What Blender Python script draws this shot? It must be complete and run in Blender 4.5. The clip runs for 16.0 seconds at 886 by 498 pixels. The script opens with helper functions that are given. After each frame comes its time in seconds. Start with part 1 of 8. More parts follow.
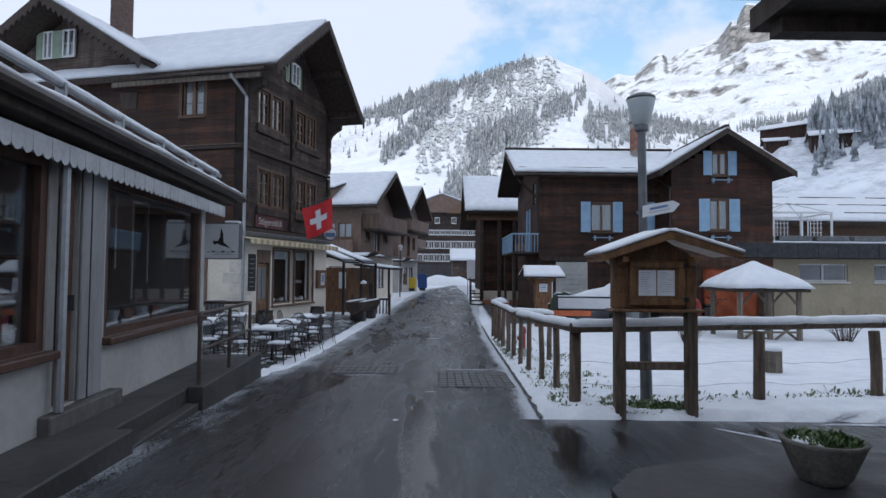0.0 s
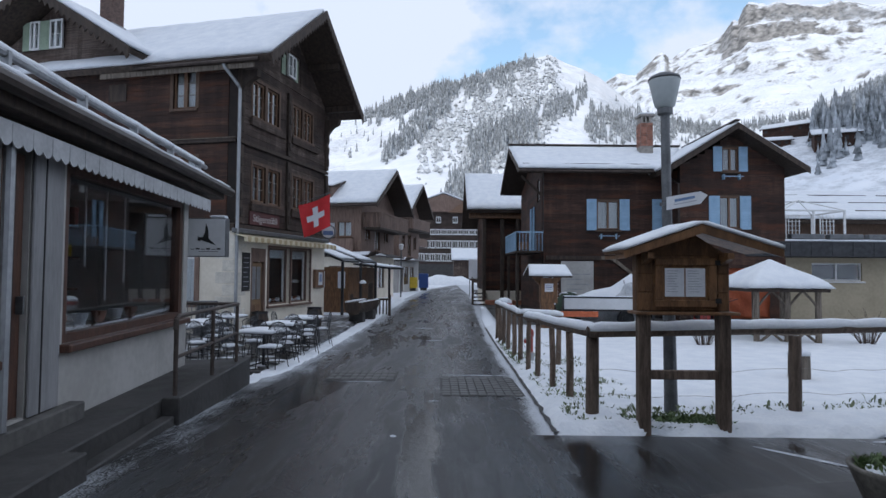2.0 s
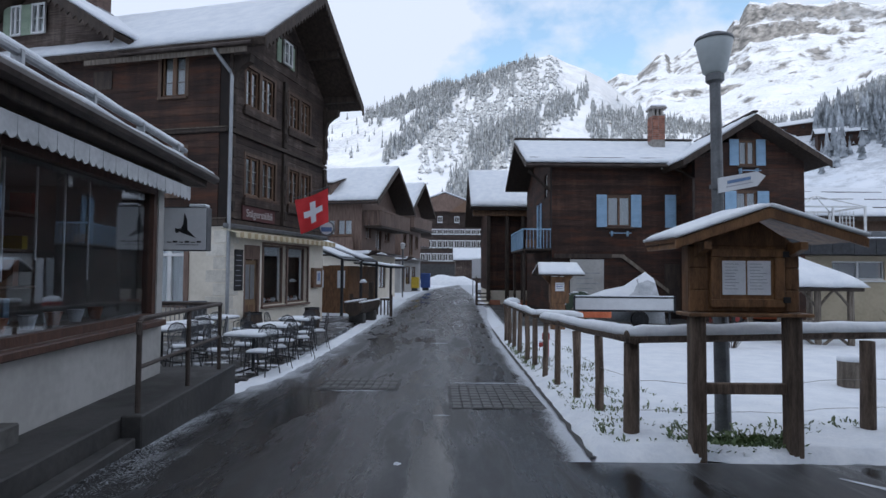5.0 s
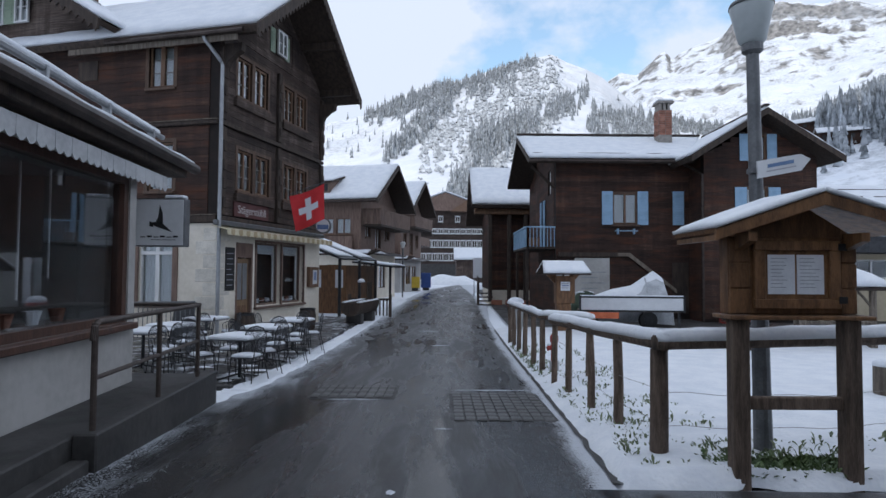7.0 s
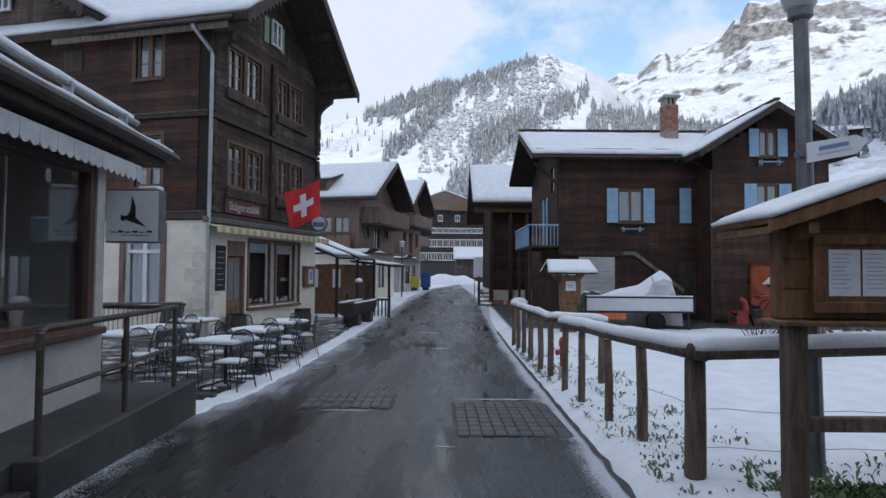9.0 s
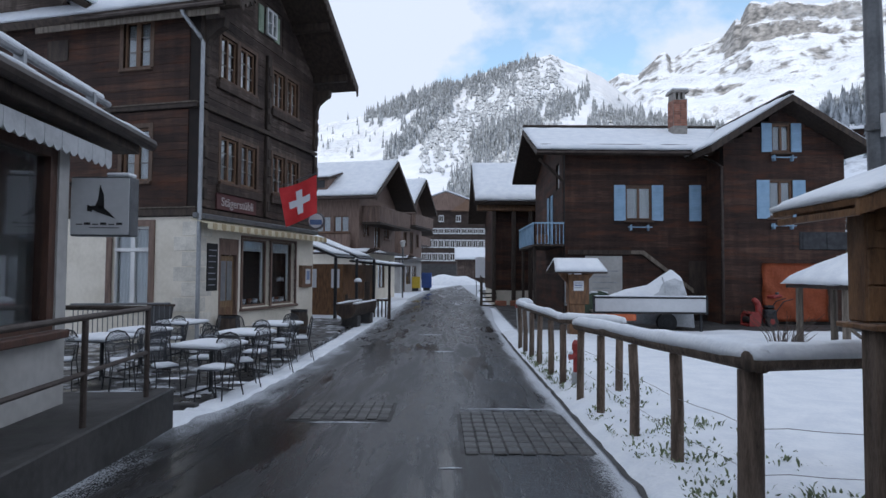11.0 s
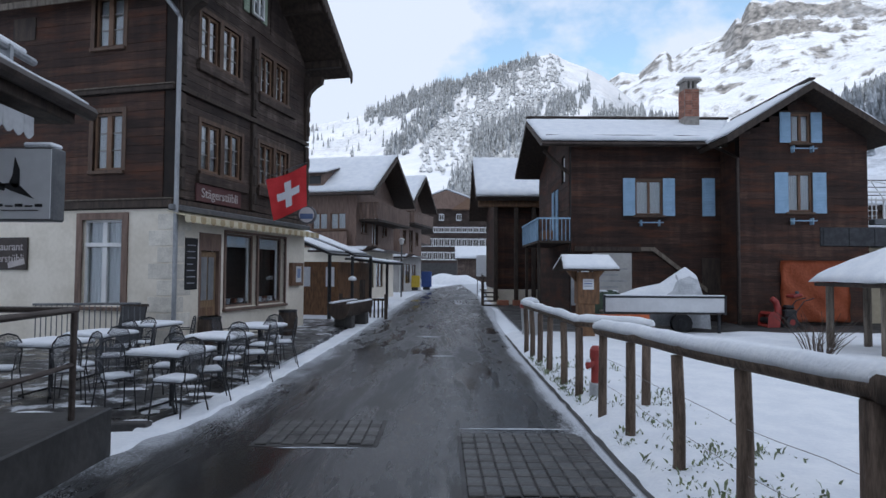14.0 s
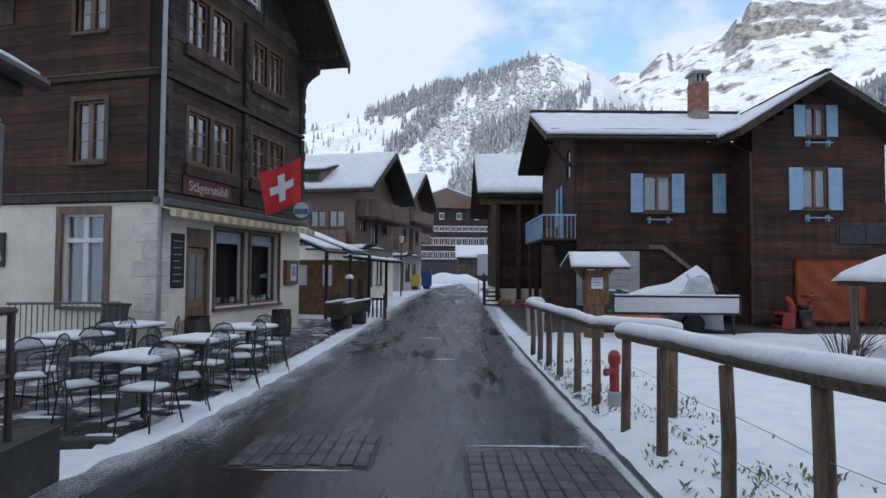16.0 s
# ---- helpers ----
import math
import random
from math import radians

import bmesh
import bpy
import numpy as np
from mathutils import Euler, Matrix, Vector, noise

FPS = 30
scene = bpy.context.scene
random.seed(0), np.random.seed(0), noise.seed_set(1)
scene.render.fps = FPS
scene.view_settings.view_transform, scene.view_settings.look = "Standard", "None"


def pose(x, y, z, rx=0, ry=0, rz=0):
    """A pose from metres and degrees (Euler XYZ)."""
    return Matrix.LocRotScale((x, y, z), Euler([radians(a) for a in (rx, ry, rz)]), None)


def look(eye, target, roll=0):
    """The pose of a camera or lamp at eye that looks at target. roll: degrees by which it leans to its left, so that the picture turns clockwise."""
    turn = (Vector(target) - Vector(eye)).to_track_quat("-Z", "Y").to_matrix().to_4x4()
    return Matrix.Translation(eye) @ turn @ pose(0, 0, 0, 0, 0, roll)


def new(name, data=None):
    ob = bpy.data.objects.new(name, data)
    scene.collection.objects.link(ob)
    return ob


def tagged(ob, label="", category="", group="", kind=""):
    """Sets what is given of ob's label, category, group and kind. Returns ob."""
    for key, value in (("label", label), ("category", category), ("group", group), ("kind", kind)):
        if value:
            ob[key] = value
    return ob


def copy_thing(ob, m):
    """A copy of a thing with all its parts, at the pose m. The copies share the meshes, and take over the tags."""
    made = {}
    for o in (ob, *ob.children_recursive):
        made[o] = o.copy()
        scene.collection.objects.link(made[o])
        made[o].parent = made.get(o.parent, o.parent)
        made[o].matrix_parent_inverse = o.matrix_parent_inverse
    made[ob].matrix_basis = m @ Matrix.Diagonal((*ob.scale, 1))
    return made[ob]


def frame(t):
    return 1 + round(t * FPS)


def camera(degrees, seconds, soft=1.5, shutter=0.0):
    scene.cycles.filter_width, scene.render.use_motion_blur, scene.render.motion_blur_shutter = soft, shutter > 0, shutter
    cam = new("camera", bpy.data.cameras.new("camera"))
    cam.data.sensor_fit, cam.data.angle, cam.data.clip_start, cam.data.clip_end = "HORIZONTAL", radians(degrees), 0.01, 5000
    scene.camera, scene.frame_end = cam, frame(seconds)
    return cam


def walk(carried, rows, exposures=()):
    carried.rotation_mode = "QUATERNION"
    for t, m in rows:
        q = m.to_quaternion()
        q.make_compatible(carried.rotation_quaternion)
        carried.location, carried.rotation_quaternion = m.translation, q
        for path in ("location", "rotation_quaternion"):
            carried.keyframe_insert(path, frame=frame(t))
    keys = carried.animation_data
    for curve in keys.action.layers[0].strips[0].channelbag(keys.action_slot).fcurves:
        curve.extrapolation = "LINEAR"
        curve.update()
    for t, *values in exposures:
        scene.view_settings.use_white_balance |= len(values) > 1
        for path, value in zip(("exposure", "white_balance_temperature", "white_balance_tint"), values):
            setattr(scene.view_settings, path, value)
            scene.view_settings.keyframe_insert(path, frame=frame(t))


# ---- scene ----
cam = camera(73.4, 16.0)
PATH = [
    (0.0, 0.000, 0.000, 1.590, -0.37, 2.22, 0.49),
    (0.5, -0.003, 0.175, 1.583, -0.30, 2.20, 0.49),
    (1.0, -0.006, 0.348, 1.578, -0.27, 2.20, 0.48),
    (1.5, -0.008, 0.520, 1.574, -0.25, 2.20, 0.47),
    (2.0, -0.016, 0.693, 1.574, -0.25, 2.20, 0.47),
    (2.5, -0.030, 0.864, 1.572, -0.23, 2.19, 0.47),
    (3.0, -0.049, 1.034, 1.566, -0.20, 2.20, 0.47),
    (3.5, -0.070, 1.198, 1.555, -0.18, 2.21, 0.47),
    (4.0, -0.091, 1.356, 1.537, -0.18, 2.22, 0.46),
    (6.5, -0.122, 2.189, 1.498, -0.08, 2.23, 0.40),
    (7.0, -0.115, 2.363, 1.488, -0.08, 2.22, 0.39),
    (7.5, -0.114, 2.528, 1.484, -0.08, 2.19, 0.39),
    (8.0, -0.118, 2.689, 1.481, -0.09, 2.18, 0.38),
    (8.5, -0.127, 2.849, 1.480, -0.10, 2.17, 0.38),
    (9.0, -0.138, 3.009, 1.479, -0.12, 2.18, 0.38),
    (11.5, -0.177, 3.840, 1.436, -0.00, 2.26, 0.33),
    (12.0, -0.171, 4.000, 1.437, 0.04, 2.22, 0.33),
    (12.5, -0.157, 4.177, 1.432, 0.06, 2.18, 0.33),
    (13.0, -0.146, 4.371, 1.422, 0.06, 2.16, 0.32),
    (13.5, -0.146, 4.569, 1.408, 0.04, 2.18, 0.33),
    (14.0, -0.149, 4.758, 1.394, 0.00, 2.19, 0.33),
    (14.5, -0.151, 4.939, 1.386, -0.03, 2.19, 0.34),
    (15.0, -0.156, 5.118, 1.381, -0.03, 2.17, 0.36),
    (15.5, -0.163, 5.291, 1.373, -0.02, 2.16, 0.39),
    (16.0, -0.179, 5.453, 1.363, 0.00, 2.13, 0.42),
]
walk(cam, [(t, pose(x, y, z, 90 + pitch, -roll, yaw)) for t, x, y, z, yaw, pitch, roll in PATH])

# ---- world, light, exposure ----
scene.view_settings.exposure = 0.22
world = bpy.data.worlds.new("alpine_sky")
scene.world = world
world.use_nodes = True
wn, wl = world.node_tree.nodes, world.node_tree.links
wn.clear()
w_out = wn.new("ShaderNodeOutputWorld")
w_bg = wn.new("ShaderNodeBackground")
w_sky = wn.new("ShaderNodeTexSky")
w_sky.sky_type, w_sky.sun_disc = "NISHITA", False
w_sky.sun_elevation, w_sky.sun_rotation = radians(19), radians(200)
w_sky.altitude = 1600
w_tc = wn.new("ShaderNodeTexCoord")
w_map = wn.new("ShaderNodeMapping")
w_map.inputs["Scale"].default_value = (1.0, 1.0, 1.5)
w_map.inputs["Location"].default_value = (0.35, 0.2, 0.1)
w_noise = wn.new("ShaderNodeTexNoise")
w_noise.inputs["Scale"].default_value = 7.5
w_noise.inputs["Detail"].default_value = 9
w_noise.inputs["Roughness"].default_value = 0.56
# thin high cloud nearly everywhere, with a clear gap over the saddle
w_dot = wn.new("ShaderNodeVectorMath")
w_dot.operation = "DOT_PRODUCT"
w_nrm = wn.new("ShaderNodeVectorMath")
w_nrm.operation = "NORMALIZE"
w_dot.inputs[1].default_value = Vector((math.sin(radians(14)) * math.cos(radians(24)), math.cos(radians(14)) * math.cos(radians(24)), math.sin(radians(24))))
w_gap = wn.new("ShaderNodeMapRange")
w_gap.inputs["From Min"].default_value, w_gap.inputs["From Max"].default_value = math.cos(radians(17)), math.cos(radians(3))
w_gap.inputs["To Min"].default_value, w_gap.inputs["To Max"].default_value = 0.22, -0.06
w_sum = wn.new("ShaderNodeMath")
w_sum.operation = "ADD"
w_ramp = wn.new("ShaderNodeValToRGB")
w_ramp.color_ramp.elements[0].position, w_ramp.color_ramp.elements[0].color = 0.42, (0.30, 0.30, 0.30, 1)
w_ramp.color_ramp.elements[1].position, w_ramp.color_ramp.elements[1].color = 0.62, (1, 1, 1, 1)
w_scale = wn.new("ShaderNodeVectorMath")
w_scale.operation = "MULTIPLY"
w_scale.inputs[1].default_value = (0.17, 0.225, 0.225)
w_mix = wn.new("ShaderNodeMix")
w_mix.data_type = "RGBA"
w_mix.inputs["B"].default_value = (0.825, 0.925, 1.13, 1)
wl.new(w_tc.outputs["Generated"], w_map.inputs["Vector"])
wl.new(w_map.outputs["Vector"], w_noise.inputs["Vector"])
wl.new(w_tc.outputs["Generated"], w_nrm.inputs[0])
wl.new(w_nrm.outputs["Vector"], w_dot.inputs[0])
wl.new(w_dot.outputs["Value"], w_gap.inputs["Value"])
wl.new(w_noise.outputs["Fac"], w_sum.inputs[0])
wl.new(w_gap.outputs["Result"], w_sum.inputs[1])
wl.new(w_sum.outputs[0], w_ramp.inputs["Fac"])
wl.new(w_sky.outputs["Color"], w_scale.inputs[0])
wl.new(w_ramp.outputs["Color"], w_mix.inputs["Factor"])
wl.new(w_scale.outputs["Vector"], w_mix.inputs["A"])
wl.new(w_mix.outputs["Result"], w_bg.inputs["Color"])
w_bg.inputs["Strength"].default_value = 0.80
wl.new(w_bg.outputs["Background"], w_out.inputs["Surface"])
sun = new("sun", bpy.data.lights.new("sun", "SUN"))
sun.data.energy, sun.data.angle, sun.data.color = 1.4, radians(1.5), (1.0, 0.95, 0.88)
# low sun behind the viewer: an unseen ridge, added at the back, blocks it from the village
SUN_AZ, SUN_EL = radians(200), radians(19)
sun.matrix_world = look((900 * math.sin(SUN_AZ) * math.cos(SUN_EL), 900 * math.cos(SUN_AZ) * math.cos(SUN_EL), 900 * math.sin(SUN_EL)), (0, 0, 0))


# ---- materials ----
def mat(name, a, b, scale=6.0, stretch=(1, 1, 1), rough=0.7, bump=0.2, vary=0.0, fine=8.0, metal=0.0, spec=0.5, island=False, bump_scale=1.0, rough2=None, coords="Object", span=(0.33, 0.68)):
    """Two-scale noise between colours a and b, fine relief, and brightness that varies by piece."""
    m = bpy.data.materials.new(name)
    m.use_nodes = True
    n, l = m.node_tree.nodes, m.node_tree.links
    p = n["Principled BSDF"]
    tc, mp = n.new("ShaderNodeTexCoord"), n.new("ShaderNodeMapping")
    mp.inputs["Scale"].default_value = stretch
    l.new(tc.outputs[coords], mp.inputs["Vector"])
    n1, n2 = n.new("ShaderNodeTexNoise"), n.new("ShaderNodeTexNoise")
    n1.inputs["Scale"].default_value, n1.inputs["Detail"].default_value = scale, 4
    n2.inputs["Scale"].default_value, n2.inputs["Detail"].default_value = scale * fine, 3
    l.new(mp.outputs["Vector"], n1.inputs["Vector"])
    l.new(mp.outputs["Vector"], n2.inputs["Vector"])
    add = n.new("ShaderNodeMath")
    add.operation = "MULTIPLY_ADD"
    add.inputs[1].default_value, add.inputs[2].default_value = 0.45, -0.22
    l.new(n2.outputs["Fac"], add.inputs[0])
    tot = n.new("ShaderNodeMath")
    tot.operation = "ADD"
    l.new(n1.outputs["Fac"], tot.inputs[0])
    l.new(add.outputs[0], tot.inputs[1])
    ramp = n.new("ShaderNodeValToRGB")
    ramp.color_ramp.elements[0].position, ramp.color_ramp.elements[0].color = span[0], (*a, 1)
    ramp.color_ramp.elements[1].position, ramp.color_ramp.elements[1].color = span[1], (*b, 1)
    l.new(tot.outputs[0], ramp.inputs["Fac"])
    col = ramp.outputs["Color"]
    if vary:
        hsv = n.new("ShaderNodeHueSaturation")
        rnd = n.new("ShaderNodeNewGeometry") if island else n.new("ShaderNodeObjectInfo")
        mr = n.new("ShaderNodeMapRange")
        mr.inputs["To Min"].default_value, mr.inputs["To Max"].default_value = 1 - vary, 1 + vary
        l.new(rnd.outputs["Random Per Island" if island else "Random"], mr.inputs["Value"])
        l.new(mr.outputs["Result"], hsv.inputs["Value"])
        l.new(col, hsv.inputs["Color"])
        col = hsv.outputs["Color"]
    l.new(col, p.inputs["Base Color"])
    p.inputs["Metallic"].default_value = metal
    p.inputs["Specular IOR Level"].default_value = spec
    if rough2 is None:
        p.inputs["Roughness"].default_value = rough
    else:
        rr = n.new("ShaderNodeMapRange")
        rr.inputs["From Min"].default_value, rr.inputs["From Max"].default_value = 0.35, 0.65
        rr.inputs["To Min"].default_value, rr.inputs["To Max"].default_value = rough, rough2
        l.new(n1.outputs["Fac"], rr.inputs["Value"])
        l.new(rr.outputs["Result"], p.inputs["Roughness"])
    if bump:
        bp = n.new("ShaderNodeBump")
        bp.inputs["Strength"].default_value, bp.inputs["Distance"].default_value = bump, 0.02 * bump_scale
        l.new(tot.outputs[0], bp.inputs["Height"])
        l.new(bp.outputs["Normal"], p.inputs["Normal"])
    return m


def glass_mat(name, tint=(0.9, 0.93, 0.95), rough=0.02):
    m = bpy.data.materials.new(name)
    m.use_nodes = True
    n, l = m.node_tree.nodes, m.node_tree.links
    n.clear()
    out, mix, tr, gl, lw, pw, ma = (n.new(k) for k in ("ShaderNodeOutputMaterial", "ShaderNodeMixShader", "ShaderNodeBsdfTransparent", "ShaderNodeBsdfGlossy", "ShaderNodeLayerWeight", "ShaderNodeMath", "ShaderNodeMath"))
    tr.inputs["Color"].default_value = (*tint, 1)
    gl.inputs["Roughness"].default_value = rough
    lw.inputs["Blend"].default_value = 0.5
    pw.operation, ma.operation = "POWER", "MULTIPLY_ADD"
    pw.inputs[1].default_value = 3.0
    ma.inputs[1].default_value, ma.inputs[2].default_value = 0.85, 0.09
    l.new(lw.outputs["Facing"], pw.inputs[0])
    l.new(pw.outputs[0], ma.inputs[0])
    l.new(ma.outputs[0], mix.inputs[0])
    l.new(tr.outputs[0], mix.inputs[1])
    l.new(gl.outputs[0], mix.inputs[2])
    l.new(mix.outputs[0], out.inputs["Surface"])
    return m


def timber_mat(name, dark, mid, light, rust, rust_amount=0.5):
    """Old weathered timber: long grain, damp streaks and broad stains that run across the boards."""
    m = bpy.data.materials.new(name)
    m.use_nodes = True
    n, l = m.node_tree.nodes, m.node_tree.links
    p = n["Principled BSDF"]
    geo, info = n.new("ShaderNodeNewGeometry"), n.new("ShaderNodeObjectInfo")

    def layer(stretch, scale, detail, rough=0.6):
        mp, nz = n.new("ShaderNodeMapping"), n.new("ShaderNodeTexNoise")
        mp.inputs["Scale"].default_value = stretch
        nz.inputs["Scale"].default_value, nz.inputs["Detail"].default_value, nz.inputs["Roughness"].default_value = scale, detail, rough
        l.new(geo.outputs["Position"], mp.inputs["Vector"])
        l.new(mp.outputs["Vector"], nz.inputs["Vector"])
        return nz.outputs["Fac"]

    grain, stain, streak = layer((1.2, 1.2, 24), 1.5, 5, 0.7), layer((0.6, 0.6, 1.1), 0.9, 5), layer((5, 5, 0.4), 1.1, 4)
    tot = None
    for sock, wgt in ((grain, 0.50), (stain, 0.55), (streak, 0.30), (info.outputs["Random"], 0.12)):
        ma = n.new("ShaderNodeMath")
        ma.operation = "MULTIPLY_ADD"
        ma.inputs[1].default_value, ma.inputs[2].default_value = wgt, -0.5 * wgt + (0.5 if tot is None else 0)
        l.new(sock, ma.inputs[0])
        if tot is not None:
            ad = n.new("ShaderNodeMath")
            l.new(ma.outputs[0], ad.inputs[0])
            l.new(tot, ad.inputs[1])
            tot = ad.outputs[0]
        else:
            tot = ma.outputs[0]
    ramp = n.new("ShaderNodeValToRGB")
    e = ramp.color_ramp.elements
    e[0].position, e[0].color, e[1].position, e[1].color = 0.36, (*dark, 1), 0.70, (*light, 1)
    q = e.new(0.54)
    q.color = (*mid, 1)
    l.new(tot, ramp.inputs["Fac"])
    mr, mx = n.new("ShaderNodeMapRange"), n.new("ShaderNodeMix")
    mr.inputs["From Min"].default_value, mr.inputs["From Max"].default_value, mr.inputs["To Max"].default_value = 0.50, 0.66, rust_amount
    l.new(layer((0.5, 0.5, 2.6), 1.3, 5, 0.65), mr.inputs["Value"])
    mx.data_type = "RGBA"
    mx.inputs["B"].default_value = (*rust, 1)
    l.new(mr.outputs["Result"], mx.inputs["Factor"])
    l.new(ramp.outputs["Color"], mx.inputs["A"])
    l.new(mx.outputs["Result"], p.inputs["Base Color"])
    p.inputs["Roughness"].default_value, p.inputs["Specular IOR Level"].default_value = 0.8, 0.3
    bp = n.new("ShaderNodeBump")
    bp.inputs["Strength"].default_value, bp.inputs["Distance"].default_value = 0.7, 0.02
    l.new(grain, bp.inputs["Height"])
    l.new(bp.outputs["Normal"], p.inputs["Normal"])
    return m


M_WOOD_OLD = timber_mat("old_weathered_larch", (0.023, 0.0165, 0.014), (0.064, 0.046, 0.038), (0.190, 0.150, 0.125), (0.058, 0.031, 0.022), 0.4)
M_WOOD_RED = timber_mat("reddish_dark_larch", (0.0185, 0.0115, 0.0095), (0.050, 0.0275, 0.0205), (0.115, 0.062, 0.043), (0.105, 0.038, 0.019), 0.65)
M_CASING = mat("brown_window_jamb", (0.060, 0.036, 0.024), (0.125, 0.075, 0.048), 4.0, (5, 5, 1), 0.7, 0.25, 0.1)
M_SASH = mat("grey_white_sash_paint", (0.22, 0.21, 0.20), (0.34, 0.33, 0.31), 5.0, (1, 1, 1), 0.6, 0.1)
M_SHOPFRAME = mat("red_brown_shop_joinery", (0.050, 0.022, 0.014), (0.105, 0.048, 0.030), 3.0, (5, 5, 1), 0.5, 0.2, 0.1)
M_POST = mat("brown_weathered_post", (0.060, 0.040, 0.028), (0.175, 0.125, 0.092), 3.0, (7, 7, 0.9), 0.85, 0.7, 0.2)
# near-black wall behind the planks: the shade in their gaps is put into its colour
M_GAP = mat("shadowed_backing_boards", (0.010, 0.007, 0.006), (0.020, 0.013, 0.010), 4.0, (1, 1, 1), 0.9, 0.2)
M_WOOD_BEAM = mat("beam_wood", (0.025, 0.017, 0.013), (0.064, 0.044, 0.032), 3.0, (4, 4, 0.8), 0.8, 0.4, 0.2)
M_WOOD_GREY = mat("weathered_grey_wood", (0.085, 0.068, 0.053), (0.21, 0.175, 0.14), 3.0, (7, 7, 0.9), 0.85, 0.6, 0.2)
M_WOOD_HONEY = mat("honey_stained_wood", (0.085, 0.038, 0.014), (0.20, 0.098, 0.040), 3.0, (5, 5, 1.2), 0.55, 0.3, 0.15)
M_WOOD_BROWN = mat("brown_chalet_wood", (0.100, 0.064, 0.050), (0.200, 0.132, 0.102), 2.0, (6, 6, 0.8), 0.75, 0.3, 0.15)
M_WINDOW_WOOD = mat("orange_brown_frame_wood", (0.11, 0.058, 0.032), (0.20, 0.115, 0.070), 4.0, (5, 5, 1), 0.6, 0.2, 0.1)
M_SNOW = mat("fresh_snow", (0.66, 0.69, 0.73), (0.76, 0.78, 0.80), 3.0, (1, 1, 1), 0.75, 0.5, bump_scale=1.5, spec=0.25)
M_PLASTER = mat("cream_plaster", (0.640, 0.583, 0.484), (0.756, 0.696, 0.594), 1.4, (1, 1, 1), 0.9, 0.25)
M_PLASTER_GREY = mat("grey_white_plaster", (0.36, 0.35, 0.33), (0.46, 0.45, 0.43), 1.2, (1, 1, 1), 0.9, 0.25)
M_BEIGE = mat("beige_render", (0.40, 0.34, 0.24), (0.50, 0.43, 0.31), 1.0, (1, 1, 1), 0.9, 0.2)
M_STONE = mat("pale_quoin_stone", (0.52, 0.49, 0.43), (0.70, 0.66, 0.58), 3.5, (1, 1, 1), 0.9, 0.5, 0.12)
M_CONCRETE = mat("wet_grey_concrete", (0.019, 0.0185, 0.018), (0.058, 0.055, 0.053), 1.8, (1, 1, 1), 0.45, 0.4, rough2=0.85)
M_COBBLE = mat("wet_setts", (0.030, 0.029, 0.028), (0.075, 0.072, 0.068), 5.0, (1, 1, 1), 0.3, 0.5, 0.3, rough2=0.7)
M_METAL_DARK = mat("dark_painted_metal", (0.030, 0.031, 0.033), (0.055, 0.056, 0.060), 8.0, (1, 1, 1), 0.45, 0.1, metal=0.6)
M_METAL_GREY = mat("grey_painted_steel", (0.10, 0.105, 0.11), (0.16, 0.165, 0.17), 6.0, (1, 1, 1), 0.45, 0.1, metal=0.5)
M_RAIL = mat("brown_steel_rail", (0.055, 0.042, 0.036), (0.095, 0.075, 0.065), 8.0, (1, 1, 1), 0.5, 0.15, metal=0.4)
M_COPPER = mat("brown_gutter_metal", (0.040, 0.030, 0.026), (0.075, 0.058, 0.050), 5.0, (1, 1, 1), 0.45, 0.1, metal=0.7)
M_ZINC = mat("zinc_downpipe", (0.26, 0.27, 0.28), (0.38, 0.39, 0.40), 4.0, (1, 1, 0.5), 0.45, 0.1, metal=0.7)
M_FABRIC = mat("white_awning_cloth", (0.42, 0.43, 0.44), (0.54, 0.55, 0.56), 3.0, (1, 1, 1), 0.95, 0.2)
M_FABRIC_CREAM = mat("cream_awning_cloth", (0.50, 0.44, 0.30), (0.62, 0.56, 0.41), 3.0, (1, 1, 1), 0.95, 0.2)
M_CURTAIN = mat("white_curtain", (0.72, 0.72, 0.70), (0.86, 0.86, 0.84), 5.0, (6, 6, 0.3), 0.95, 0.3)
M_WHITE = mat("white_paint", (0.62, 0.62, 0.61), (0.74, 0.74, 0.73), 3.0, (1, 1, 1), 0.5, 0.05)
M_BLUE = mat("light_blue_shutter_paint", (0.22, 0.36, 0.50), (0.31, 0.47, 0.62), 4.0, (1, 1, 1), 0.6, 0.15, 0.05)
M_GREEN = mat("pale_green_shutter_paint", (0.22, 0.29, 0.21), (0.32, 0.39, 0.29), 4.0, (1, 1, 1), 0.6, 0.15)
M_RED = mat("flag_red_cloth", (0.50, 0.022, 0.025), (0.60, 0.035, 0.04), 4.0, (1, 1, 1), 0.8, 0.15)
M_RED_PAINT = mat("red_paint", (0.22, 0.026, 0.022), (0.34, 0.045, 0.036), 6.0, (1, 1, 1), 0.45, 0.1)
M_ORANGE = mat("orange_tarpaulin", (0.46, 0.105, 0.040), (0.60, 0.15, 0.06), 1.6, (1, 1, 1), 0.6, 0.5, bump_scale=3)
M_SIGN_WHITE = mat("sign_white", (0.55, 0.56, 0.57), (0.62, 0.63, 0.64), 2.0, (1, 1, 1), 0.4, 0.02)
M_BLACK = mat("black_print", (0.010, 0.010, 0.011), (0.020, 0.020, 0.022), 5.0, (1, 1, 1), 0.5, 0.02)
# the darkness of unlit rooms, put into a base colour
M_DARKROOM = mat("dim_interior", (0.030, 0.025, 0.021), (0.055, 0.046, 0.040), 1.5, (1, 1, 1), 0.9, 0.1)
M_PAPER = mat("white_paper", (0.62, 0.63, 0.66), (0.72, 0.73, 0.75), 9.0, (1, 1, 1), 0.8, 0.02)
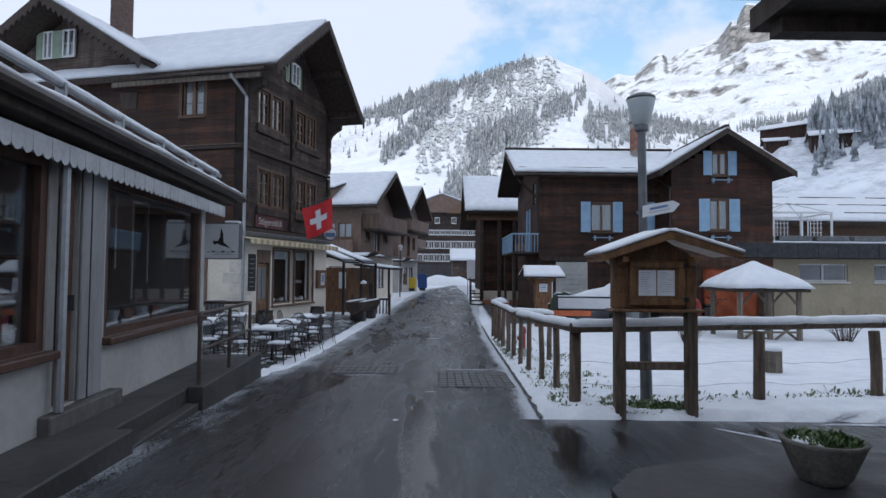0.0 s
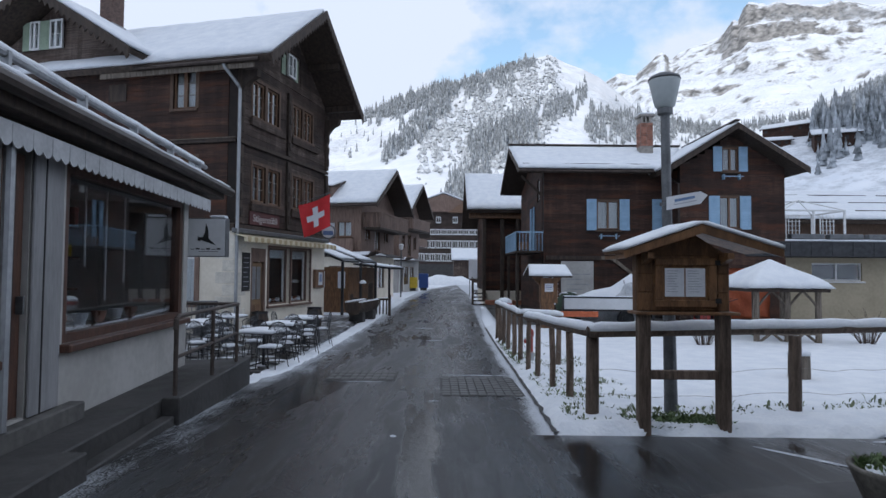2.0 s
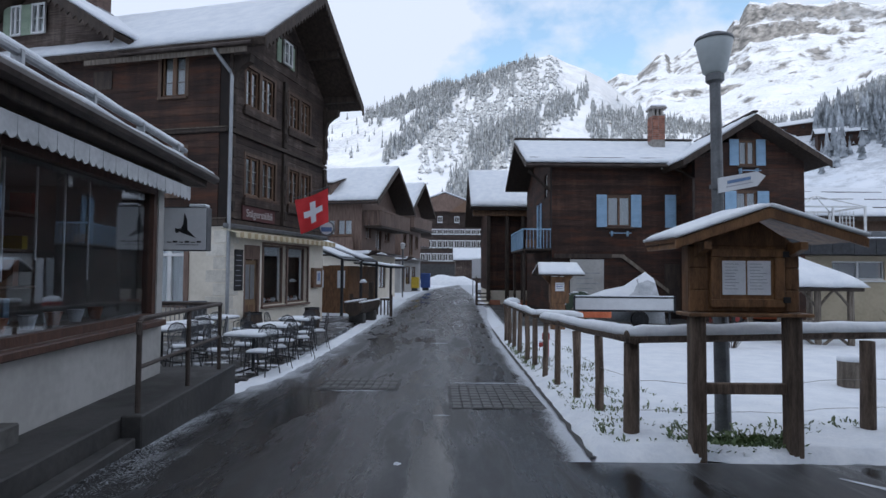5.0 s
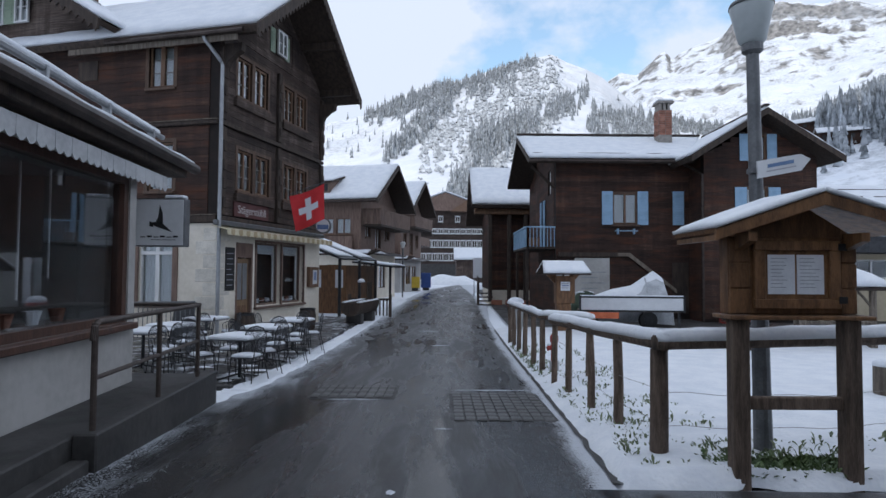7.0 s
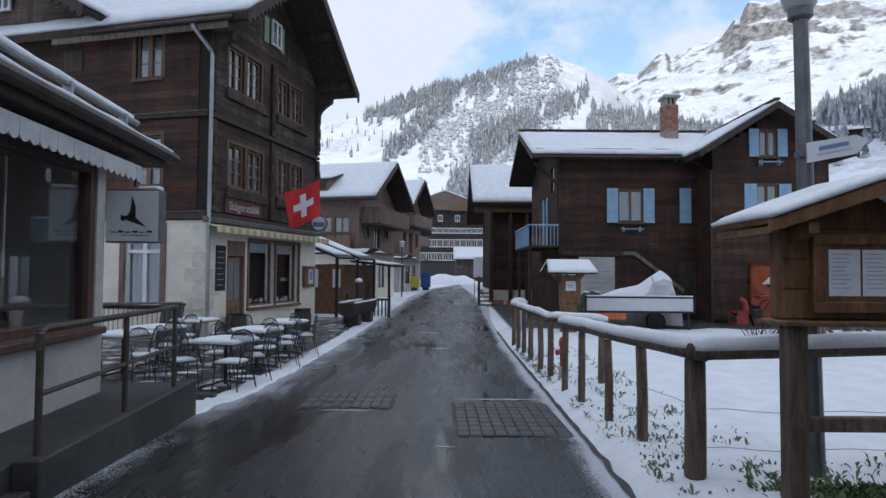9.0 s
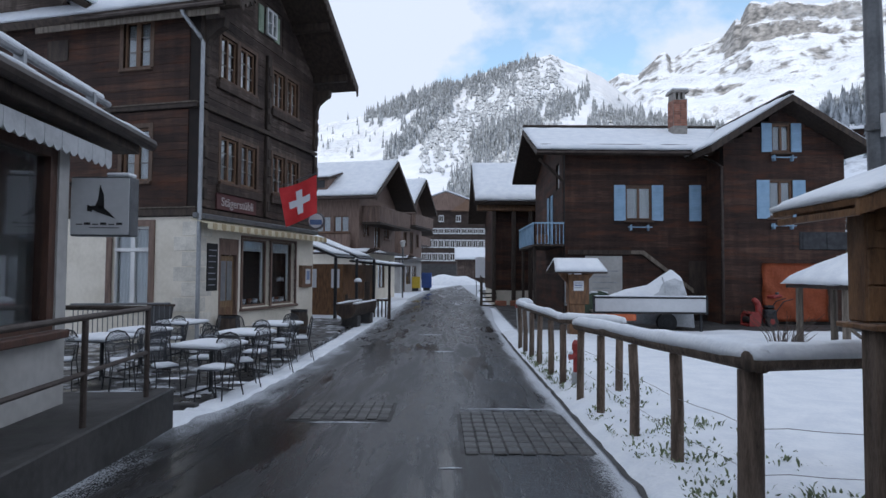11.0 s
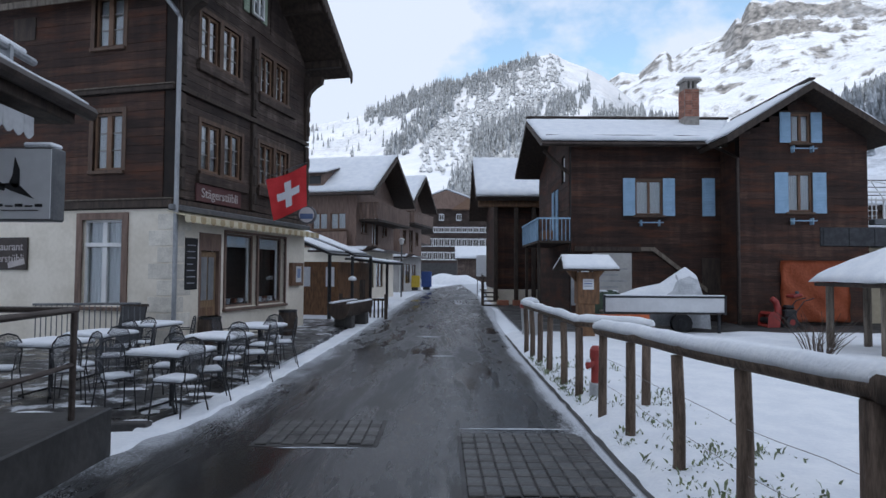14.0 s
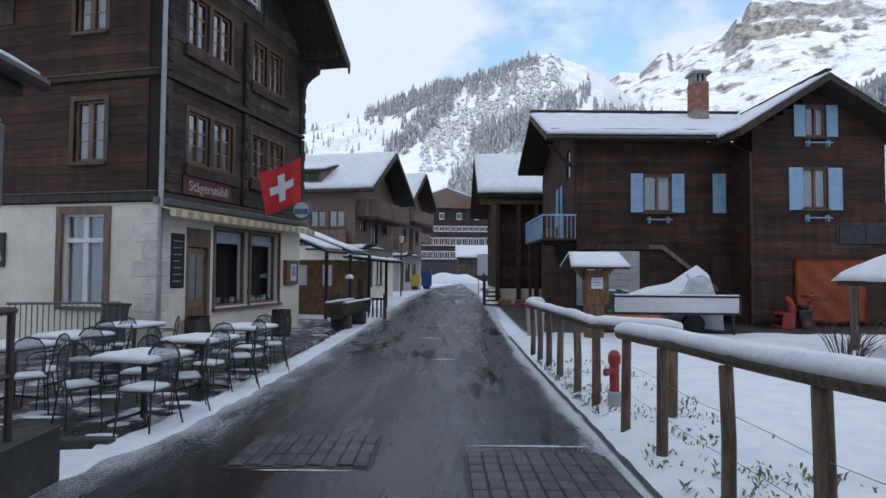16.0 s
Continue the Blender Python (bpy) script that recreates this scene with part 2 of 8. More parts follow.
M_INK = mat("grey_ink", (0.30, 0.31, 0.34), (0.36, 0.37, 0.40), 9.0, (1, 1, 1), 0.8, 0.0)
M_TERRACOTTA = mat("terracotta", (0.26, 0.10, 0.06), (0.38, 0.16, 0.10), 5.0, (1, 1, 1), 0.85, 0.2, 0.1)
M_BRICK = mat("chimney_brick", (0.20, 0.085, 0.058), (0.36, 0.17, 0.12), 6.0, (1, 1, 1), 0.9, 0.4, 0.3)
M_MORTAR = mat("mortar", (0.22, 0.20, 0.18), (0.32, 0.30, 0.27), 8.0, (1, 1, 1), 0.95, 0.3)
M_LEAF = mat("wet_green_leaf", (0.050, 0.090, 0.028), (0.120, 0.170, 0.060), 8.0, (1, 1, 1), 0.5, 0.1, 0.3, island=True)
M_TWIG = mat("brown_twig", (0.050, 0.036, 0.028), (0.10, 0.075, 0.06), 9.0, (1, 1, 1), 0.9, 0.2)
# pale blue-grey: snow dusting, with distance haze mixed into the base colour
M_CONIFER = mat("snow_dusted_hazed_conifer", (0.115, 0.130, 0.138), (0.42, 0.45, 0.48), 0.30, (1, 1, 1), 0.9, 0.3, 0.25, island=True, fine=3.0)
M_SCRUB = mat("frosted_scrub", (0.30, 0.32, 0.335), (0.66, 0.69, 0.72), 0.25, (1, 1, 1), 0.95, 0.3, 0.2, island=True, fine=3.0)
M_SHOOT = mat("pale_green_shoot", (0.075, 0.105, 0.045), (0.19, 0.225, 0.115), 8.0, (1, 1, 1), 0.5, 0.1, 0.25, island=True)
M_COVER = mat("silver_tarpaulin", (0.32, 0.34, 0.36), (0.50, 0.52, 0.54), 3.0, (1, 1, 1), 0.45, 0.4)
M_GREEN_PAINT = mat("dark_green_paint", (0.035, 0.060, 0.040), (0.06, 0.09, 0.06), 4.0, (1, 1, 1), 0.5, 0.1)
M_BLUE_BIN = mat("blue_plastic", (0.02, 0.06, 0.22), (0.03, 0.08, 0.28), 4.0, (1, 1, 1), 0.4, 0.05)
M_YELLOW = mat("yellow_paint", (0.55, 0.38, 0.03), (0.65, 0.46, 0.05), 4.0, (1, 1, 1), 0.45, 0.05)
M_BIN = mat("light_grey_bin", (0.30, 0.31, 0.31), (0.40, 0.41, 0.41), 4.0, (1, 1, 1), 0.5, 0.1)
M_LAMPGLASS = mat("frosted_lamp_plastic", (0.42, 0.46, 0.46), (0.50, 0.54, 0.54), 2.0, (1, 1, 1), 0.35, 0.02)
M_SIGN_RED = mat("dark_red_signboard", (0.065, 0.022, 0.022), (0.10, 0.036, 0.034), 3.0, (1, 1, 1), 0.7, 0.15)
M_LETTER = mat("pale_lettering", (0.34, 0.30, 0.29), (0.44, 0.40, 0.38), 5.0, (1, 1, 1), 0.6, 0.05)
M_CHAIRMESH = mat("grey_wire_mesh", (0.035, 0.038, 0.044), (0.062, 0.066, 0.074), 40.0, (1, 1, 1), 0.5, 0.3, metal=0.4)
M_WINE = mat("wire", (0.16, 0.14, 0.13), (0.22, 0.20, 0.18), 5.0, (1, 1, 1), 0.6, 0.0)
M_GLASS = glass_mat("window_glass")


def terrain_mat():
    """Snow on the gentle ground, rock where it is steep, darker scrub in patches."""
    m = mat("alpine_slope", (0.74, 0.78, 0.83), (0.86, 0.88, 0.91), 0.02, (1, 1, 1), 0.85, 0.3, spec=0.2, bump_scale=40, coords="Object")
    n, l = m.node_tree.nodes, m.node_tree.links
    p = n["Principled BSDF"]
    old = p.inputs["Base Color"].links[0].from_socket
    geo, sep = n.new("ShaderNodeNewGeometry"), n.new("ShaderNodeSeparateXYZ")
    l.new(geo.outputs["Normal"], sep.inputs[0])
    tc, nz = n.new("ShaderNodeTexCoord"), n.new("ShaderNodeTexNoise")
    nz.inputs["Scale"].default_value, nz.inputs["Detail"].default_value, nz.inputs["Roughness"].default_value = 0.018, 8, 0.68
    l.new(tc.outputs["Object"], nz.inputs["Vector"])
    ma = n.new("ShaderNodeMath")
    ma.operation = "MULTIPLY_ADD"
    ma.inputs[1].default_value = 0.75
    l.new(nz.outputs["Fac"], ma.inputs[0])
    l.new(sep.outputs["Z"], ma.inputs[2])
    mr = n.new("ShaderNodeMapRange")
    mr.inputs["From Min"].default_value, mr.inputs["From Max"].default_value = 1.10, 1.20
    mr.inputs["To Min"].default_value, mr.inputs["To Max"].default_value = 1.0, 0.0
    l.new(ma.outputs[0], mr.inputs["Value"])
    far, gate, rocky = n.new("ShaderNodeVectorMath"), n.new("ShaderNodeMapRange"), n.new("ShaderNodeMath")
    far.operation, rocky.operation = "LENGTH", "MULTIPLY"
    gate.inputs["From Min"].default_value, gate.inputs["From Max"].default_value = 1250, 1500
    gate.inputs["To Min"].default_value = 0.25
    l.new(tc.outputs["Object"], far.inputs[0])
    l.new(far.outputs["Value"], gate.inputs["Value"])
    l.new(mr.outputs["Result"], rocky.inputs[0])
    l.new(gate.outputs["Result"], rocky.inputs[1])
    nr = n.new("ShaderNodeTexNoise")
    nr.inputs["Scale"].default_value, nr.inputs["Detail"].default_value = 0.045, 7
    l.new(tc.outputs["Object"], nr.inputs["Vector"])
    rr = n.new("ShaderNodeValToRGB")
    rr.color_ramp.elements[0].position, rr.color_ramp.elements[0].color = 0.36, (0.12, 0.118, 0.115, 1)
    rr.color_ramp.elements[1].position, rr.color_ramp.elements[1].color = 0.66, (0.40, 0.385, 0.365, 1)
    l.new(nr.outputs["Fac"], rr.inputs["Fac"])
    mx = n.new("ShaderNodeMix")
    mx.data_type = "RGBA"
    l.new(rocky.outputs[0], mx.inputs["Factor"])
    l.new(old, mx.inputs["A"])
    l.new(rr.outputs["Color"], mx.inputs["B"])
    # frosted scrub in cloudy patches
    ns, nf = n.new("ShaderNodeTexNoise"), n.new("ShaderNodeTexNoise")
    ns.inputs["Scale"].default_value, ns.inputs["Detail"].default_value = 0.0045, 4
    nf.inputs["Scale"].default_value, nf.inputs["Detail"].default_value, nf.inputs["Roughness"].default_value = 0.13, 6, 0.8
    l.new(tc.outputs["Object"], ns.inputs["Vector"])
    l.new(tc.outputs["Object"], nf.inputs["Vector"])
    sm = n.new("ShaderNodeMath")
    sm.operation = "ADD"
    l.new(ns.outputs["Fac"], sm.inputs[0])
    l.new(nf.outputs["Fac"], sm.inputs[1])
    sr = n.new("ShaderNodeMapRange")
    sr.inputs["From Min"].default_value, sr.inputs["From Max"].default_value = 1.04, 1.20
    sr.inputs["To Min"].default_value, sr.inputs["To Max"].default_value = 0.0, 0.6
    l.new(sm.outputs[0], sr.inputs["Value"])
    m2 = n.new("ShaderNodeMix")
    m2.data_type = "RGBA"
    m2.inputs["B"].default_value = (0.36, 0.38, 0.40, 1)
    l.new(sr.outputs["Result"], m2.inputs["Factor"])
    l.new(mx.outputs["Result"], m2.inputs["A"])
    l.new(m2.outputs["Result"], p.inputs["Base Color"])
    return m


M_TERRAIN = terrain_mat()


# ---- small mesh helpers ----
def part(name, bm, material, parent=None, label="", m=None, smooth=False):
    me = bpy.data.meshes.new(name)
    bmesh.ops.recalc_face_normals(bm, faces=bm.faces)
    bm.to_mesh(me)
    bm.free()
    me.materials.append(material)
    if smooth:
        me.polygons.foreach_set("use_smooth", [True] * len(me.polygons))
    ob = new(name, me)
    if parent is not None:
        ob.parent = parent
    if m is not None:
        ob.matrix_basis = m
    if label:
        ob["label"] = label
    return ob


def thing(name, m, label, category, group="", kind=""):
    ob = new(name)
    ob.empty_display_size = 0.2
    ob.matrix_basis = m
    return tagged(ob, label, category, group, kind)


def box(bm, x0, x1, y0, y1, z0, z1, bevel=0.0, m=None):
    vs = [bm.verts.new((x, y, z)) for z in (z0, z1) for x, y in ((x0, y0), (x1, y0), (x1, y1), (x0, y1))]
    for f in ((0, 3, 2, 1), (4, 5, 6, 7), (0, 1, 5, 4), (1, 2, 6, 5), (2, 3, 7, 6), (3, 0, 4, 7)):
        bm.faces.new([vs[i] for i in f])
    if bevel:
        es = list({e for v in vs for e in v.link_edges})
        r = bmesh.ops.bevel(bm, geom=es, offset=bevel, segments=1, affect="EDGES", profile=0.5)
        vs = list({v for f in r["faces"] for v in f.verts})
    if m is not None:
        bmesh.ops.transform(bm, matrix=m, verts=vs)
    return bm


def bx(x0, x1, y0, y1, z0, z1, bevel=0.0, m=None):
    return box(bmesh.new(), x0, x1, y0, y1, z0, z1, bevel, m)


def prism(bm, pts, a, b, axis="y"):
    """Extrudes the outline pts (pairs) from a to b along an axis."""
    def at(p, q, s):
        return {"y": (p, s, q), "x": (s, p, q), "z": (p, q, s)}[axis]
    lo = [bm.verts.new(at(p, q, a)) for p, q in pts]
    hi = [bm.verts.new(at(p, q, b)) for p, q in pts]
    k = len(pts)
    bm.faces.new(lo)
    bm.faces.new(hi[::-1])
    for i in range(k):
        bm.faces.new((lo[i], lo[(i + 1) % k], hi[(i + 1) % k], hi[i]))
    return bm


def tube(bm, path, r, seg=8, r_end=None, caps=True):
    """A round bar along a list of points."""
    pts = [Vector(p) for p in path]
    rings = []
    for i, p in enumerate(pts):
        d = (pts[min(i + 1, len(pts) - 1)] - pts[max(i - 1, 0)]).normalized()
        side = d.orthogonal().normalized() if abs(d.z) > 0.95 else d.cross(Vector((0, 0, 1))).normalized()
        up = side.cross(d)
        rad = r if r_end is None else r + (r_end - r) * i / (len(pts) - 1)
        rings.append([bm.verts.new(p + rad * (math.cos(6.2832 * k / seg) * side + math.sin(6.2832 * k / seg) * up)) for k in range(seg)])
    for a, b in zip(rings, rings[1:]):
        for k in range(seg):
            bm.faces.new((a[k], a[(k + 1) % seg], b[(k + 1) % seg], b[k]))
    if caps:
        bm.faces.new(rings[0][::-1])
        bm.faces.new(rings[-1])
    return bm


def lathe(bm, profile, seg=16):
    """Turns a profile of (radius, height) round the z axis."""
    rings = [[bm.verts.new((r * math.cos(6.2832 * k / seg), r * math.sin(6.2832 * k / seg), z)) for k in range(seg)] for r, z in profile]
    for a, b in zip(rings, rings[1:]):
        for k in range(seg):
            bm.faces.new((a[k], a[(k + 1) % seg], b[(k + 1) % seg], b[k]))
    bm.faces.new(rings[0][::-1])
    bm.faces.new(rings[-1])
    return bm


def snow_quad(bm, c00, c10, c11, c01, thick, nx=24, ny=8, rough=0.25, seed=0.0, wobble=0.03):
    """A soft snow layer on the quad c00-c10-c11-c01, with a rounded, slightly ragged rim."""
    c00, c10, c11, c01 = (Vector(c) for c in (c00, c10, c11, c01))
    nrm = (c10 - c00).cross(c01 - c00).normalized()
    if nrm.z < 0:
        nrm = -nrm
    low, top = [], []
    for j in range(ny + 1):
        rl, rt = [], []
        for i in range(nx + 1):
            s, t = i / nx, j / ny
            p = (c00 * (1 - s) + c10 * s) * (1 - t) + (c01 * (1 - s) + c11 * s) * t
            rim = i in (0, nx) or j in (0, ny)
            q = p * 1.7 + Vector((seed, seed, 0))
            h = thick * (1 + rough * noise.noise(q)) * (0.62 if rim else 1)
            if rim:
                mid = (c00 + c11) / 2
                p = p + (p - mid).normalized() * wobble * noise.noise(p * 5 + Vector((seed, 0, 0)))
            rl.append(bm.verts.new(p))
            rt.append(bm.verts.new(p + nrm * h))
        low.append(rl)
        top.append(rt)
    for j in range(ny):
        for i in range(nx):
            bm.faces.new((top[j][i], top[j][i + 1], top[j + 1][i + 1], top[j + 1][i]))
            bm.faces.new((low[j][i], low[j + 1][i], low[j + 1][i + 1], low[j][i + 1]))
    ring = [(0, i) for i in range(nx)] + [(j, nx) for j in range(ny)] + [(ny, i) for i in range(nx, 0, -1)] + [(j, 0) for j in range(ny, 0, -1)]
    for a, b in zip(ring, ring[1:] + ring[:1]):
        bm.faces.new((low[a[0]][a[1]], low[b[0]][b[1]], top[b[0]][b[1]], top[a[0]][a[1]]))
    return bm


def slab(bm, c00, c10, c11, c01, thick):
    """A flat plate on the quad, thick downwards along its normal."""
    cs = [Vector(c) for c in (c00, c10, c11, c01)]
    nrm = (cs[1] - cs[0]).cross(cs[3] - cs[0]).normalized()
    if nrm.z < 0:
        nrm = -nrm
    hi = [bm.verts.new(c) for c in cs]
    lo = [bm.verts.new(c - nrm * thick) for c in cs]
    bm.faces.new(hi)
    bm.faces.new(lo[::-1])
    for i in range(4):
        bm.faces.new((hi[i], hi[(i + 1) % 4], lo[(i + 1) % 4], lo[i]))
    return bm


def wall_cells(length, z0, z1, openings):
    """The rectangles left of a wall when the openings (x0, x1, z0, z1) are taken out."""
    xs = sorted({0.0, length, *(v for o in openings for v in o[:2] if 0 < v < length)})
    zs = sorted({z0, z1, *(v for o in openings for v in o[2:] if z0 < v < z1)})
    for a, b in zip(xs, xs[1:]):
        for c, d in zip(zs, zs[1:]):
            if not any(o[0] <= a + 1e-4 and b <= o[1] + 1e-4 and o[2] <= c + 1e-4 and d <= o[3] + 1e-4 for o in openings):
                yield a, b, c, d


def wall(name, parent, m, length, z0, z1, openings, material, thick=0.25, label=""):
    """A wall with real openings: local x along it, its face at y = 0, its body behind."""
    bm = bmesh.new()
    for a, b, c, d in wall_cells(length, z0, z1, openings):
        box(bm, a, b, 0, thick, c, d)
    bmesh.ops.remove_doubles(bm, verts=bm.verts, dist=1e-4)
    return part(name, bm, material, parent, label, m)


PLANK = None


def planks(parent, length, z0, z1, openings, material, step=0.19, limit=None, proud=0.022):
    """Horizontal boards in front of a wall, one object each; limit(z) gives the run (x0, x1) at a height, as in a gable."""
    global PLANK
    if PLANK is None:
        me = bpy.data.meshes.new("plank")
        bm = bx(0, 1, -1, 0.2, 0.018, 0.982)
        bm.to_mesh(me)
        bm.free()
        PLANK = me
    key = material.name
    if key not in PLANKS:
        me = PLANK.copy()
        me.materials.append(material)
        PLANKS[key] = me
    rows = max(1, round((z1 - z0) / step))
    h = (z1 - z0) / rows
    for r in range(rows):
        c, d = z0 + r * h, z0 + (r + 1) * h
        x0, x1 = (0.0, length) if limit is None else limit(d)
        if x1 - x0 < 0.15:
            continue
        runs = [(x0, x1)]
        for o in openings:
            if o[2] < d - 0.03 and o[3] > c + 0.03:
                runs = [q for a, b in runs for q in ((a, min(b, o[0])), (max(a, o[1]), b)) if q[1] - q[0] > 0.03]
        for a, b in runs:
            ob = new("plank", PLANKS[key])
            ob.parent = parent
            dep = proud * random.uniform(0.8, 1.2)
            ob.matrix_basis = Matrix.Translation((a, 0, c)) @ Matrix.Diagonal((b - a, dep, h, 1))


PLANKS = {}


def window(parent, m, w, h, frame=None, cols=2, rows=2, bar=0.045, curtain=True, casing=0.0, casing_mat=None, sill=True, deep=0.1, label="", room=None, bar_mat=None):
    """A window in an opening w by h: local x across from 0, z up from 0, outside towards -y."""
    frame = frame or M_WINDOW_WOOD
    e = new("window")
    e.parent, e.matrix_basis = parent, m
    if label:
        e["label"] = label
    bm = bmesh.new()
    f, y0, y1 = 0.05, deep - 0.03, deep + 0.03
    box(bm, 0, w, y0, y1, 0, f)
    box(bm, 0, w, y0, y1, h - f, h)
    box(bm, 0, f, y0, y1, f, h - f)
    box(bm, w - f, w, y0, y1, f, h - f)
    part("frame", bm, frame, e)
    for c in range(cols):
        a = f + (w - 2 * f) * c / cols
        b = f + (w - 2 * f) * (c + 1) / cols
        if c:
            part("mullion", bx(a - bar / 2 - 0.012, a + bar / 2 + 0.012, y0 - 0.008, y1, f, h - f), frame, e)
        for r in range(1, rows):
            z = f + (h - 2 * f) * r / rows
            part("glazing_bar", bx(a + bar / 2, b - bar / 2, deep - 0.012, deep + 0.012, z - 0.012, z + 0.012), bar_mat or frame, e)
        g = part("pane", bx(a, b, deep + 0.004, deep + 0.010, f, h - f), M_GLASS, e)
        g.visible_shadow = False
    if curtain:
        for a, b in ((0.05, w * 0.485), (w * 0.515, w - 0.05)):
            bm = bmesh.new()
            k = 10
            lo = [bm.verts.new((a + (b - a) * i / k, deep + 0.05 + 0.02 * (i % 2), 0.05)) for i in range(k + 1)]
            hi = [bm.verts.new((a + (b - a) * i / k, deep + 0.05 + 0.02 * (i % 2), h - 0.06)) for i in range(k + 1)]
            for i in range(k):
                bm.faces.new((lo[i], lo[i + 1], hi[i + 1], hi[i]))
            bmesh.ops.solidify(bm, geom=bm.faces[:], thickness=0.006)
            part("curtain", bm, M_CURTAIN, e)
    # board close behind the glass; its default dark colour stands for the unlit room
    part("room_shade_board", bx(-0.05, w + 0.05, deep + 0.32, deep + 0.34, -0.05, h + 0.05), room or M_DARKROOM, e)
    if casing:
        cm = casing_mat or frame
        bm = bmesh.new()
        box(bm, -casing, 0.0, -0.035, 0.03, -0.02, h + casing)
        box(bm, w, w + casing, -0.035, 0.03, -0.02, h + casing)
        box(bm, 0, w, -0.035, 0.03, h, h + casing)
        part("casing", bm, cm, e)
    if sill:
        part("sill", bx(-0.08, w + 0.08, -0.09, 0.05, -0.09, -0.022, 0.008), casing_mat or frame, e)
    return e


def shutter(parent, m, w, h, material=None):
    s = part("shutter", bx(0, w, -0.045, -0.01, 0, h, 0.006), material or M_BLUE, parent, "", m)
    for i in range(int(h / 0.09)):
        z = 0.06 + i * 0.09
        if z + 0.05 < h - 0.05:
            part("slat", bx(0.05, w - 0.05, -0.056, -0.044, z, z + 0.055), material or M_BLUE, s)
    return s


# ---- ground levels ----
LEVELS_Y = (-40, 0, 5.5, 6.6, 9, 10.5, 14, 22, 45, 120)
LEVELS_Z = (1.6, 0.26, 0.05, 0, -0.11, -0.14, -0.18, -0.23, -0.2, -0.2)


def level(y):
    """The street's height along its length."""
    a = float(np.interp(y, LEVELS_Y, LEVELS_Z))
    b = float(np.interp(y - 0.8, LEVELS_Y, LEVELS_Z))
    c = float(np.interp(y + 0.8, LEVELS_Y, LEVELS_Z))
    return (2 * a + b + c) / 4


# bearings beyond about 70 degrees are unseen; their crest is raised to block the sun
HILL_AZ = (-180, -120, -70, -40, -20, -12, -7.1, -6, -4, -1.5, 1.3, 2.7, 4.5, 6.6, 8.35, 10.4, 11.8, 13.5, 15.1, 17.4, 18.7, 23.9, 32.7, 36.7, 45, 90, 180)
HILL_EL = (27, 25, 18, 14, 12.5, 13.7, 15.0, 15.7, 16.7, 17.7, 18.0, 18.4, 19.0, 19.5, 19.9, 20.2, 19.5, 18.8, 17.9, 15.9, 14.5, 12.8, 13, 14.6, 15, 20, 27)
PEAK_AZ = (-180, 0, 12, 15.7, 16.8, 18.2, 19.3, 20.2, 20.6, 21.3, 22, 23, 25.6, 26.5, 26.9, 27.1, 27.6, 29.2, 32, 34.8, 36.6, 45, 70, 110, 180)
PEAK_EL = (6, 8, 14, 17.5, 18.2, 17.8, 18.6, 19.4, 19.6, 18.9, 19.3, 19.7, 20.3, 21.4, 21.0, 21.8, 22.4, 22.0, 21.4, 21.2, 20.5, 20, 16, 8, 6)


def hill_el(az, r):
    """The elevation angle, in degrees, at which the slope stands at a bearing and distance."""
    e1, e2 = np.interp(az, HILL_AZ, HILL_EL), np.interp(az, PEAK_AZ, PEAK_EL)
    if r < 1200:
        s = max(0.0, (r - 130) / 970)
        e = e1 * min(1.0, s) ** 0.72 if s <= 1 else e1 * (1 - 0.25 * (s - 1))
        shoulder = float(np.interp(az, (22, 27, 30, 33, 38, 60, 90), (0, 9.5, 12.2, 12.5, 13.2, 12, 0)))
        return max(e, shoulder * max(0.0, min(1.0, (r - 140) / 150)) ** 0.8)
    s = min(1.0, (r - 1200) / 1500)
    broad = float(np.interp(az, (0, 16, 20, 25, 27.6, 30, 34, 36, 45), (8, 17.4, 18.7, 20.1, 21.4, 21.3, 20.8, 20.2, 20))) if 0 < az < 45 else e2
    crest = min(1.0, max(0.0, (s - 0.72) / 0.2))
    e2 = broad + (e2 - broad) * crest * crest * (3 - 2 * crest)
    lo = min(e1 * 0.9, e2 * 0.72)
    e = lo + (e2 - lo) * s ** 0.9
    if s > 0.80 and az > 25.5:
        k = min(1.0, (az - 25.5) / 1.2)
        flat = lo + (e2 - lo) * 0.89
        e = e * (1 - k) + k * (flat if s < 0.86 else min(e2, flat + (e2 - flat) * (s - 0.86) / 0.02))
    return e if s < 1 else e2 * (1 - 0.3 * (r - 2700) / 1000)


def land(az, r):
    """The height of the land at a bearing (degrees from straight ahead) and distance."""
    a = radians(az)
    x, y = r * math.sin(a), r * math.cos(a)
    base = level(y if r < 120 else 120) - 0.07
    if r < 130:
        return x, y, base
    e = hill_el(az, r)
    q = Vector((x, y, 0)) * 0.004
    k = min(1.0, (r - 130) / 400)
    rock = abs(noise.noise(q * 1.3)) + 0.5 * abs(noise.noise(q * 3.1)) + 0.25 * noise.noise(q * 8)
    calm = min(abs(r - 1100), abs(r - 2700)) / 260
    e = e + k * 0.55 * (rock - 0.4) * (1.0 if r < 1200 else 1.35) * min(1.0, 0.25 + calm)
    if r > 1250:
        terr = noise.noise(Vector((x * 0.002, y * 0.002, e * 0.9)))
        e = e + 0.38 * math.floor(3 * terr + 2.2 * noise.noise(q * 0.7)) * 0.5 * k * min(1.0, max(0.0, (2680 - r) / 300))
    return x, y, base + r * math.tan(radians(max(e, 0)))


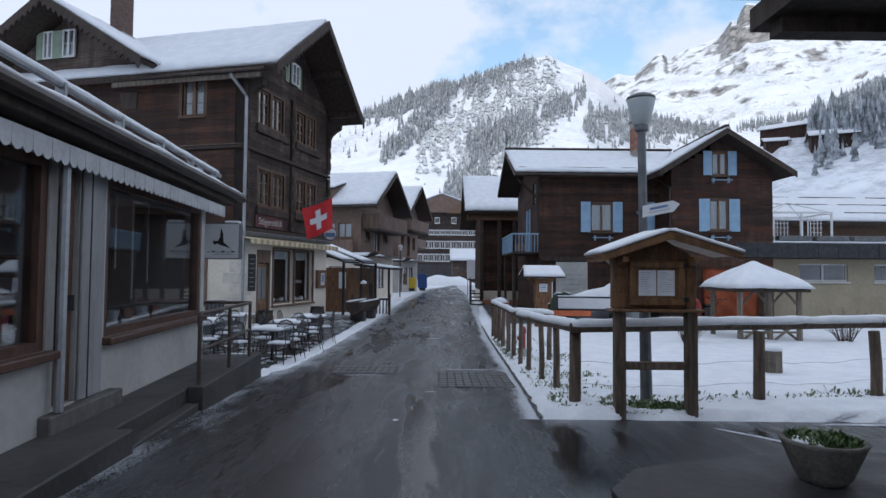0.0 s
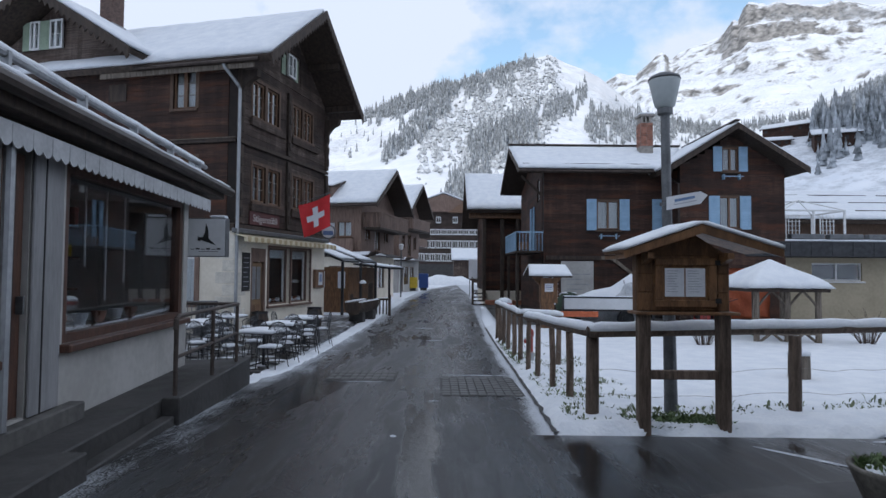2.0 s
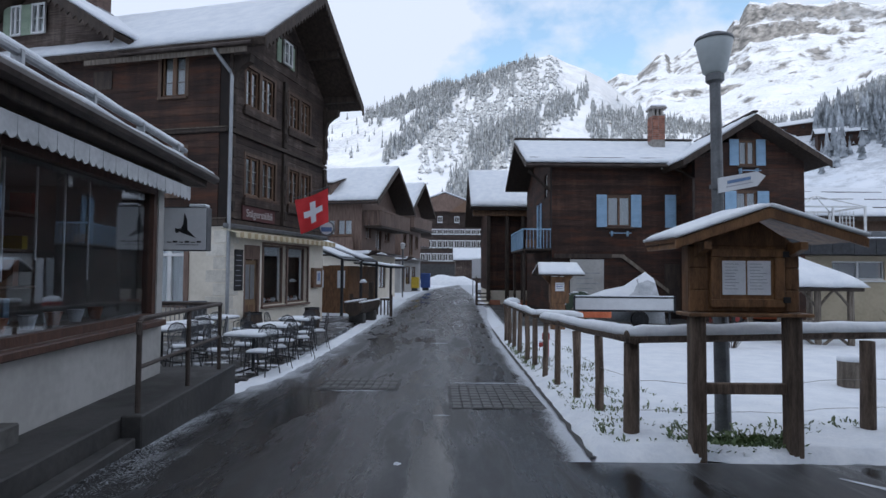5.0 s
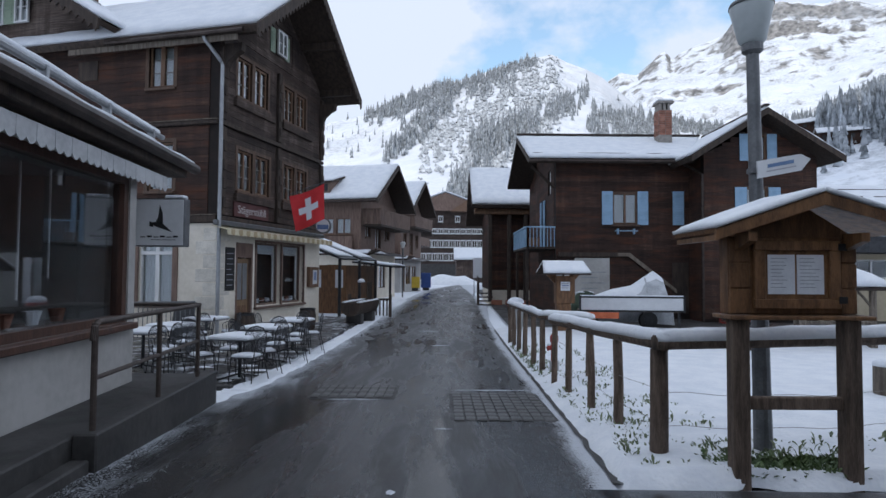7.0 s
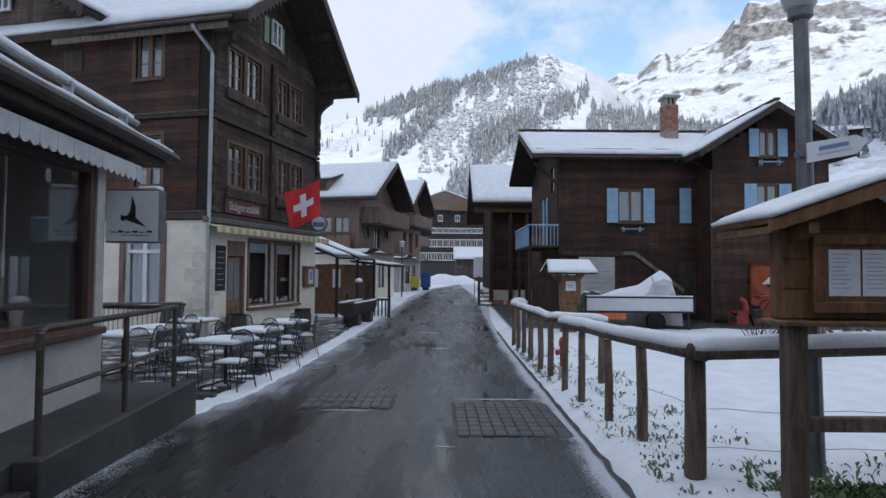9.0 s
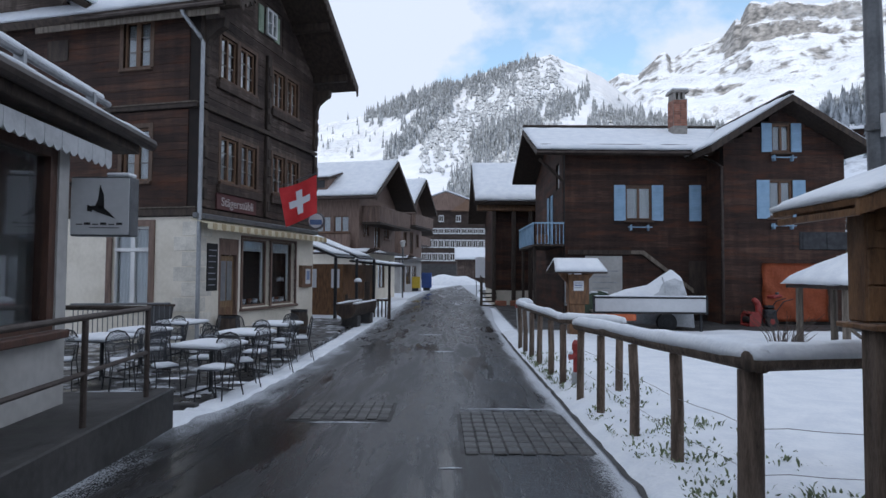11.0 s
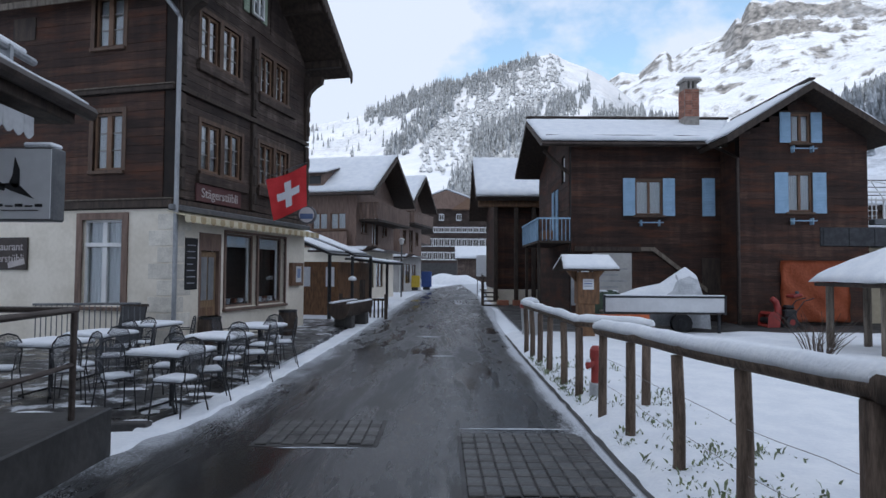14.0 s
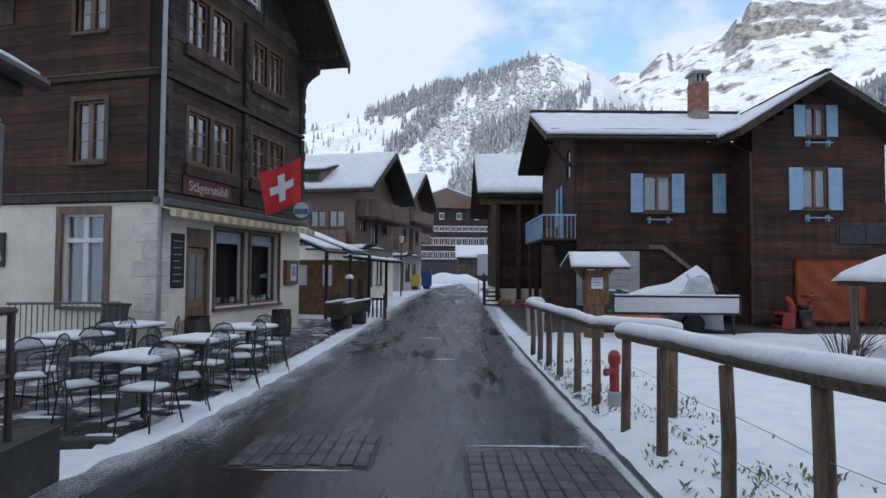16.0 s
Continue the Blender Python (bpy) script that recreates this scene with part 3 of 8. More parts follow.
def build_ground():
    az = [-180 + i * 6 for i in range(22)] + [-48 + i * 0.22 for i in range(437)] + [50 + i * 6 for i in range(22)]
    rs = [0.0, 6, 14, 25, 40, 60, 85, 115, 130]
    while rs[-1] < 3400:
        rs.append(rs[-1] + max(9.0, rs[-1] * 0.013))
    vs = [land(a, r) for r in rs for a in az]
    n = len(az)
    fs = []
    for j in range(len(rs) - 1):
        for i in range(n):
            k = (i + 1) % n
            fs.append((j * n + i, j * n + k, (j + 1) * n + k, (j + 1) * n + i))
    me = bpy.data.meshes.new("ground")
    me.from_pydata(vs, [], fs)
    me.materials.append(M_TERRAIN)
    me.polygons.foreach_set("use_smooth", [True] * len(me.polygons))
    return tagged(new("ground", me), "snow-covered valley ground rising to rocky alpine slopes", "ground", kind="structure")


build_ground()


def strip(name, outline_left, outline_right, y0, y1, dz, material, label, category, step=0.25, nx=10, ragged=0.0, lump=0.0, seed=0.0, kind="structure", parent=None):
    """A sheet between two sides x(y), following the street's level."""
    ys = [y0 + (y1 - y0) * j / max(1, round((y1 - y0) / step)) for j in range(max(1, round((y1 - y0) / step)) + 1)]
    bm = bmesh.new()
    rows = []
    for y in ys:
        a = float(np.interp(y, *outline_left)) + ragged * noise.noise(Vector((seed, y * 3.1, 0)))
        b = float(np.interp(y, *outline_right)) + ragged * noise.noise(Vector((seed + 9, y * 3.1, 0)))
        row = []
        for i in range(nx + 1):
            x = a + (b - a) * i / nx
            edge = 0.0 if i in (0, nx) else 1.0
            if lump and (not edge or y in (ys[0], ys[-1])):
                row.append(bm.verts.new((x, y + (0.16 * noise.noise(Vector((x * 2.6, seed, 1))) if y == ys[0] else 0.0), level(y) - 0.03)))
                continue
            z = level(y) + dz + lump * edge * (0.6 + noise.noise(Vector((x * 1.3, y * 1.3, seed))) + 0.5 * noise.noise(Vector((x * 4, y * 4, seed))))
            row.append(bm.verts.new((x, y, z)))
        rows.append(row)
    for r, s in zip(rows, rows[1:]):
        for i in range(nx):
            bm.faces.new((r[i], r[i + 1], s[i + 1], s[i]))
    ob = part(name, bm, material, parent, smooth=True)
    if parent is None:
        tagged(ob, label, category, kind=kind)
    return ob


# ---- street ----
ROAD_L = ((-8, 5, 6.8, 9.8, 10.8, 12.8, 17, 24, 38, 60, 110), (-2.75, -2.65, -2.8, -3.05, -3.0, -2.95, -2.85, -2.7, -2.4, -1.5, 6))
ROAD_R = ((-8, 5.9, 6.35, 6.5, 8.6, 11, 16, 24, 30, 47, 60, 110), (14, 14, 14, 1.1, 1.22, 1.28, 1.34, 1.6, 2.0, 2.3, 3.4, 11))


def road_mat():
    """Wet asphalt: a film of water, still puddles, damp brown patches, and slush where the traffic does not reach."""
    m = bpy.data.materials.new("wet_street_asphalt")
    m.use_nodes = True
    n, l = m.node_tree.nodes, m.node_tree.links
    p = n["Principled BSDF"]
    tc, at = n.new("ShaderNodeTexCoord"), n.new("ShaderNodeAttribute")
    at.attribute_name = "frost"

    def layer(stretch, scale, detail, rough=0.55, shift=0.0, warp=0.0):
        mp, nz = n.new("ShaderNodeMapping"), n.new("ShaderNodeTexNoise")
        mp.inputs["Scale"].default_value, mp.inputs["Location"].default_value = stretch, (shift, shift, 0)
        nz.inputs["Scale"].default_value, nz.inputs["Detail"].default_value = scale, detail
        nz.inputs["Roughness"].default_value, nz.inputs["Distortion"].default_value = rough, warp
        l.new(tc.outputs["Object"], mp.inputs["Vector"])
        l.new(mp.outputs["Vector"], nz.inputs["Vector"])
        return nz.outputs["Fac"]

    def span(sock, a, b, c=0.0, d=1.0):
        mr = n.new("ShaderNodeMapRange")
        mr.inputs["From Min"].default_value, mr.inputs["From Max"].default_value = a, b
        mr.inputs["To Min"].default_value, mr.inputs["To Max"].default_value = c, d
        l.new(sock, mr.inputs["Value"])
        return mr.outputs["Result"]

    def math_node(op, a, b):
        k = n.new("ShaderNodeMath")
        k.operation = op
        for i, v in enumerate((a, b)):
            if isinstance(v, (int, float)):
                k.inputs[i].default_value = v
            else:
                l.new(v, k.inputs[i])
        return k.outputs[0]

    def blend(fac, a, b, colour=True):
        k = n.new("ShaderNodeMix")
        k.data_type = "RGBA" if colour else "FLOAT"
        l.new(fac, k.inputs["Factor"])
        for name, v in (("A", a), ("B", b)):
            if isinstance(v, bpy.types.NodeSocket):
                l.new(v, k.inputs[name])
            else:
                k.inputs[name].default_value = (*v, 1) if colour else v
        return k.outputs["Result"]

    grit, cloud = layer((1, 1, 1), 130, 3, 0.7), layer((1, 0.5, 1), 1.3, 6, 0.6)
    film = span(layer((1.4, 0.20, 1), 0.9, 8, 0.68, 3.0, 0.2), 0.40, 0.58)
    pool = span(layer((1.5, 0.22, 1), 0.8, 6, 0.62, 7.3, 0.3), 0.535, 0.60)
    damp = span(layer((2.2, 0.26, 1), 0.8, 9, 0.72, 1.7, 0.2), 0.52, 0.60)
    dry = span(math_node("ADD", grit, cloud), 0.7, 1.3)
    col = blend(dry, (0.012, 0.0122, 0.0130), (0.038, 0.0378, 0.0395))
    col = blend(damp, col, (0.0175, 0.0145, 0.0120))
    col = blend(pool, col, (0.0155, 0.0150, 0.0152))
    rough = blend(film, 0.50, 0.13, False)
    rough = blend(damp, rough, 0.46, False)
    rough = blend(pool, rough, 0.06, False)
    # grains of frost and slush
    speck = math_node("ADD", at.outputs["Fac"], math_node("ADD", math_node("MULTIPLY", layer((1, 0.4, 1), 2.4, 6, 0.65), 0.9), math_node("MULTIPLY", layer((1, 0.6, 1), 75, 4, 0.75), 1.5)))
    frost = span(speck, 1.70, 1.98, 0.0, 0.80)
    l.new(blend(frost, col, (0.58, 0.61, 0.65)), p.inputs["Base Color"])
    l.new(blend(frost, rough, 0.75, False), p.inputs["Roughness"])
    bp = n.new("ShaderNodeBump")
    bp.inputs["Distance"].default_value = 0.006
    l.new(span(pool, 0.0, 1.0, 0.35, 0.10), bp.inputs["Strength"])
    l.new(math_node("ADD", grit, math_node("MULTIPLY", frost, 2.0)), bp.inputs["Height"])
    l.new(bp.outputs["Normal"], p.inputs["Normal"])
    return m


ROAD = strip("road", ROAD_L, ROAD_R, -8, 110, 0.0, road_mat(), "wet dark asphalt village street with damp patches", "road", nx=40)
fr = ROAD.data.attributes.new("frost", "FLOAT", "POINT")
vals = []
for v in ROAD.data.vertices:
    dl = v.co.x - float(np.interp(v.co.y, *ROAD_L))
    dr_ = float(np.interp(v.co.y, (6.4, 8.6, 11, 16, 24, 47), (1.1, 1.22, 1.28, 1.34, 1.6, 2.3))) - v.co.x
    f = max(0.0, 1.05 - dl / 1.25) * (0.60 if v.co.y < 9.2 else min(1.0, 0.60 + 0.3 * (v.co.y - 9.2)))
    if v.co.y > 6.4:
        f = max(f, 1 - max(dr_, 0) / 0.4)
    elif v.co.x > 1.8 and v.co.y > 5.4:
        f = max(f, 0.36 * (1 - abs(v.co.y - 6.1) / 0.6))
    vals.append(max(0.0, f))
fr.data.foreach_set("value", vals)

# ---- snow and kerbs beside the street ----
strip("snow_field", ((6.3, 6.7, 8.6, 11, 16, 20), (1.06, 1.14, 1.24, 1.30, 1.37, 1.46)), ((6.3, 7.6, 9, 20), (7.5, 16, 26, 30)), 6.55, 20.5, 0.05, M_SNOW,
      "fresh snow lying over a fenced meadow", "snow", step=0.12, nx=110, ragged=0.10, lump=0.045, kind="structure")
strip("snow_verge", ((20.5, 60), (2.0, 3.2)), ((20.5, 60), (24, 30)), 20.5, 60, 0.02, M_CONCRETE, "wet gravel yard beside the street", "yard", step=0.8, nx=10)
strip("snow_bank", ((10.4, 11.2, 12, 12.8, 13.7, 15, 17, 24, 38), (-3.1, -2.96, -2.93, -2.86, -2.82, -2.78, -2.80, -2.85, -2.7)), ((10.4, 11, 11.8, 12.8, 14.4, 16.3, 19.4, 24, 38), (-2.66, -2.60, -2.58, -2.52, -2.49, -2.45, -2.38, -2.36, -2.15)), 10.4, 38, 0.014, M_SNOW,
      "narrow ridge of slushy snow along the street edge", "snow", step=0.06, nx=12, ragged=0.07, lump=0.022)
strip("kerb_strip", ((6.6, 8.6, 11, 16, 20), (1.10, 1.20, 1.26, 1.33, 1.42)), ((6.6, 8.6, 11, 16, 20), (1.15, 1.25, 1.31, 1.38, 1.47)), 6.6, 20, 0.012, M_CONCRETE, "low wet kerb along the meadow", "kerb", step=0.1, nx=2, ragged=0.03)


def slab_ground(name, x0, x1, y0, y1, z0, z1, material, label, category, m=None):
    return tagged(part(name, bx(x0, x1, y0, y1, z0, z1, 0.012), material, None, "", m), label, category, kind="structure")


def terrace_mat():
    """Dark wet paving with the torn remains of a thin snow cover."""
    m = mat("dark_wet_paving", (0.010, 0.010, 0.011), (0.034, 0.033, 0.034), 2.5, (1, 1, 1), 0.2, 0.3, fine=30.0, rough2=0.6, bump_scale=0.35)
    n, l = m.node_tree.nodes, m.node_tree.links
    p = n["Principled BSDF"]
    old = p.inputs["Base Color"].links[0].from_socket
    tc, nz, mr, mx = (n.new(k) for k in ("ShaderNodeTexCoord", "ShaderNodeTexNoise", "ShaderNodeMapRange", "ShaderNodeMix"))
    nz.inputs["Scale"].default_value, nz.inputs["Detail"].default_value, nz.inputs["Roughness"].default_value = 2.2, 8, 0.7
    l.new(tc.outputs["Object"], nz.inputs["Vector"])
    mr.inputs["From Min"].default_value, mr.inputs["From Max"].default_value, mr.inputs["To Max"].default_value = 0.53, 0.60, 0.9
    l.new(nz.outputs["Fac"], mr.inputs["Value"])
    mx.data_type = "RGBA"
    mx.inputs["B"].default_value = (0.60, 0.63, 0.67, 1)
    l.new(mr.outputs["Result"], mx.inputs["Factor"])
    l.new(old, mx.inputs["A"])
    l.new(mx.outputs["Result"], p.inputs["Base Color"])
    return m


slab_ground("terrace", -11, -2.9, 10.6, 24.2, -0.6, -0.165, terrace_mat(), "dark wet cafe terrace with snow remnants", "terrace")

slab_ground("terrace_kerb", -6.0, -2.98, 10.5, 10.63, -0.5, -0.075, M_CONCRETE, "low dark concrete kerb in front of the cafe terrace", "kerb")


# ---- the big old chalet with the cafe ----
CH = thing("chalet", pose(-5.5, 16.5, 0, 0, 0, -14), "tall dark timber chalet with plastered ground floor and snowy roof", "house")
FAC = pose(0, 0, 0, 0, 0, 90)
FL, SL = 5.56, 9.2
fac_low = [(0.82, 1.6, -0.12, 2.2), (1.75, 3.05, 0.55, 2.25), (3.12, 4.42, 0.55, 2.25)]
fac_mid = [(0.78, 1.46, 3.52, 4.55), (1.6, 2.28, 3.52, 4.55), (3.08, 3.72, 3.55, 4.58), (3.86, 4.5, 3.55, 4.58)]
fac_up = [(0.72, 1.36, 5.90, 6.92), (1.5, 2.16, 5.90, 6.92), (3.05, 3.65, 5.88, 6.86), (3.8, 4.4, 5.88, 6.86)]
w = wall("wall", CH, FAC, FL, -0.5, 2.62, fac_low, M_PLASTER, label="cream plastered ground floor wall")
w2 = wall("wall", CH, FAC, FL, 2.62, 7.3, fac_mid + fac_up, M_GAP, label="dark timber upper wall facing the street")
SID = pose(-SL, 0, 0)
side_low = [(SL - 2.16, SL - 1.18, 0.66, 2.42)]
side_up = [(SL - 1.95, SL - 1.24, 3.44, 4.62), (SL - 1.98, SL - 1.27, 6.0, 7.08)]
w3 = wall("wall", CH, SID, SL - 0.25, -0.5, 2.62, side_low, M_PLASTER, label="cream plastered side wall")
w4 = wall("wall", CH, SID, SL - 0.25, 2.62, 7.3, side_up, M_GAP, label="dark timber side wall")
part("wall", bx(-SL, -0.25, FL - 0.25, FL, -0.5, 7.3), M_WOOD_OLD, CH)
part("wall", bx(-SL, -SL + 0.25, 0.25, FL - 0.25, -0.5, 7.3), M_WOOD_OLD, CH)
part("floor_slab", bx(-SL + 0.25, -0.25, 0.25, FL - 0.25, 2.5, 2.62), M_WOOD_BEAM, CH)


def gable_limit(half, base, slope, mid):
    return lambda z: (mid - (half - (z - base) / slope), mid + (half - (z - base) / slope))


APEX, EAVE, MID, HALF = 9.62, 7.16, 2.78, 3.17
SLOPE = (APEX - EAVE) / HALF
bm = prism(bmesh.new(), [(0, 7.3), (FL, 7.3), (FL, 7.38), (MID, 9.42), (0, 7.38)], 0.0, 0.25, "y")
w5 = part("gable_wall", bm, M_WOOD_OLD, CH, "", FAC)
planks(w5, FL, 7.32, 9.3, [(2.05, 3.5, 7.5, 8.4)], M_WOOD_OLD, 0.17, gable_limit(HALF - 0.35, EAVE, SLOPE, MID))
# roof: the slope towards the cafe terrace, the far slope, and the cross gable
ROOF_OUT = 1.22
for a, b in ((-0.40, MID), (5.97, MID)):
    bm = slab(bmesh.new(), (-SL - 0.5, a, EAVE), (ROOF_OUT, a, EAVE), (ROOF_OUT, b, APEX), (-SL - 0.5, b, APEX), 0.16)
    part("roof", bm, M_WOOD_BEAM, CH, "dark boarded roof with exposed underside")
    s = 1 if a < b else -1
    bm = snow_quad(bmesh.new(), (-SL - 0.5, a + 0.05 * s, EAVE + 0.045), (ROOF_OUT - 0.05, a + 0.05 * s, EAVE + 0.045), (ROOF_OUT - 0.05, b, APEX + 0.01), (-SL - 0.5, b, APEX + 0.01), 0.14, 40, 12)
    part("roof_snow", bm, M_SNOW, CH, "smooth layer of snow", smooth=True)
    # carved barge board with scallops
    bg = part("barge_board", prism(bmesh.new(), [(a, EAVE - 0.22), (b, APEX - 0.22), (b, APEX + 0.04), (a, EAVE + 0.04)], ROOF_OUT + 0.002, ROOF_OUT + 0.045, "x"), M_WOOD_BEAM, CH, "dark barge board with a scalloped lower edge")
    k = 20
    for i in range(k):
        y0, y1 = a + (b - a) * i / k, a + (b - a) * (i + 0.75) / k
        z0, z1 = EAVE + (APEX - EAVE) * i / k, EAVE + (APEX - EAVE) * (i + 0.75) / k
        part("scallop", prism(bmesh.new(), [(y0, z0 - 0.22), ((y0 + y1) / 2, (z0 + z1) / 2 - 0.34), (y1, z1 - 0.22)], ROOF_OUT + 0.008, ROOF_OUT + 0.04, "x"), M_WOOD_BEAM, bg)
for y in (0.12, 1.45, 2.78, 4.1, 5.44):
    z = EAVE + SLOPE * (min(y + 0.4, 5.97 - y)) - 0.36
    part("purlin", bx(0.03, ROOF_OUT - 0.1, y - 0.09, y + 0.09, z, z + 0.2, 0.015), M_WOOD_BEAM, CH)
for y, z in ((0.12, 6.55), (5.44, 6.55)):
    bm = prism(bmesh.new(), [(0.03, z - 0.25), (0.12, z - 0.22), (0.2, z - 0.02), (0.36, z + 0.12), (0.55, z + 0.22), (0.58, z + 0.4), (0.03, z + 0.4)], y - 0.09, y + 0.09, "y")
    part("bracket", bm, M_WOOD_BEAM, CH, "curved carved roof bracket")
# string courses and corner posts
for z0, z1, d in ((2.64, 2.80, 0.06), (5.0, 5.10, 0.07)):
    part("string_course", bx(0.026, 0.026 + d, -0.03, FL + 0.02, z0, z1, 0.01), M_WOOD_BEAM, CH)
    part("string_course", bx(-SL, 0.02, -0.026 - d, -0.026, z0, z1, 0.01), M_WOOD_BEAM, CH)
    part("weathered_ledge", bx(-SL, 0.02, -0.05 - d, -0.028, z1 + 0.003, z1 + 0.03, 0.005), M_WOOD_GREY, CH, "thin pale weathered ledge")
part("fascia", bx(-4.1, 0.7, -0.37, -0.34, 6.86, 7.0, 0.004), M_WOOD_GREY, CH, "pale weathered board under the eave")
part("boarded_hatch", bx(-4.1, -3.5, -0.05, -0.024, 6.3, 6.8, 0.006), M_WOOD_BEAM, CH, "grey boarded hatch in the side wall")
for y in (0.09, 2.72, FL - 0.09):
    for z0, z1 in ((2.84, 4.96), (5.14, 7.1)):
        p = part("corner_post", bx(0.024, 0.11, y - 0.09, y + 0.09, z0, z1, 0.012), M_WOOD_BEAM, CH)
        for k in range(4):
            z = z0 + 0.15 + k * (z1 - z0 - 0.3) / 4
            part("notch", bx(0.11, 0.15, y - 0.07, y + 0.07, z, z + 0.28, 0.02), M_WOOD_BEAM, p)
for o in fac_mid + fac_up:
    window(CH, FAC @ pose(o[0], 0, o[2]), o[1] - o[0], o[3] - o[2], cols=2, rows=3, casing=0.09, casing_mat=M_CASING, bar=0.035, deep=0.06, bar_mat=M_SASH)
for o in fac_up[:1] + fac_up[2:3] + fac_mid[:1] + fac_mid[2:3]:
    part("sill_board", bx(o[0] - 0.15, o[0] + 1.7, -0.12, -0.024, o[2] - 0.30, o[2] - 0.10, 0.01), M_WOOD_OLD, CH, "weathered apron board below the windows", FAC)
for o in side_up:
    window(CH, SID @ pose(o[0], 0, o[2]), o[1] - o[0], o[3] - o[2], cols=2, rows=3, casing=0.10, casing_mat=M_CASING, bar=0.09, deep=0.06, bar_mat=M_SASH)
o = side_low[0]
window(CH, SID @ pose(o[0], 0, o[2]), o[1] - o[0], o[3] - o[2], frame=M_WHITE, cols=2, rows=1, casing=0.14, casing_mat=M_WOOD_BROWN, bar=0.08, label="white casement window with lace curtains")
part("transom", bx(o[0], o[1], 0.05, 0.13, o[2] + 1.2, o[2] + 1.29, 0.01), M_WHITE, CH, "", SID)
for o in fac_low[1:]:
    window(CH, FAC @ pose(o[0], 0, o[2]), o[1] - o[0], o[3] - o[2], frame=M_WOOD_BROWN, cols=1, rows=1, casing=0.06, curtain=False, deep=0.14, label="large cafe window with brown frame")
# lace curtains hang at the edges of the cafe windows
for o in fac_low[1:]:
    for a in (o[0] + 0.05, o[1] - 0.13):
        part("lace_curtain", bx(a, a + 0.08, 0.2, 0.22, o[2] + 0.1, o[3] - 0.05), M_CURTAIN, CH, "", FAC)
    part("lace_valance", bx(o[0] + 0.13, o[1] - 0.13, 0.2, 0.22, o[3] - 0.3, o[3] - 0.05), M_CURTAIN, CH, "white lace valance", FAC)
    for k in range(4):
        part("sill_pot", lathe(bmesh.new(), [(0.05, 0), (0.07, 0.11), (0.075, 0.12)], 10), (M_TERRACOTTA, M_PAPER)[k % 2], CH, "", FAC @ pose(o[0] + 0.25 + 0.27 * k, 0.28, o[2] + 0.06))
# door
dr = part("door", bx(0.90, 1.52, 0.08, 0.13, -0.1, 1.8, 0.005), mat("tan_door_wood", (0.17, 0.105, 0.055), (0.27, 0.175, 0.10), 4.0, (5, 5, 1), 0.55, 0.2), CH, "light wooden cafe door with glazed upper half", FAC)
for x in (0.99, 1.235):
    part("door_pane", bx(x, x + 0.19, 0.060, 0.078, 0.75, 1.68), M_ZINC, dr)
    part("door_panel", bx(x, x + 0.19, 0.066, 0.078, 0.05, 0.6, 0.004), M_WINDOW_WOOD, dr)
part("door_frame", bx(0.82, 0.90, 0.0, 0.14, -0.1, 2.2), M_WOOD_BROWN, CH, "", FAC)
part("door_frame", bx(1.52, 1.60, 0.0, 0.14, -0.1, 2.2), M_WOOD_BROWN, CH, "", FAC)
part("door_frame", bx(0.90, 1.52, 0.0, 0.14, 1.82, 2.2), M_WOOD_BROWN, CH, "", FAC)
# quoins on the plastered corner
for i in range(8):
    z = -0.1 + i * 0.33
    l1, l2 = (0.34, 0.55) if i % 2 else (0.55, 0.34)
    bm = bx(-l1, 0.012, -0.012, -0.003, z, z + 0.30, 0.003)
    part("quoin", bm, M_STONE, CH)
    part("quoin", bx(0.003, 0.012, 0.0, l2, z, z + 0.30, 0.003), M_STONE, CH)
# painted name board over the awning
nb = part("name_board", bx(0.60, 2.22, -0.075, -0.03, 2.84, 3.22, 0.008), M_SIGN_RED, CH, "dark red board with the cafe's name in raised pale letters", FAC)


def text(body, size, m, material, parent, extrude=0.006, align="CENTER"):
    cu = bpy.data.curves.new("lettering", "FONT")
    cu.body, cu.size, cu.extrude, cu.align_x, cu.align_y = body, size, extrude, align, "CENTER"
    ob = bpy.data.objects.new("lettering", cu)
    scene.collection.objects.link(ob)
    me = bpy.data.meshes.new_from_object(ob)
    bpy.data.objects.remove(ob)
    me.materials.clear()
    me.materials.append(material)
    t = new("lettering", me)
    t.parent, t.matrix_basis = parent, m
    return t


text("Stägerstübli", 0.285, pose(1.41, -0.08, 3.02, 90), M_LETTER, nb, 0.01)
sb = part("restaurant_board", bx(-4.79, -3.54, -0.05, -0.01, 1.38, 2.07, 0.006), mat("dark_brown_board", (0.030, 0.022, 0.018), (0.050, 0.036, 0.030), 3.0), CH, "dark brown board with pale lettering and a slanted plate")
text("Restaurant", 0.24, pose(-4.16, -0.055, 1.87, 90), M_LETTER, sb, 0.004)
text("Stägerstübli", 0.24, pose(-4.16, -0.055, 1.62, 90), M_LETTER, sb, 0.004)
part("slanted_plate", bx(-0.22, 0.22, -0.065, -0.055, -0.06, 0.06), M_LETTER, sb, "", pose(-3.80, 0, 1.52, 0, -12, 0))
bb = part("menu_board", bx(0.36, 0.74, -0.03, -0.008, 1.0, 2.06, 0.004), M_BLACK, CH, "blackboard with chalked menu lines", FAC)
for i in range(7):
    part("chalk_line", bx(0.41, 0.41 + random.uniform(0.14, 0.27), -0.033, -0.03, 1.9 - i * 0.13, 1.92 - i * 0.13), M_INK, bb)
mc = part("menu_case", bx(4.66, 5.3, -0.12, -0.01, 0.98, 1.62, 0.01), M_WINDOW_WOOD, CH, "wooden menu display case with glass front", FAC)
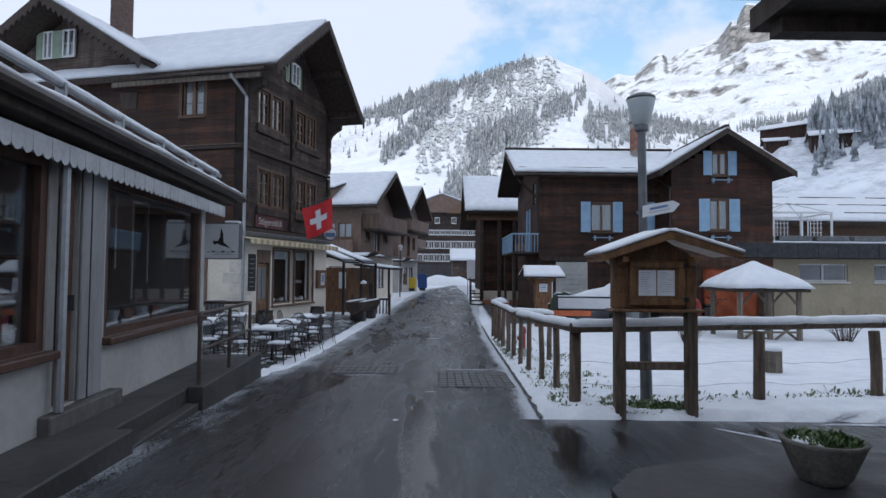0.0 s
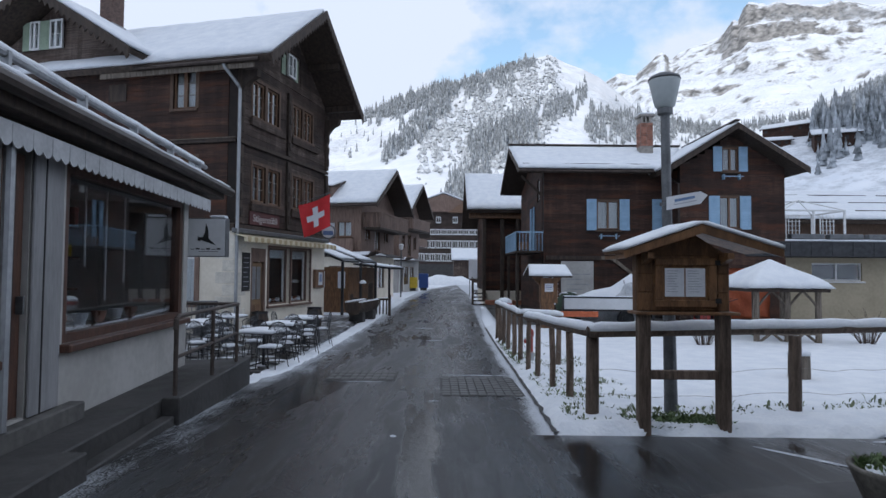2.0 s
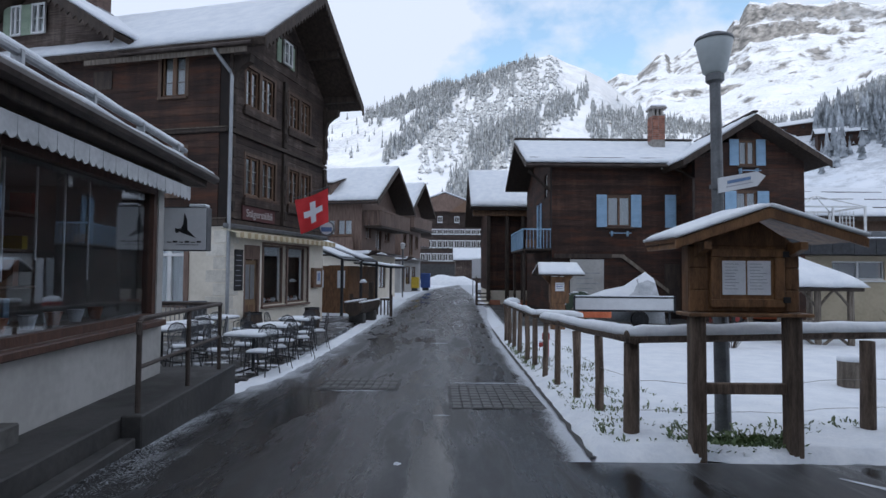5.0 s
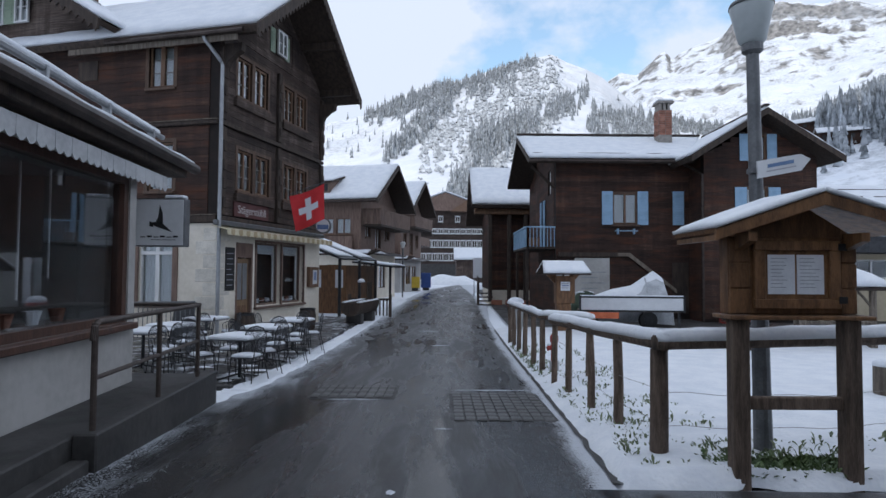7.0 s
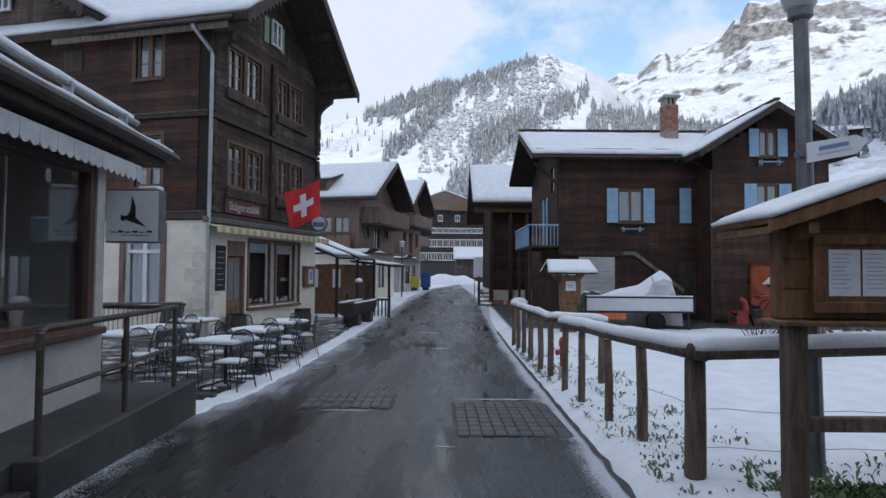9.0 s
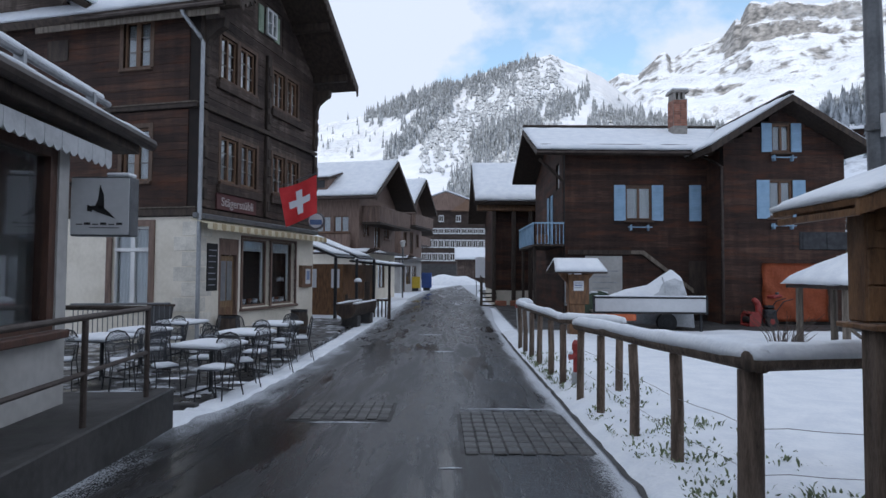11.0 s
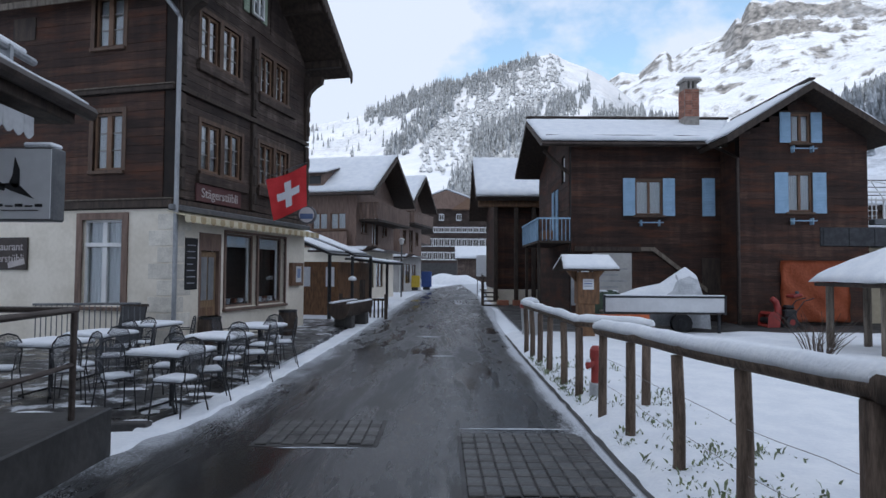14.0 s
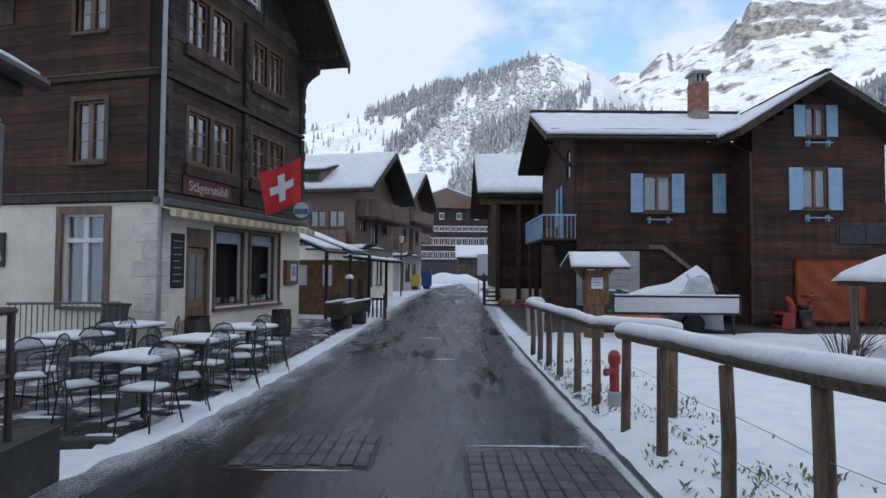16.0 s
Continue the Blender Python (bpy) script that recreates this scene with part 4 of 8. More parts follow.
part("case_front", bx(4.86, 5.16, -0.126, -0.12, 1.08, 1.52), M_SIGN_WHITE, mc)
part("case_notice", bx(4.92, 5.10, -0.130, -0.127, 1.2, 1.46), mat("pale_blue_print", (0.12, 0.18, 0.34), (0.25, 0.32, 0.48), 9, rough=0.4, bump=0), mc)
# downpipe and gutter
bm = tube(bmesh.new(), [(-0.16, -0.44, 7.03), (-0.14, -0.40, 6.92), (0.10, -0.14, 6.5), (0.14, -0.10, 6.38), (0.14, -0.10, -0.2)], 0.045, 10)
part("downpipe", bm, M_ZINC, CH, "grey zinc downpipe")
bm = tube(bmesh.new(), [(-2.9, -0.46, 7.04), (0.9, -0.46, 7.04)], 0.06, 8)
part("gutter", bm, M_COPPER, CH)


def awning(parent, m, length, out, z_top, drop, material, scallop, valance, label, bar=True, stripe=None):
    """A folded cloth awning with a scalloped front edge; x along the wall, out towards -y."""
    a = new("awning")
    a.parent, a.matrix_basis = parent, m
    a["label"] = label
    bm = slab(bmesh.new(), (0, 0, z_top), (length, 0, z_top), (length, -out, z_top - drop), (0, -out, z_top - drop), 0.012)
    part("awning_cloth", bm, material, a)
    n = max(3, round(length / scallop))
    for i in range(n):
        x0, x1 = length * i / n, length * (i + 1) / n
        pts = [(x0, z_top - drop + 0.01), (x1, z_top - drop + 0.01)]
        pts += [(x1 - (x1 - x0) * k / 6, z_top - drop - valance * (0.76 + 0.24 * math.sin(math.pi * k / 6))) for k in range(7)]
        yb = -out - 0.004 - 0.003 * (i % 2)
        part("scallop", prism(bmesh.new(), pts, yb - 0.006, yb, "y"), (stripe or material) if i % 2 else material, a)
    if bar:
        part("awning_box", bx(0, length, -0.16, -0.03, z_top + 0.005, z_top + 0.13, 0.02), M_METAL_GREY, a)
    return a


awning(CH, FAC @ pose(-0.2, 0, 0), 5.8, 0.42, 2.56, 0.1, M_FABRIC_CREAM, 0.16, 0.14, "retracted cream striped awning with scalloped edge", stripe=mat("tan_awning_stripe", (0.33, 0.25, 0.14), (0.42, 0.33, 0.20), 3.0, rough=0.95))
# cross gable on the terrace side
GX, GZ = -6.1, 9.45
bm = prism(bmesh.new(), [(-9.1, 7.3), (-3.0, 7.3), (GX, 9.3)], 0.0, 0.25, "y")
w6 = part("gable_wall", bm, M_WOOD_OLD, CH)
planks(w4, SL - 0.25, 2.84, 4.98, side_up, M_WOOD_RED, 0.18)
planks(w4, SL - 0.25, 5.12, 7.28, side_up, M_WOOD_RED, 0.18)
planks(w2, FL, 2.84, 4.98, fac_mid, M_WOOD_OLD, 0.18)
planks(w2, FL, 5.12, 7.28, fac_up, M_WOOD_OLD, 0.18)
for x1 in (-2.62, 2 * GX + 2.62):
    bm = slab(bmesh.new(), (x1, -0.95, 7.42), (x1, 2.6, 7.42), (GX, 2.6, GZ + 0.12), (GX, -0.95, GZ + 0.12), 0.14)
    part("roof", bm, M_WOOD_BEAM, CH)
    part("roof_snow", snow_quad(bmesh.new(), (x1, -0.92, 7.46), (x1, 2.6, 7.46), (GX, 2.6, GZ + 0.14), (GX, -0.92, GZ + 0.14), 0.13, 14, 14), M_SNOW, CH, smooth=True)
    bg = part("barge_board", prism(bmesh.new(), [(x1, 7.2), (GX, GZ - 0.10), (GX, GZ + 0.15), (x1, 7.45)], -1.0, -0.952, "y"), M_WOOD_BEAM, CH, "dark barge board with a scalloped lower edge")
    for i in range(18):
        f0, f1 = i / 18, (i + 0.75) / 18
        xa, xb, za, zb = x1 + (GX - x1) * f0, x1 + (GX - x1) * f1, 7.2 + (GZ - 7.3) * f0, 7.2 + (GZ - 7.3) * f1
        part("scallop", prism(bmesh.new(), [(xa, za), (xb, zb), ((xa + xb) / 2, (za + zb) / 2 - 0.12)], -0.994, -0.958, "y"), M_WOOD_BEAM, bg)
for x, wd in ((-6.88, 0.36), (-6.16, 0.46)):
    window(CH, pose(x, -0.2, 8.0), wd, 0.85, frame=M_WHITE, cols=2, rows=2, sill=False)
for x, wd in ((-7.16, 0.27), (-6.58, 0.38)):
    shutter(CH, pose(x, -0.06, 8.0), wd, 0.85, M_GREEN)
bm = bx(-5.72, -5.24, 1.2, 1.7, 9.25, 10.9, 0.02)
chm = part("chimney", bm, mat("sooty_brown_brick", (0.075, 0.050, 0.042), (0.150, 0.098, 0.080), 7.0, (1, 1, 3), 0.9, 0.4), CH, "brown brick chimney with a grey metal base")
part("flashing", bx(-5.77, -5.19, 1.15, 1.75, 7.6, 9.25, 0.02), M_ZINC, chm)
for y in (2.25, 3.05):
    shutter(CH, FAC @ pose(y, 0, 7.62), 0.24, 0.7, M_GREEN)
window(CH, FAC @ pose(2.52, -0.2, 7.62), 0.5, 0.7, frame=M_WHITE, cols=2, rows=2, sill=False)

# ---- the shop beside the street ----
SH = thing("shop", pose(-3.31, 6.15, 0, 0, 0, 5.0) @ FAC, "single-storey shop with large windows and a snowy tin roof", "shop")
# local x runs along the street, outside is -y
shop_open = [(-4.6, -1.27, 0.92, 2.5), (-1.16, -0.80, 0.42, 2.5), (-0.28, 2.74, 0.92, 2.5)]
wall("wall", SH, pose(-6, 0, 0), 8.9, -0.6, 2.62, [(a + 6, b + 6, c, d) for a, b, c, d in shop_open], M_PLASTER_GREY, 0.22, "grey-white plastered shop front")
part("wall", bx(2.68, 2.9, 0.22, 5.0, -0.6, 2.62), M_PLASTER_GREY, SH)
part("wall", bx(-6.0, -5.78, 0.22, 5.0, -0.6, 2.62), M_PLASTER_GREY, SH)
part("back_wall", bx(-5.78, 2.68, 3.4, 3.6, -0.6, 2.62), M_PLASTER_GREY, SH)
part("shop_floor", bx(-5.78, 2.68, 0.22, 3.4, 0.3, 0.42), M_WOOD_BROWN, SH)
part("shop_ceiling", bx(-5.78, 2.68, 0.22, 3.4, 2.5, 2.6), M_PLASTER_GREY, SH)
for a, b, c, d in (shop_open[0], shop_open[2]):
    e = new("shop_window")
    e.parent = SH
    bm = bmesh.new()
    for q in ((a, b, c, c + 0.08), (a, b, d - 0.08, d)):
        box(bm, q[0], q[1], 0.02, 0.14, q[2], q[3])
    for q in (a, b - 0.1):
        box(bm, q, q + 0.1, 0.02, 0.14, c + 0.08, d - 0.08)
    part("frame", bm, M_SHOPFRAME, e, "reddish brown wooden shop window frame")
    part("sill", bx(a - 0.05, b + 0.05, -0.1, 0.02, c - 0.07, c, 0.01), M_SHOPFRAME, e)
    g = part("pane", bx(a + 0.1, b - 0.1, 0.075, 0.085, c + 0.08, d - 0.08), M_GLASS, e)
    g.visible_shadow = False
for i in range(4):
    part("shelf", bx(0.1, 2.4, 1.2, 1.55, 0.9 + i * 0.4, 0.93 + i * 0.4), M_WOOD_BROWN, SH)
for i in range(16):
    z = 0.93 + 0.4 * (i % 4)
    part("goods_box", bx(0.2 + 0.14 * i, 0.3 + 0.14 * i, 1.22, 1.45, z, z + random.uniform(0.12, 0.3)), (M_RED_PAINT, M_PAPER, M_BLUE, M_TERRACOTTA, M_YELLOW)[i % 5], SH)
part("display_bench", bx(-0.1, 2.6, 0.28, 0.75, 0.42, 0.96, 0.01), M_WOOD_BROWN, SH)
for i in range(6):
    part("display_pot", lathe(bmesh.new(), [(0.05, 0), (0.08, 0.12), (0.085, 0.13)], 10), M_TERRACOTTA if i % 2 else M_PAPER, SH, "", pose(0.2 + 0.42 * i, 0.5, 0.965))
for i in range(5):
    part("hanging_cord", tube(bmesh.new(), [(0.3 + 0.5 * i, 0.6, 2.5), (0.3 + 0.5 * i, 0.6, 1.2 + 0.2 * (i % 3))], 0.012, 5), M_CURTAIN, SH)
dr = part("door", bx(-1.15, -0.81, 0.04, 0.09, 0.43, 2.46, 0.005), M_SHOPFRAME, SH, "narrow brown shop door")
part("door_pane", bx(-1.07, -0.93, 0.030, 0.038, 0.9, 2.3), M_BLACK, dr)
part("door_handle", bx(-0.88, -0.855, -0.02, 0.038, 1.22, 1.36, 0.004), M_METAL_GREY, dr)
M_PILASTER = mat("grey_painted_boards", (0.20, 0.20, 0.205), (0.28, 0.28, 0.285), 2.0, (3, 3, 0.5), 0.7, 0.15)
part("pilaster", bx(-0.79, -0.36, -0.03, -0.003, 0.41, 2.6, 0.008), M_PILASTER, SH, "grey painted boarding beside the door")
part("pilaster_joint", bx(-0.645, -0.63, -0.036, -0.03, 0.41, 2.6), M_BLACK, SH)
part("downpipe", tube(bmesh.new(), [(-1.2, -0.08, 2.6), (-1.2, -0.08, 0.41)], 0.04, 8), M_ZINC, SH)
awning(SH, pose(-6, 0, 0), 9.3, 0.17, 2.66, 0.07, M_FABRIC, 0.125, 0.17, "white cloth awning with scalloped edge", bar=False)
part("fascia", bx(-6, 3.8, -0.24, -0.05, 2.67, 2.80, 0.01), M_WOOD_BEAM, SH)
part("eave_soffit", bx(-6, 3.8, -0.05, 0.4, 2.67, 2.74), M_WOOD_BEAM, SH)
part("roof", slab(bmesh.new(), (-6.2, -0.26, 2.86), (3.85, -0.26, 2.86), (3.85, 4.2, 4.2), (-6.2, 4.2, 4.2), 0.05), M_COPPER, SH, "brown sheet-metal roof")
part("gutter", tube(bmesh.new(), [(-6.2, -0.31, 2.80), (3.92, -0.31, 2.80)], 0.065, 10), M_COPPER, SH, "dark metal gutter")
part("roof_snow", snow_quad(bmesh.new(), (-6.2, -0.30, 2.865), (3.9, -0.30, 2.865), (3.9, -0.04, 2.94), (-6.2, -0.04, 2.94), 0.05, 80, 4, 0.5), M_SNOW, SH, "thin band of snow along the eave", smooth=True)
part("roof_snow", snow_quad(bmesh.new(), (-6.2, 0.16, 2.99), (3.85, 0.16, 2.99), (3.85, 4.0, 4.14), (-6.2, 4.0, 4.14), 0.08, 40, 10, 0.4), M_SNOW, SH, "snow layer on the roof", smooth=True)
sg = part("snow_guard", tube(bmesh.new(), [(-6.2, -0.02, 3.13), (3.55, -0.02, 3.13)], 0.034, 8), M_ZINC, SH, "snow-capped tubular snow guard")
part("guard_snow", tube(bmesh.new(), [(-6.2 + 0.3 * i, -0.02, 3.165 + 0.014 * noise.noise(Vector((i * 0.9, 0, 0)))) for i in range(33)], 0.032, 8), M_SNOW, SH, smooth=True)
for i in range(9):
    x = -5.6 + i * 1.1
    part("guard_bracket", bx(x - 0.02, x + 0.02, -0.06, 0.02, 2.9, 3.15), M_ZINC, SH)

# hanging sign at the shop's end, with a bird silhouette
HS = thing("hanging_sign", pose(-3.50, 9.3, 0), "white square hanging shop sign with a black bird emblem", "sign")
part("sign_box", bx(-0.17, 0.40, -0.07, 0.08, 1.76, 2.32, 0.012), M_METAL_GREY, HS, "grey metal sign box")
part("sign_face", bx(-0.155, 0.385, -0.08, -0.071, 1.775, 2.305), M_SIGN_WHITE, HS, "white sign face")
part("bracket_arm", tube(bmesh.new(), [(-0.30, 0, 2.26), (-0.17, 0, 2.26)], 0.02, 8), M_METAL_DARK, HS)
part("sign_snow", bx(0.16, 0.38, -0.07, 0.07, 2.322, 2.36, 0.012), M_SNOW, HS)
for pts in ([(0.075, 2.05), (0.10, 2.10), (0.115, 2.24), (0.15, 2.15), (0.155, 2.03), (0.12, 2.0)], [(0.0, 2.03), (0.06, 2.045), (0.14, 2.04), (0.20, 1.985), (0.265, 1.925), (0.15, 1.965), (0.09, 1.985)], [(0.0, 2.055), (0.05, 2.03), (0.04, 1.985), (0.0, 1.995)]):
    part("bird_emblem", prism(bmesh.new(), pts, -0.086, -0.08, "y"), M_BLACK, HS)
for i in range(6):
    part("lettering_bar", bx(-0.10 + i * 0.075, -0.045 + i * 0.075, -0.085, -0.08, 1.865, 1.875 + 0.012 * (i % 2)), M_BLACK, HS)
part("lettering_bar", bx(0.02, 0.3, -0.085, -0.08, 1.835, 1.841), M_BLACK, HS)

# raised platform, steps and rail in front of the shop
PL_M = pose(-3.3, 6.15, 0, 0, 0, 3.9)
slab_ground("platform", -1.5, 0.50, -4.6, 3.42, -0.6, 0.25, M_CONCRETE, "raised concrete platform before the shop", "platform", PL_M)
slab_ground("platform_wall", 0.50, 0.68, 0.62, 3.5, -0.5, 0.27, M_CONCRETE, "low concrete retaining wall", "wall", PL_M)
slab_ground("platform_wall", 0.50, 0.70, -4.6, -1.2, -0.5, 0.27, M_CONCRETE, "low concrete retaining wall", "wall", PL_M)
slab_ground("step", -0.62, 0.12, -1.35, -0.1, 0.24, 0.40, mat("pale_worn_concrete", (0.060, 0.058, 0.055), (0.125, 0.120, 0.112), 1.8, rough=0.8, bump=0.3), "concrete doorstep of the shop", "step", PL_M)
slab_ground("lower_step", 0.50, 0.64, -1.19, 0.61, -0.5, 0.09, M_CONCRETE, "low concrete ledge beside the street", "step", PL_M)
RL = thing("handrail", PL_M @ pose(0.59, 0.74, 0), "brown steel handrail on the platform edge", "railing")
for y in (0.0, 1.22, 2.32):
    part("post", tube(bmesh.new(), [(0, y, 0.262), (0, y, 1.08)], 0.024, 10), M_RAIL, RL)
part("top_rail", tube(bmesh.new(), [(0, -0.03, 0.95), (0, -0.02, 1.05), (0, 0.04, 1.085), (0, 2.35, 1.09)], 0.024, 10), M_RAIL, RL)
part("mid_rail", tube(bmesh.new(), [(0, 0, 0.66), (0, 2.32, 0.68)], 0.02, 8), M_RAIL, RL)
part("cross_rail", tube(bmesh.new(), [(0, 2.32, 1.09), (-1.0, 2.42, 1.09)], 0.024, 8), M_RAIL, RL)

# ---- the house with the blue shutters ----
RH = thing("timber_house", pose(4.13, 24.6, 0), "dark timber house with light blue shutters and snowy roof", "house")
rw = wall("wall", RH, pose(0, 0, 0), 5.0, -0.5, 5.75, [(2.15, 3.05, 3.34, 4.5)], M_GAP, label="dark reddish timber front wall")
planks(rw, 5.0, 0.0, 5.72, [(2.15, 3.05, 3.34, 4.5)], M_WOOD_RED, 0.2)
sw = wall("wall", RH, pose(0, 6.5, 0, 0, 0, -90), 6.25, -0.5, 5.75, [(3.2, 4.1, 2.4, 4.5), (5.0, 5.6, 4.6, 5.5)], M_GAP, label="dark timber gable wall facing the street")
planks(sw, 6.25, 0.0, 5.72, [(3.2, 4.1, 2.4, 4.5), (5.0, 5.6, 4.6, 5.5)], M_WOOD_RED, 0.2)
bm = prism(bmesh.new(), [(0.0, 5.75), (6.5, 5.75), (3.25, 7.1)], 0.0, 0.25, "x")
part("gable_wall", bm, M_WOOD_RED, RH)
part("wall", bx(0.25, 9.0, 6.25, 6.5, -0.5, 5.75), M_WOOD_RED, RH)
wing_open = [(1.5, 2.25, 3.34, 4.54), (1.62, 2.22, 5.52, 6.42)]
WG = pose(5.0, -1.3, 0)
ww = wall("wall", RH, WG, 4.0, -0.5, 5.6, wing_open[:1] + [(1.62, 2.22, 5.52, 5.6)], M_GAP, label="dark timber gable front")
part("wall", bx(5.0, 5.25, -1.05, 0.25, -0.5, 5.6), M_WOOD_RED, RH)
part("wall", bx(8.75, 9.0, -1.05, 6.25, -0.5, 5.6), M_WOOD_OLD, RH)
bm = bmesh.new()
prism(bm, [(0, 5.6), (1.62, 5.6), (1.62, 6.45), (0, 5.75)], 0, 0.25, "y")
prism(bm, [(2.22, 5.6), (4, 5.6), (4, 5.75), (2.22, 6.6)], 0, 0.25, "y")
prism(bm, [(1.62, 6.42), (2.22, 6.42), (2.22, 6.6), (2.0, 6.95), (1.62, 6.72)], 0, 0.25, "y")
wgab = part("gable_wall", bm, M_WOOD_OLD, RH, "", WG)
planks(ww, 4.0, -0.1, 5.58, wing_open, M_WOOD_RED, 0.2)
planks(wgab, 4.0, 5.6, 6.9, wing_open, M_WOOD_RED, 0.18, lambda z: (2.0 - (7.0 - z) / 0.63, 2.0 + (7.0 - z) / 0.63) if z > 5.8 else (0, 4))
window(RH, pose(2.15, 0, 3.34), 0.9, 1.16, frame=M_WINDOW_WOOD, cols=2, rows=1, casing=0.05, casing_mat=M_CASING, deep=0.04)
window(RH, WG @ pose(1.5, 0, 3.34), 0.75, 1.2, frame=M_WINDOW_WOOD, cols=2, rows=1, casing=0.05, casing_mat=M_CASING, deep=0.04)
window(RH, WG @ pose(1.62, 0, 5.52), 0.6, 0.9, frame=M_WINDOW_WOOD, cols=2, rows=1, casing=0.05, casing_mat=M_CASING, deep=0.04)
for x, y, z, sw_, sh in ((1.73, 0, 3.3, 0.40, 1.26), (3.06, 0, 3.3, 0.40, 1.26), (4.38, 0, 3.3, 0.42, 1.27), (6.08, -1.3, 3.28, 0.42, 1.28), (7.27, -1.3, 3.28, 0.42, 1.28), (6.26, -1.3, 5.5, 0.34, 0.96), (7.24, -1.3, 5.5, 0.34, 0.96)):
    shutter(RH, pose(x, y - 0.02, z), sw_, sh)
for x, y, z in ((2.6, 0, 3.05), (6.88, -1.3, 3.02), (6.92, -1.3, 5.28)):
    fb = part("flower_box_bracket", bx(x - 0.42, x + 0.42, y - 0.2, y - 0.17, z, z + 0.03), M_BLUE, RH, "empty pale blue flower box bracket")
    for k in (-0.3, 0.3):
        part("bracket_arm", bx(x + k - 0.015, x + k + 0.015, y - 0.2, y - 0.02, z - 0.1, z + 0.1), M_BLUE, fb)
# roofs: main ridge along x, wing ridge towards the street side
RE, RR = 5.66, 7.22
for a, b in ((-0.62, 2.95), (6.52, 2.95)):
    part("roof", slab(bmesh.new(), (-1.1, a, RE), (5.2, a, RE), (6.7, b, RR), (-1.1, b, RR), 0.16), M_WOOD_BEAM, RH, "dark boarded roof")
    part("roof_snow", snow_quad(bmesh.new(), (-1.08, a, RE + 0.03), (4.72, a, RE + 0.03), (6.68, b, RR + 0.02), (-1.08, b, RR + 0.02), 0.13, 40, 12), M_SNOW, RH, "smooth snow layer on the roof", smooth=True)
part("ridge_cap", bx(-1.1, 6.7, 2.85, 3.05, RR + 0.12, RR + 0.2, 0.02), M_COPPER, RH, "dark ridge cap")
for x0, x1 in ((4.25, 6.85), (9.5, 6.85)):
    part("roof", slab(bmesh.new(), (x0, -2.1, 5.52), (x0, 4.5, 5.52), (x1, 4.5, 7.16), (x1, -2.1, 7.16), 0.16), M_WOOD_BEAM, RH, "dark boarded roof")
    part("roof_snow", snow_quad(bmesh.new(), (x0, -2.05, 5.56), (x0, 4.5, 5.56), (x1, 4.5, 7.18), (x1, -2.05, 7.18), 0.12, 14, 20), M_SNOW, RH, "smooth snow layer on the roof", smooth=True)
    bm = prism(bmesh.new(), [(x0, 5.54), (x1, 7.20), (x1, 6.98), (x0, 5.32)], -2.16, -2.102, "y")
    part("barge_board", bm, M_WOOD_BEAM, RH)
part("ridge_cap", bx(6.75, 6.95, -2.1, 2.9, 7.27, 7.34, 0.02), M_COPPER, RH)
for z, y in ((5.72, -0.45),):
    part("snow_guard", tube(bmesh.new(), [(-0.9, -0.35, 5.93), (4.2, -0.35, 5.93)], 0.022, 6), M_COPPER, RH)
part("gutter", tube(bmesh.new(), [(-1.1, -0.68, 5.58), (4.5, -0.68, 5.58)], 0.055, 8), M_COPPER, RH)
part("downpipe", tube(bmesh.new(), [(4.4, -0.66, 5.55), (4.75, -0.9, 5.3), (4.92, -1.36, 5.0), (4.92, -1.38, -0.2)], 0.045, 8), M_COPPER, RH)
ch = part("chimney", bx(4.45, 4.98, 1.5, 2.03, 6.2, 8.1), M_MORTAR, RH, "brick chimney with open stone cap")
for r in range(12):
    for k in range(2):
        z = 7.08 + r * 0.083
        part("brick", bx(4.46 + k * 0.26, 4.46 + k * 0.26 + 0.245, 1.485, 1.505, z, z + 0.07), M_BRICK, ch)
    for k in range(2):
        part("brick", bx(4.437, 4.457, 1.52 + k * 0.26, 1.52 + k * 0.26 + 0.245, 7.08 + r * 0.083, 7.15 + r * 0.083), M_BRICK, ch)
for x in (4.47, 4.64, 4.81):
    part("cap_pier", bx(x, x + 0.09, 1.5, 2.03, 8.1, 8.36), M_MORTAR, ch)
part("chimney_cap", bx(4.38, 5.05, 1.42, 2.1, 8.36, 8.44, 0.01), M_MORTAR, ch)
part("cap_snow", bx(4.4, 5.03, 1.44, 2.08, 8.445, 8.53, 0.03), M_SNOW, ch)

# ---- the near house under whose eave the walk begins ----
NH = thing("corner_house", pose(2.6, 3.1, 0), "dark timber corner house with deep eave", "house")
part("wall", bx(0, 6, -9, 0, -0.5, 3.3), M_WOOD_OLD, NH)
part("roof", slab(bmesh.new(), (-0.42, -9.5, 3.42), (7, -9.5, 3.42), (7, 1.22, 3.48), (-0.42, 1.02, 3.46), 0.16), M_WOOD_BEAM, NH, "dark boarded overhanging roof")
part("roof_edge", slab(bmesh.new(), (-0.6, -9.5, 3.62), (7, -9.5, 3.62), (7, 1.34, 3.66), (-0.6, 1.1, 3.62), 0.05), M_COPPER, NH)
part("rafter", bx(-0.35, 7, 0.75, 0.9, 3.2, 3.3), M_WOOD_BEAM, NH)
tagged(part("stone_landing", prism(bmesh.new(), [(1.15, -6.0), (8.0, -6.0), (8.0, 5.2), (2.84, 4.9), (2.08, 4.76), (1.47, 4.5), (1.18, 4.08)], -0.6, 0.13, "z"), M_CONCRETE), "wet flat stone landing before the corner house", "landing", kind="structure")

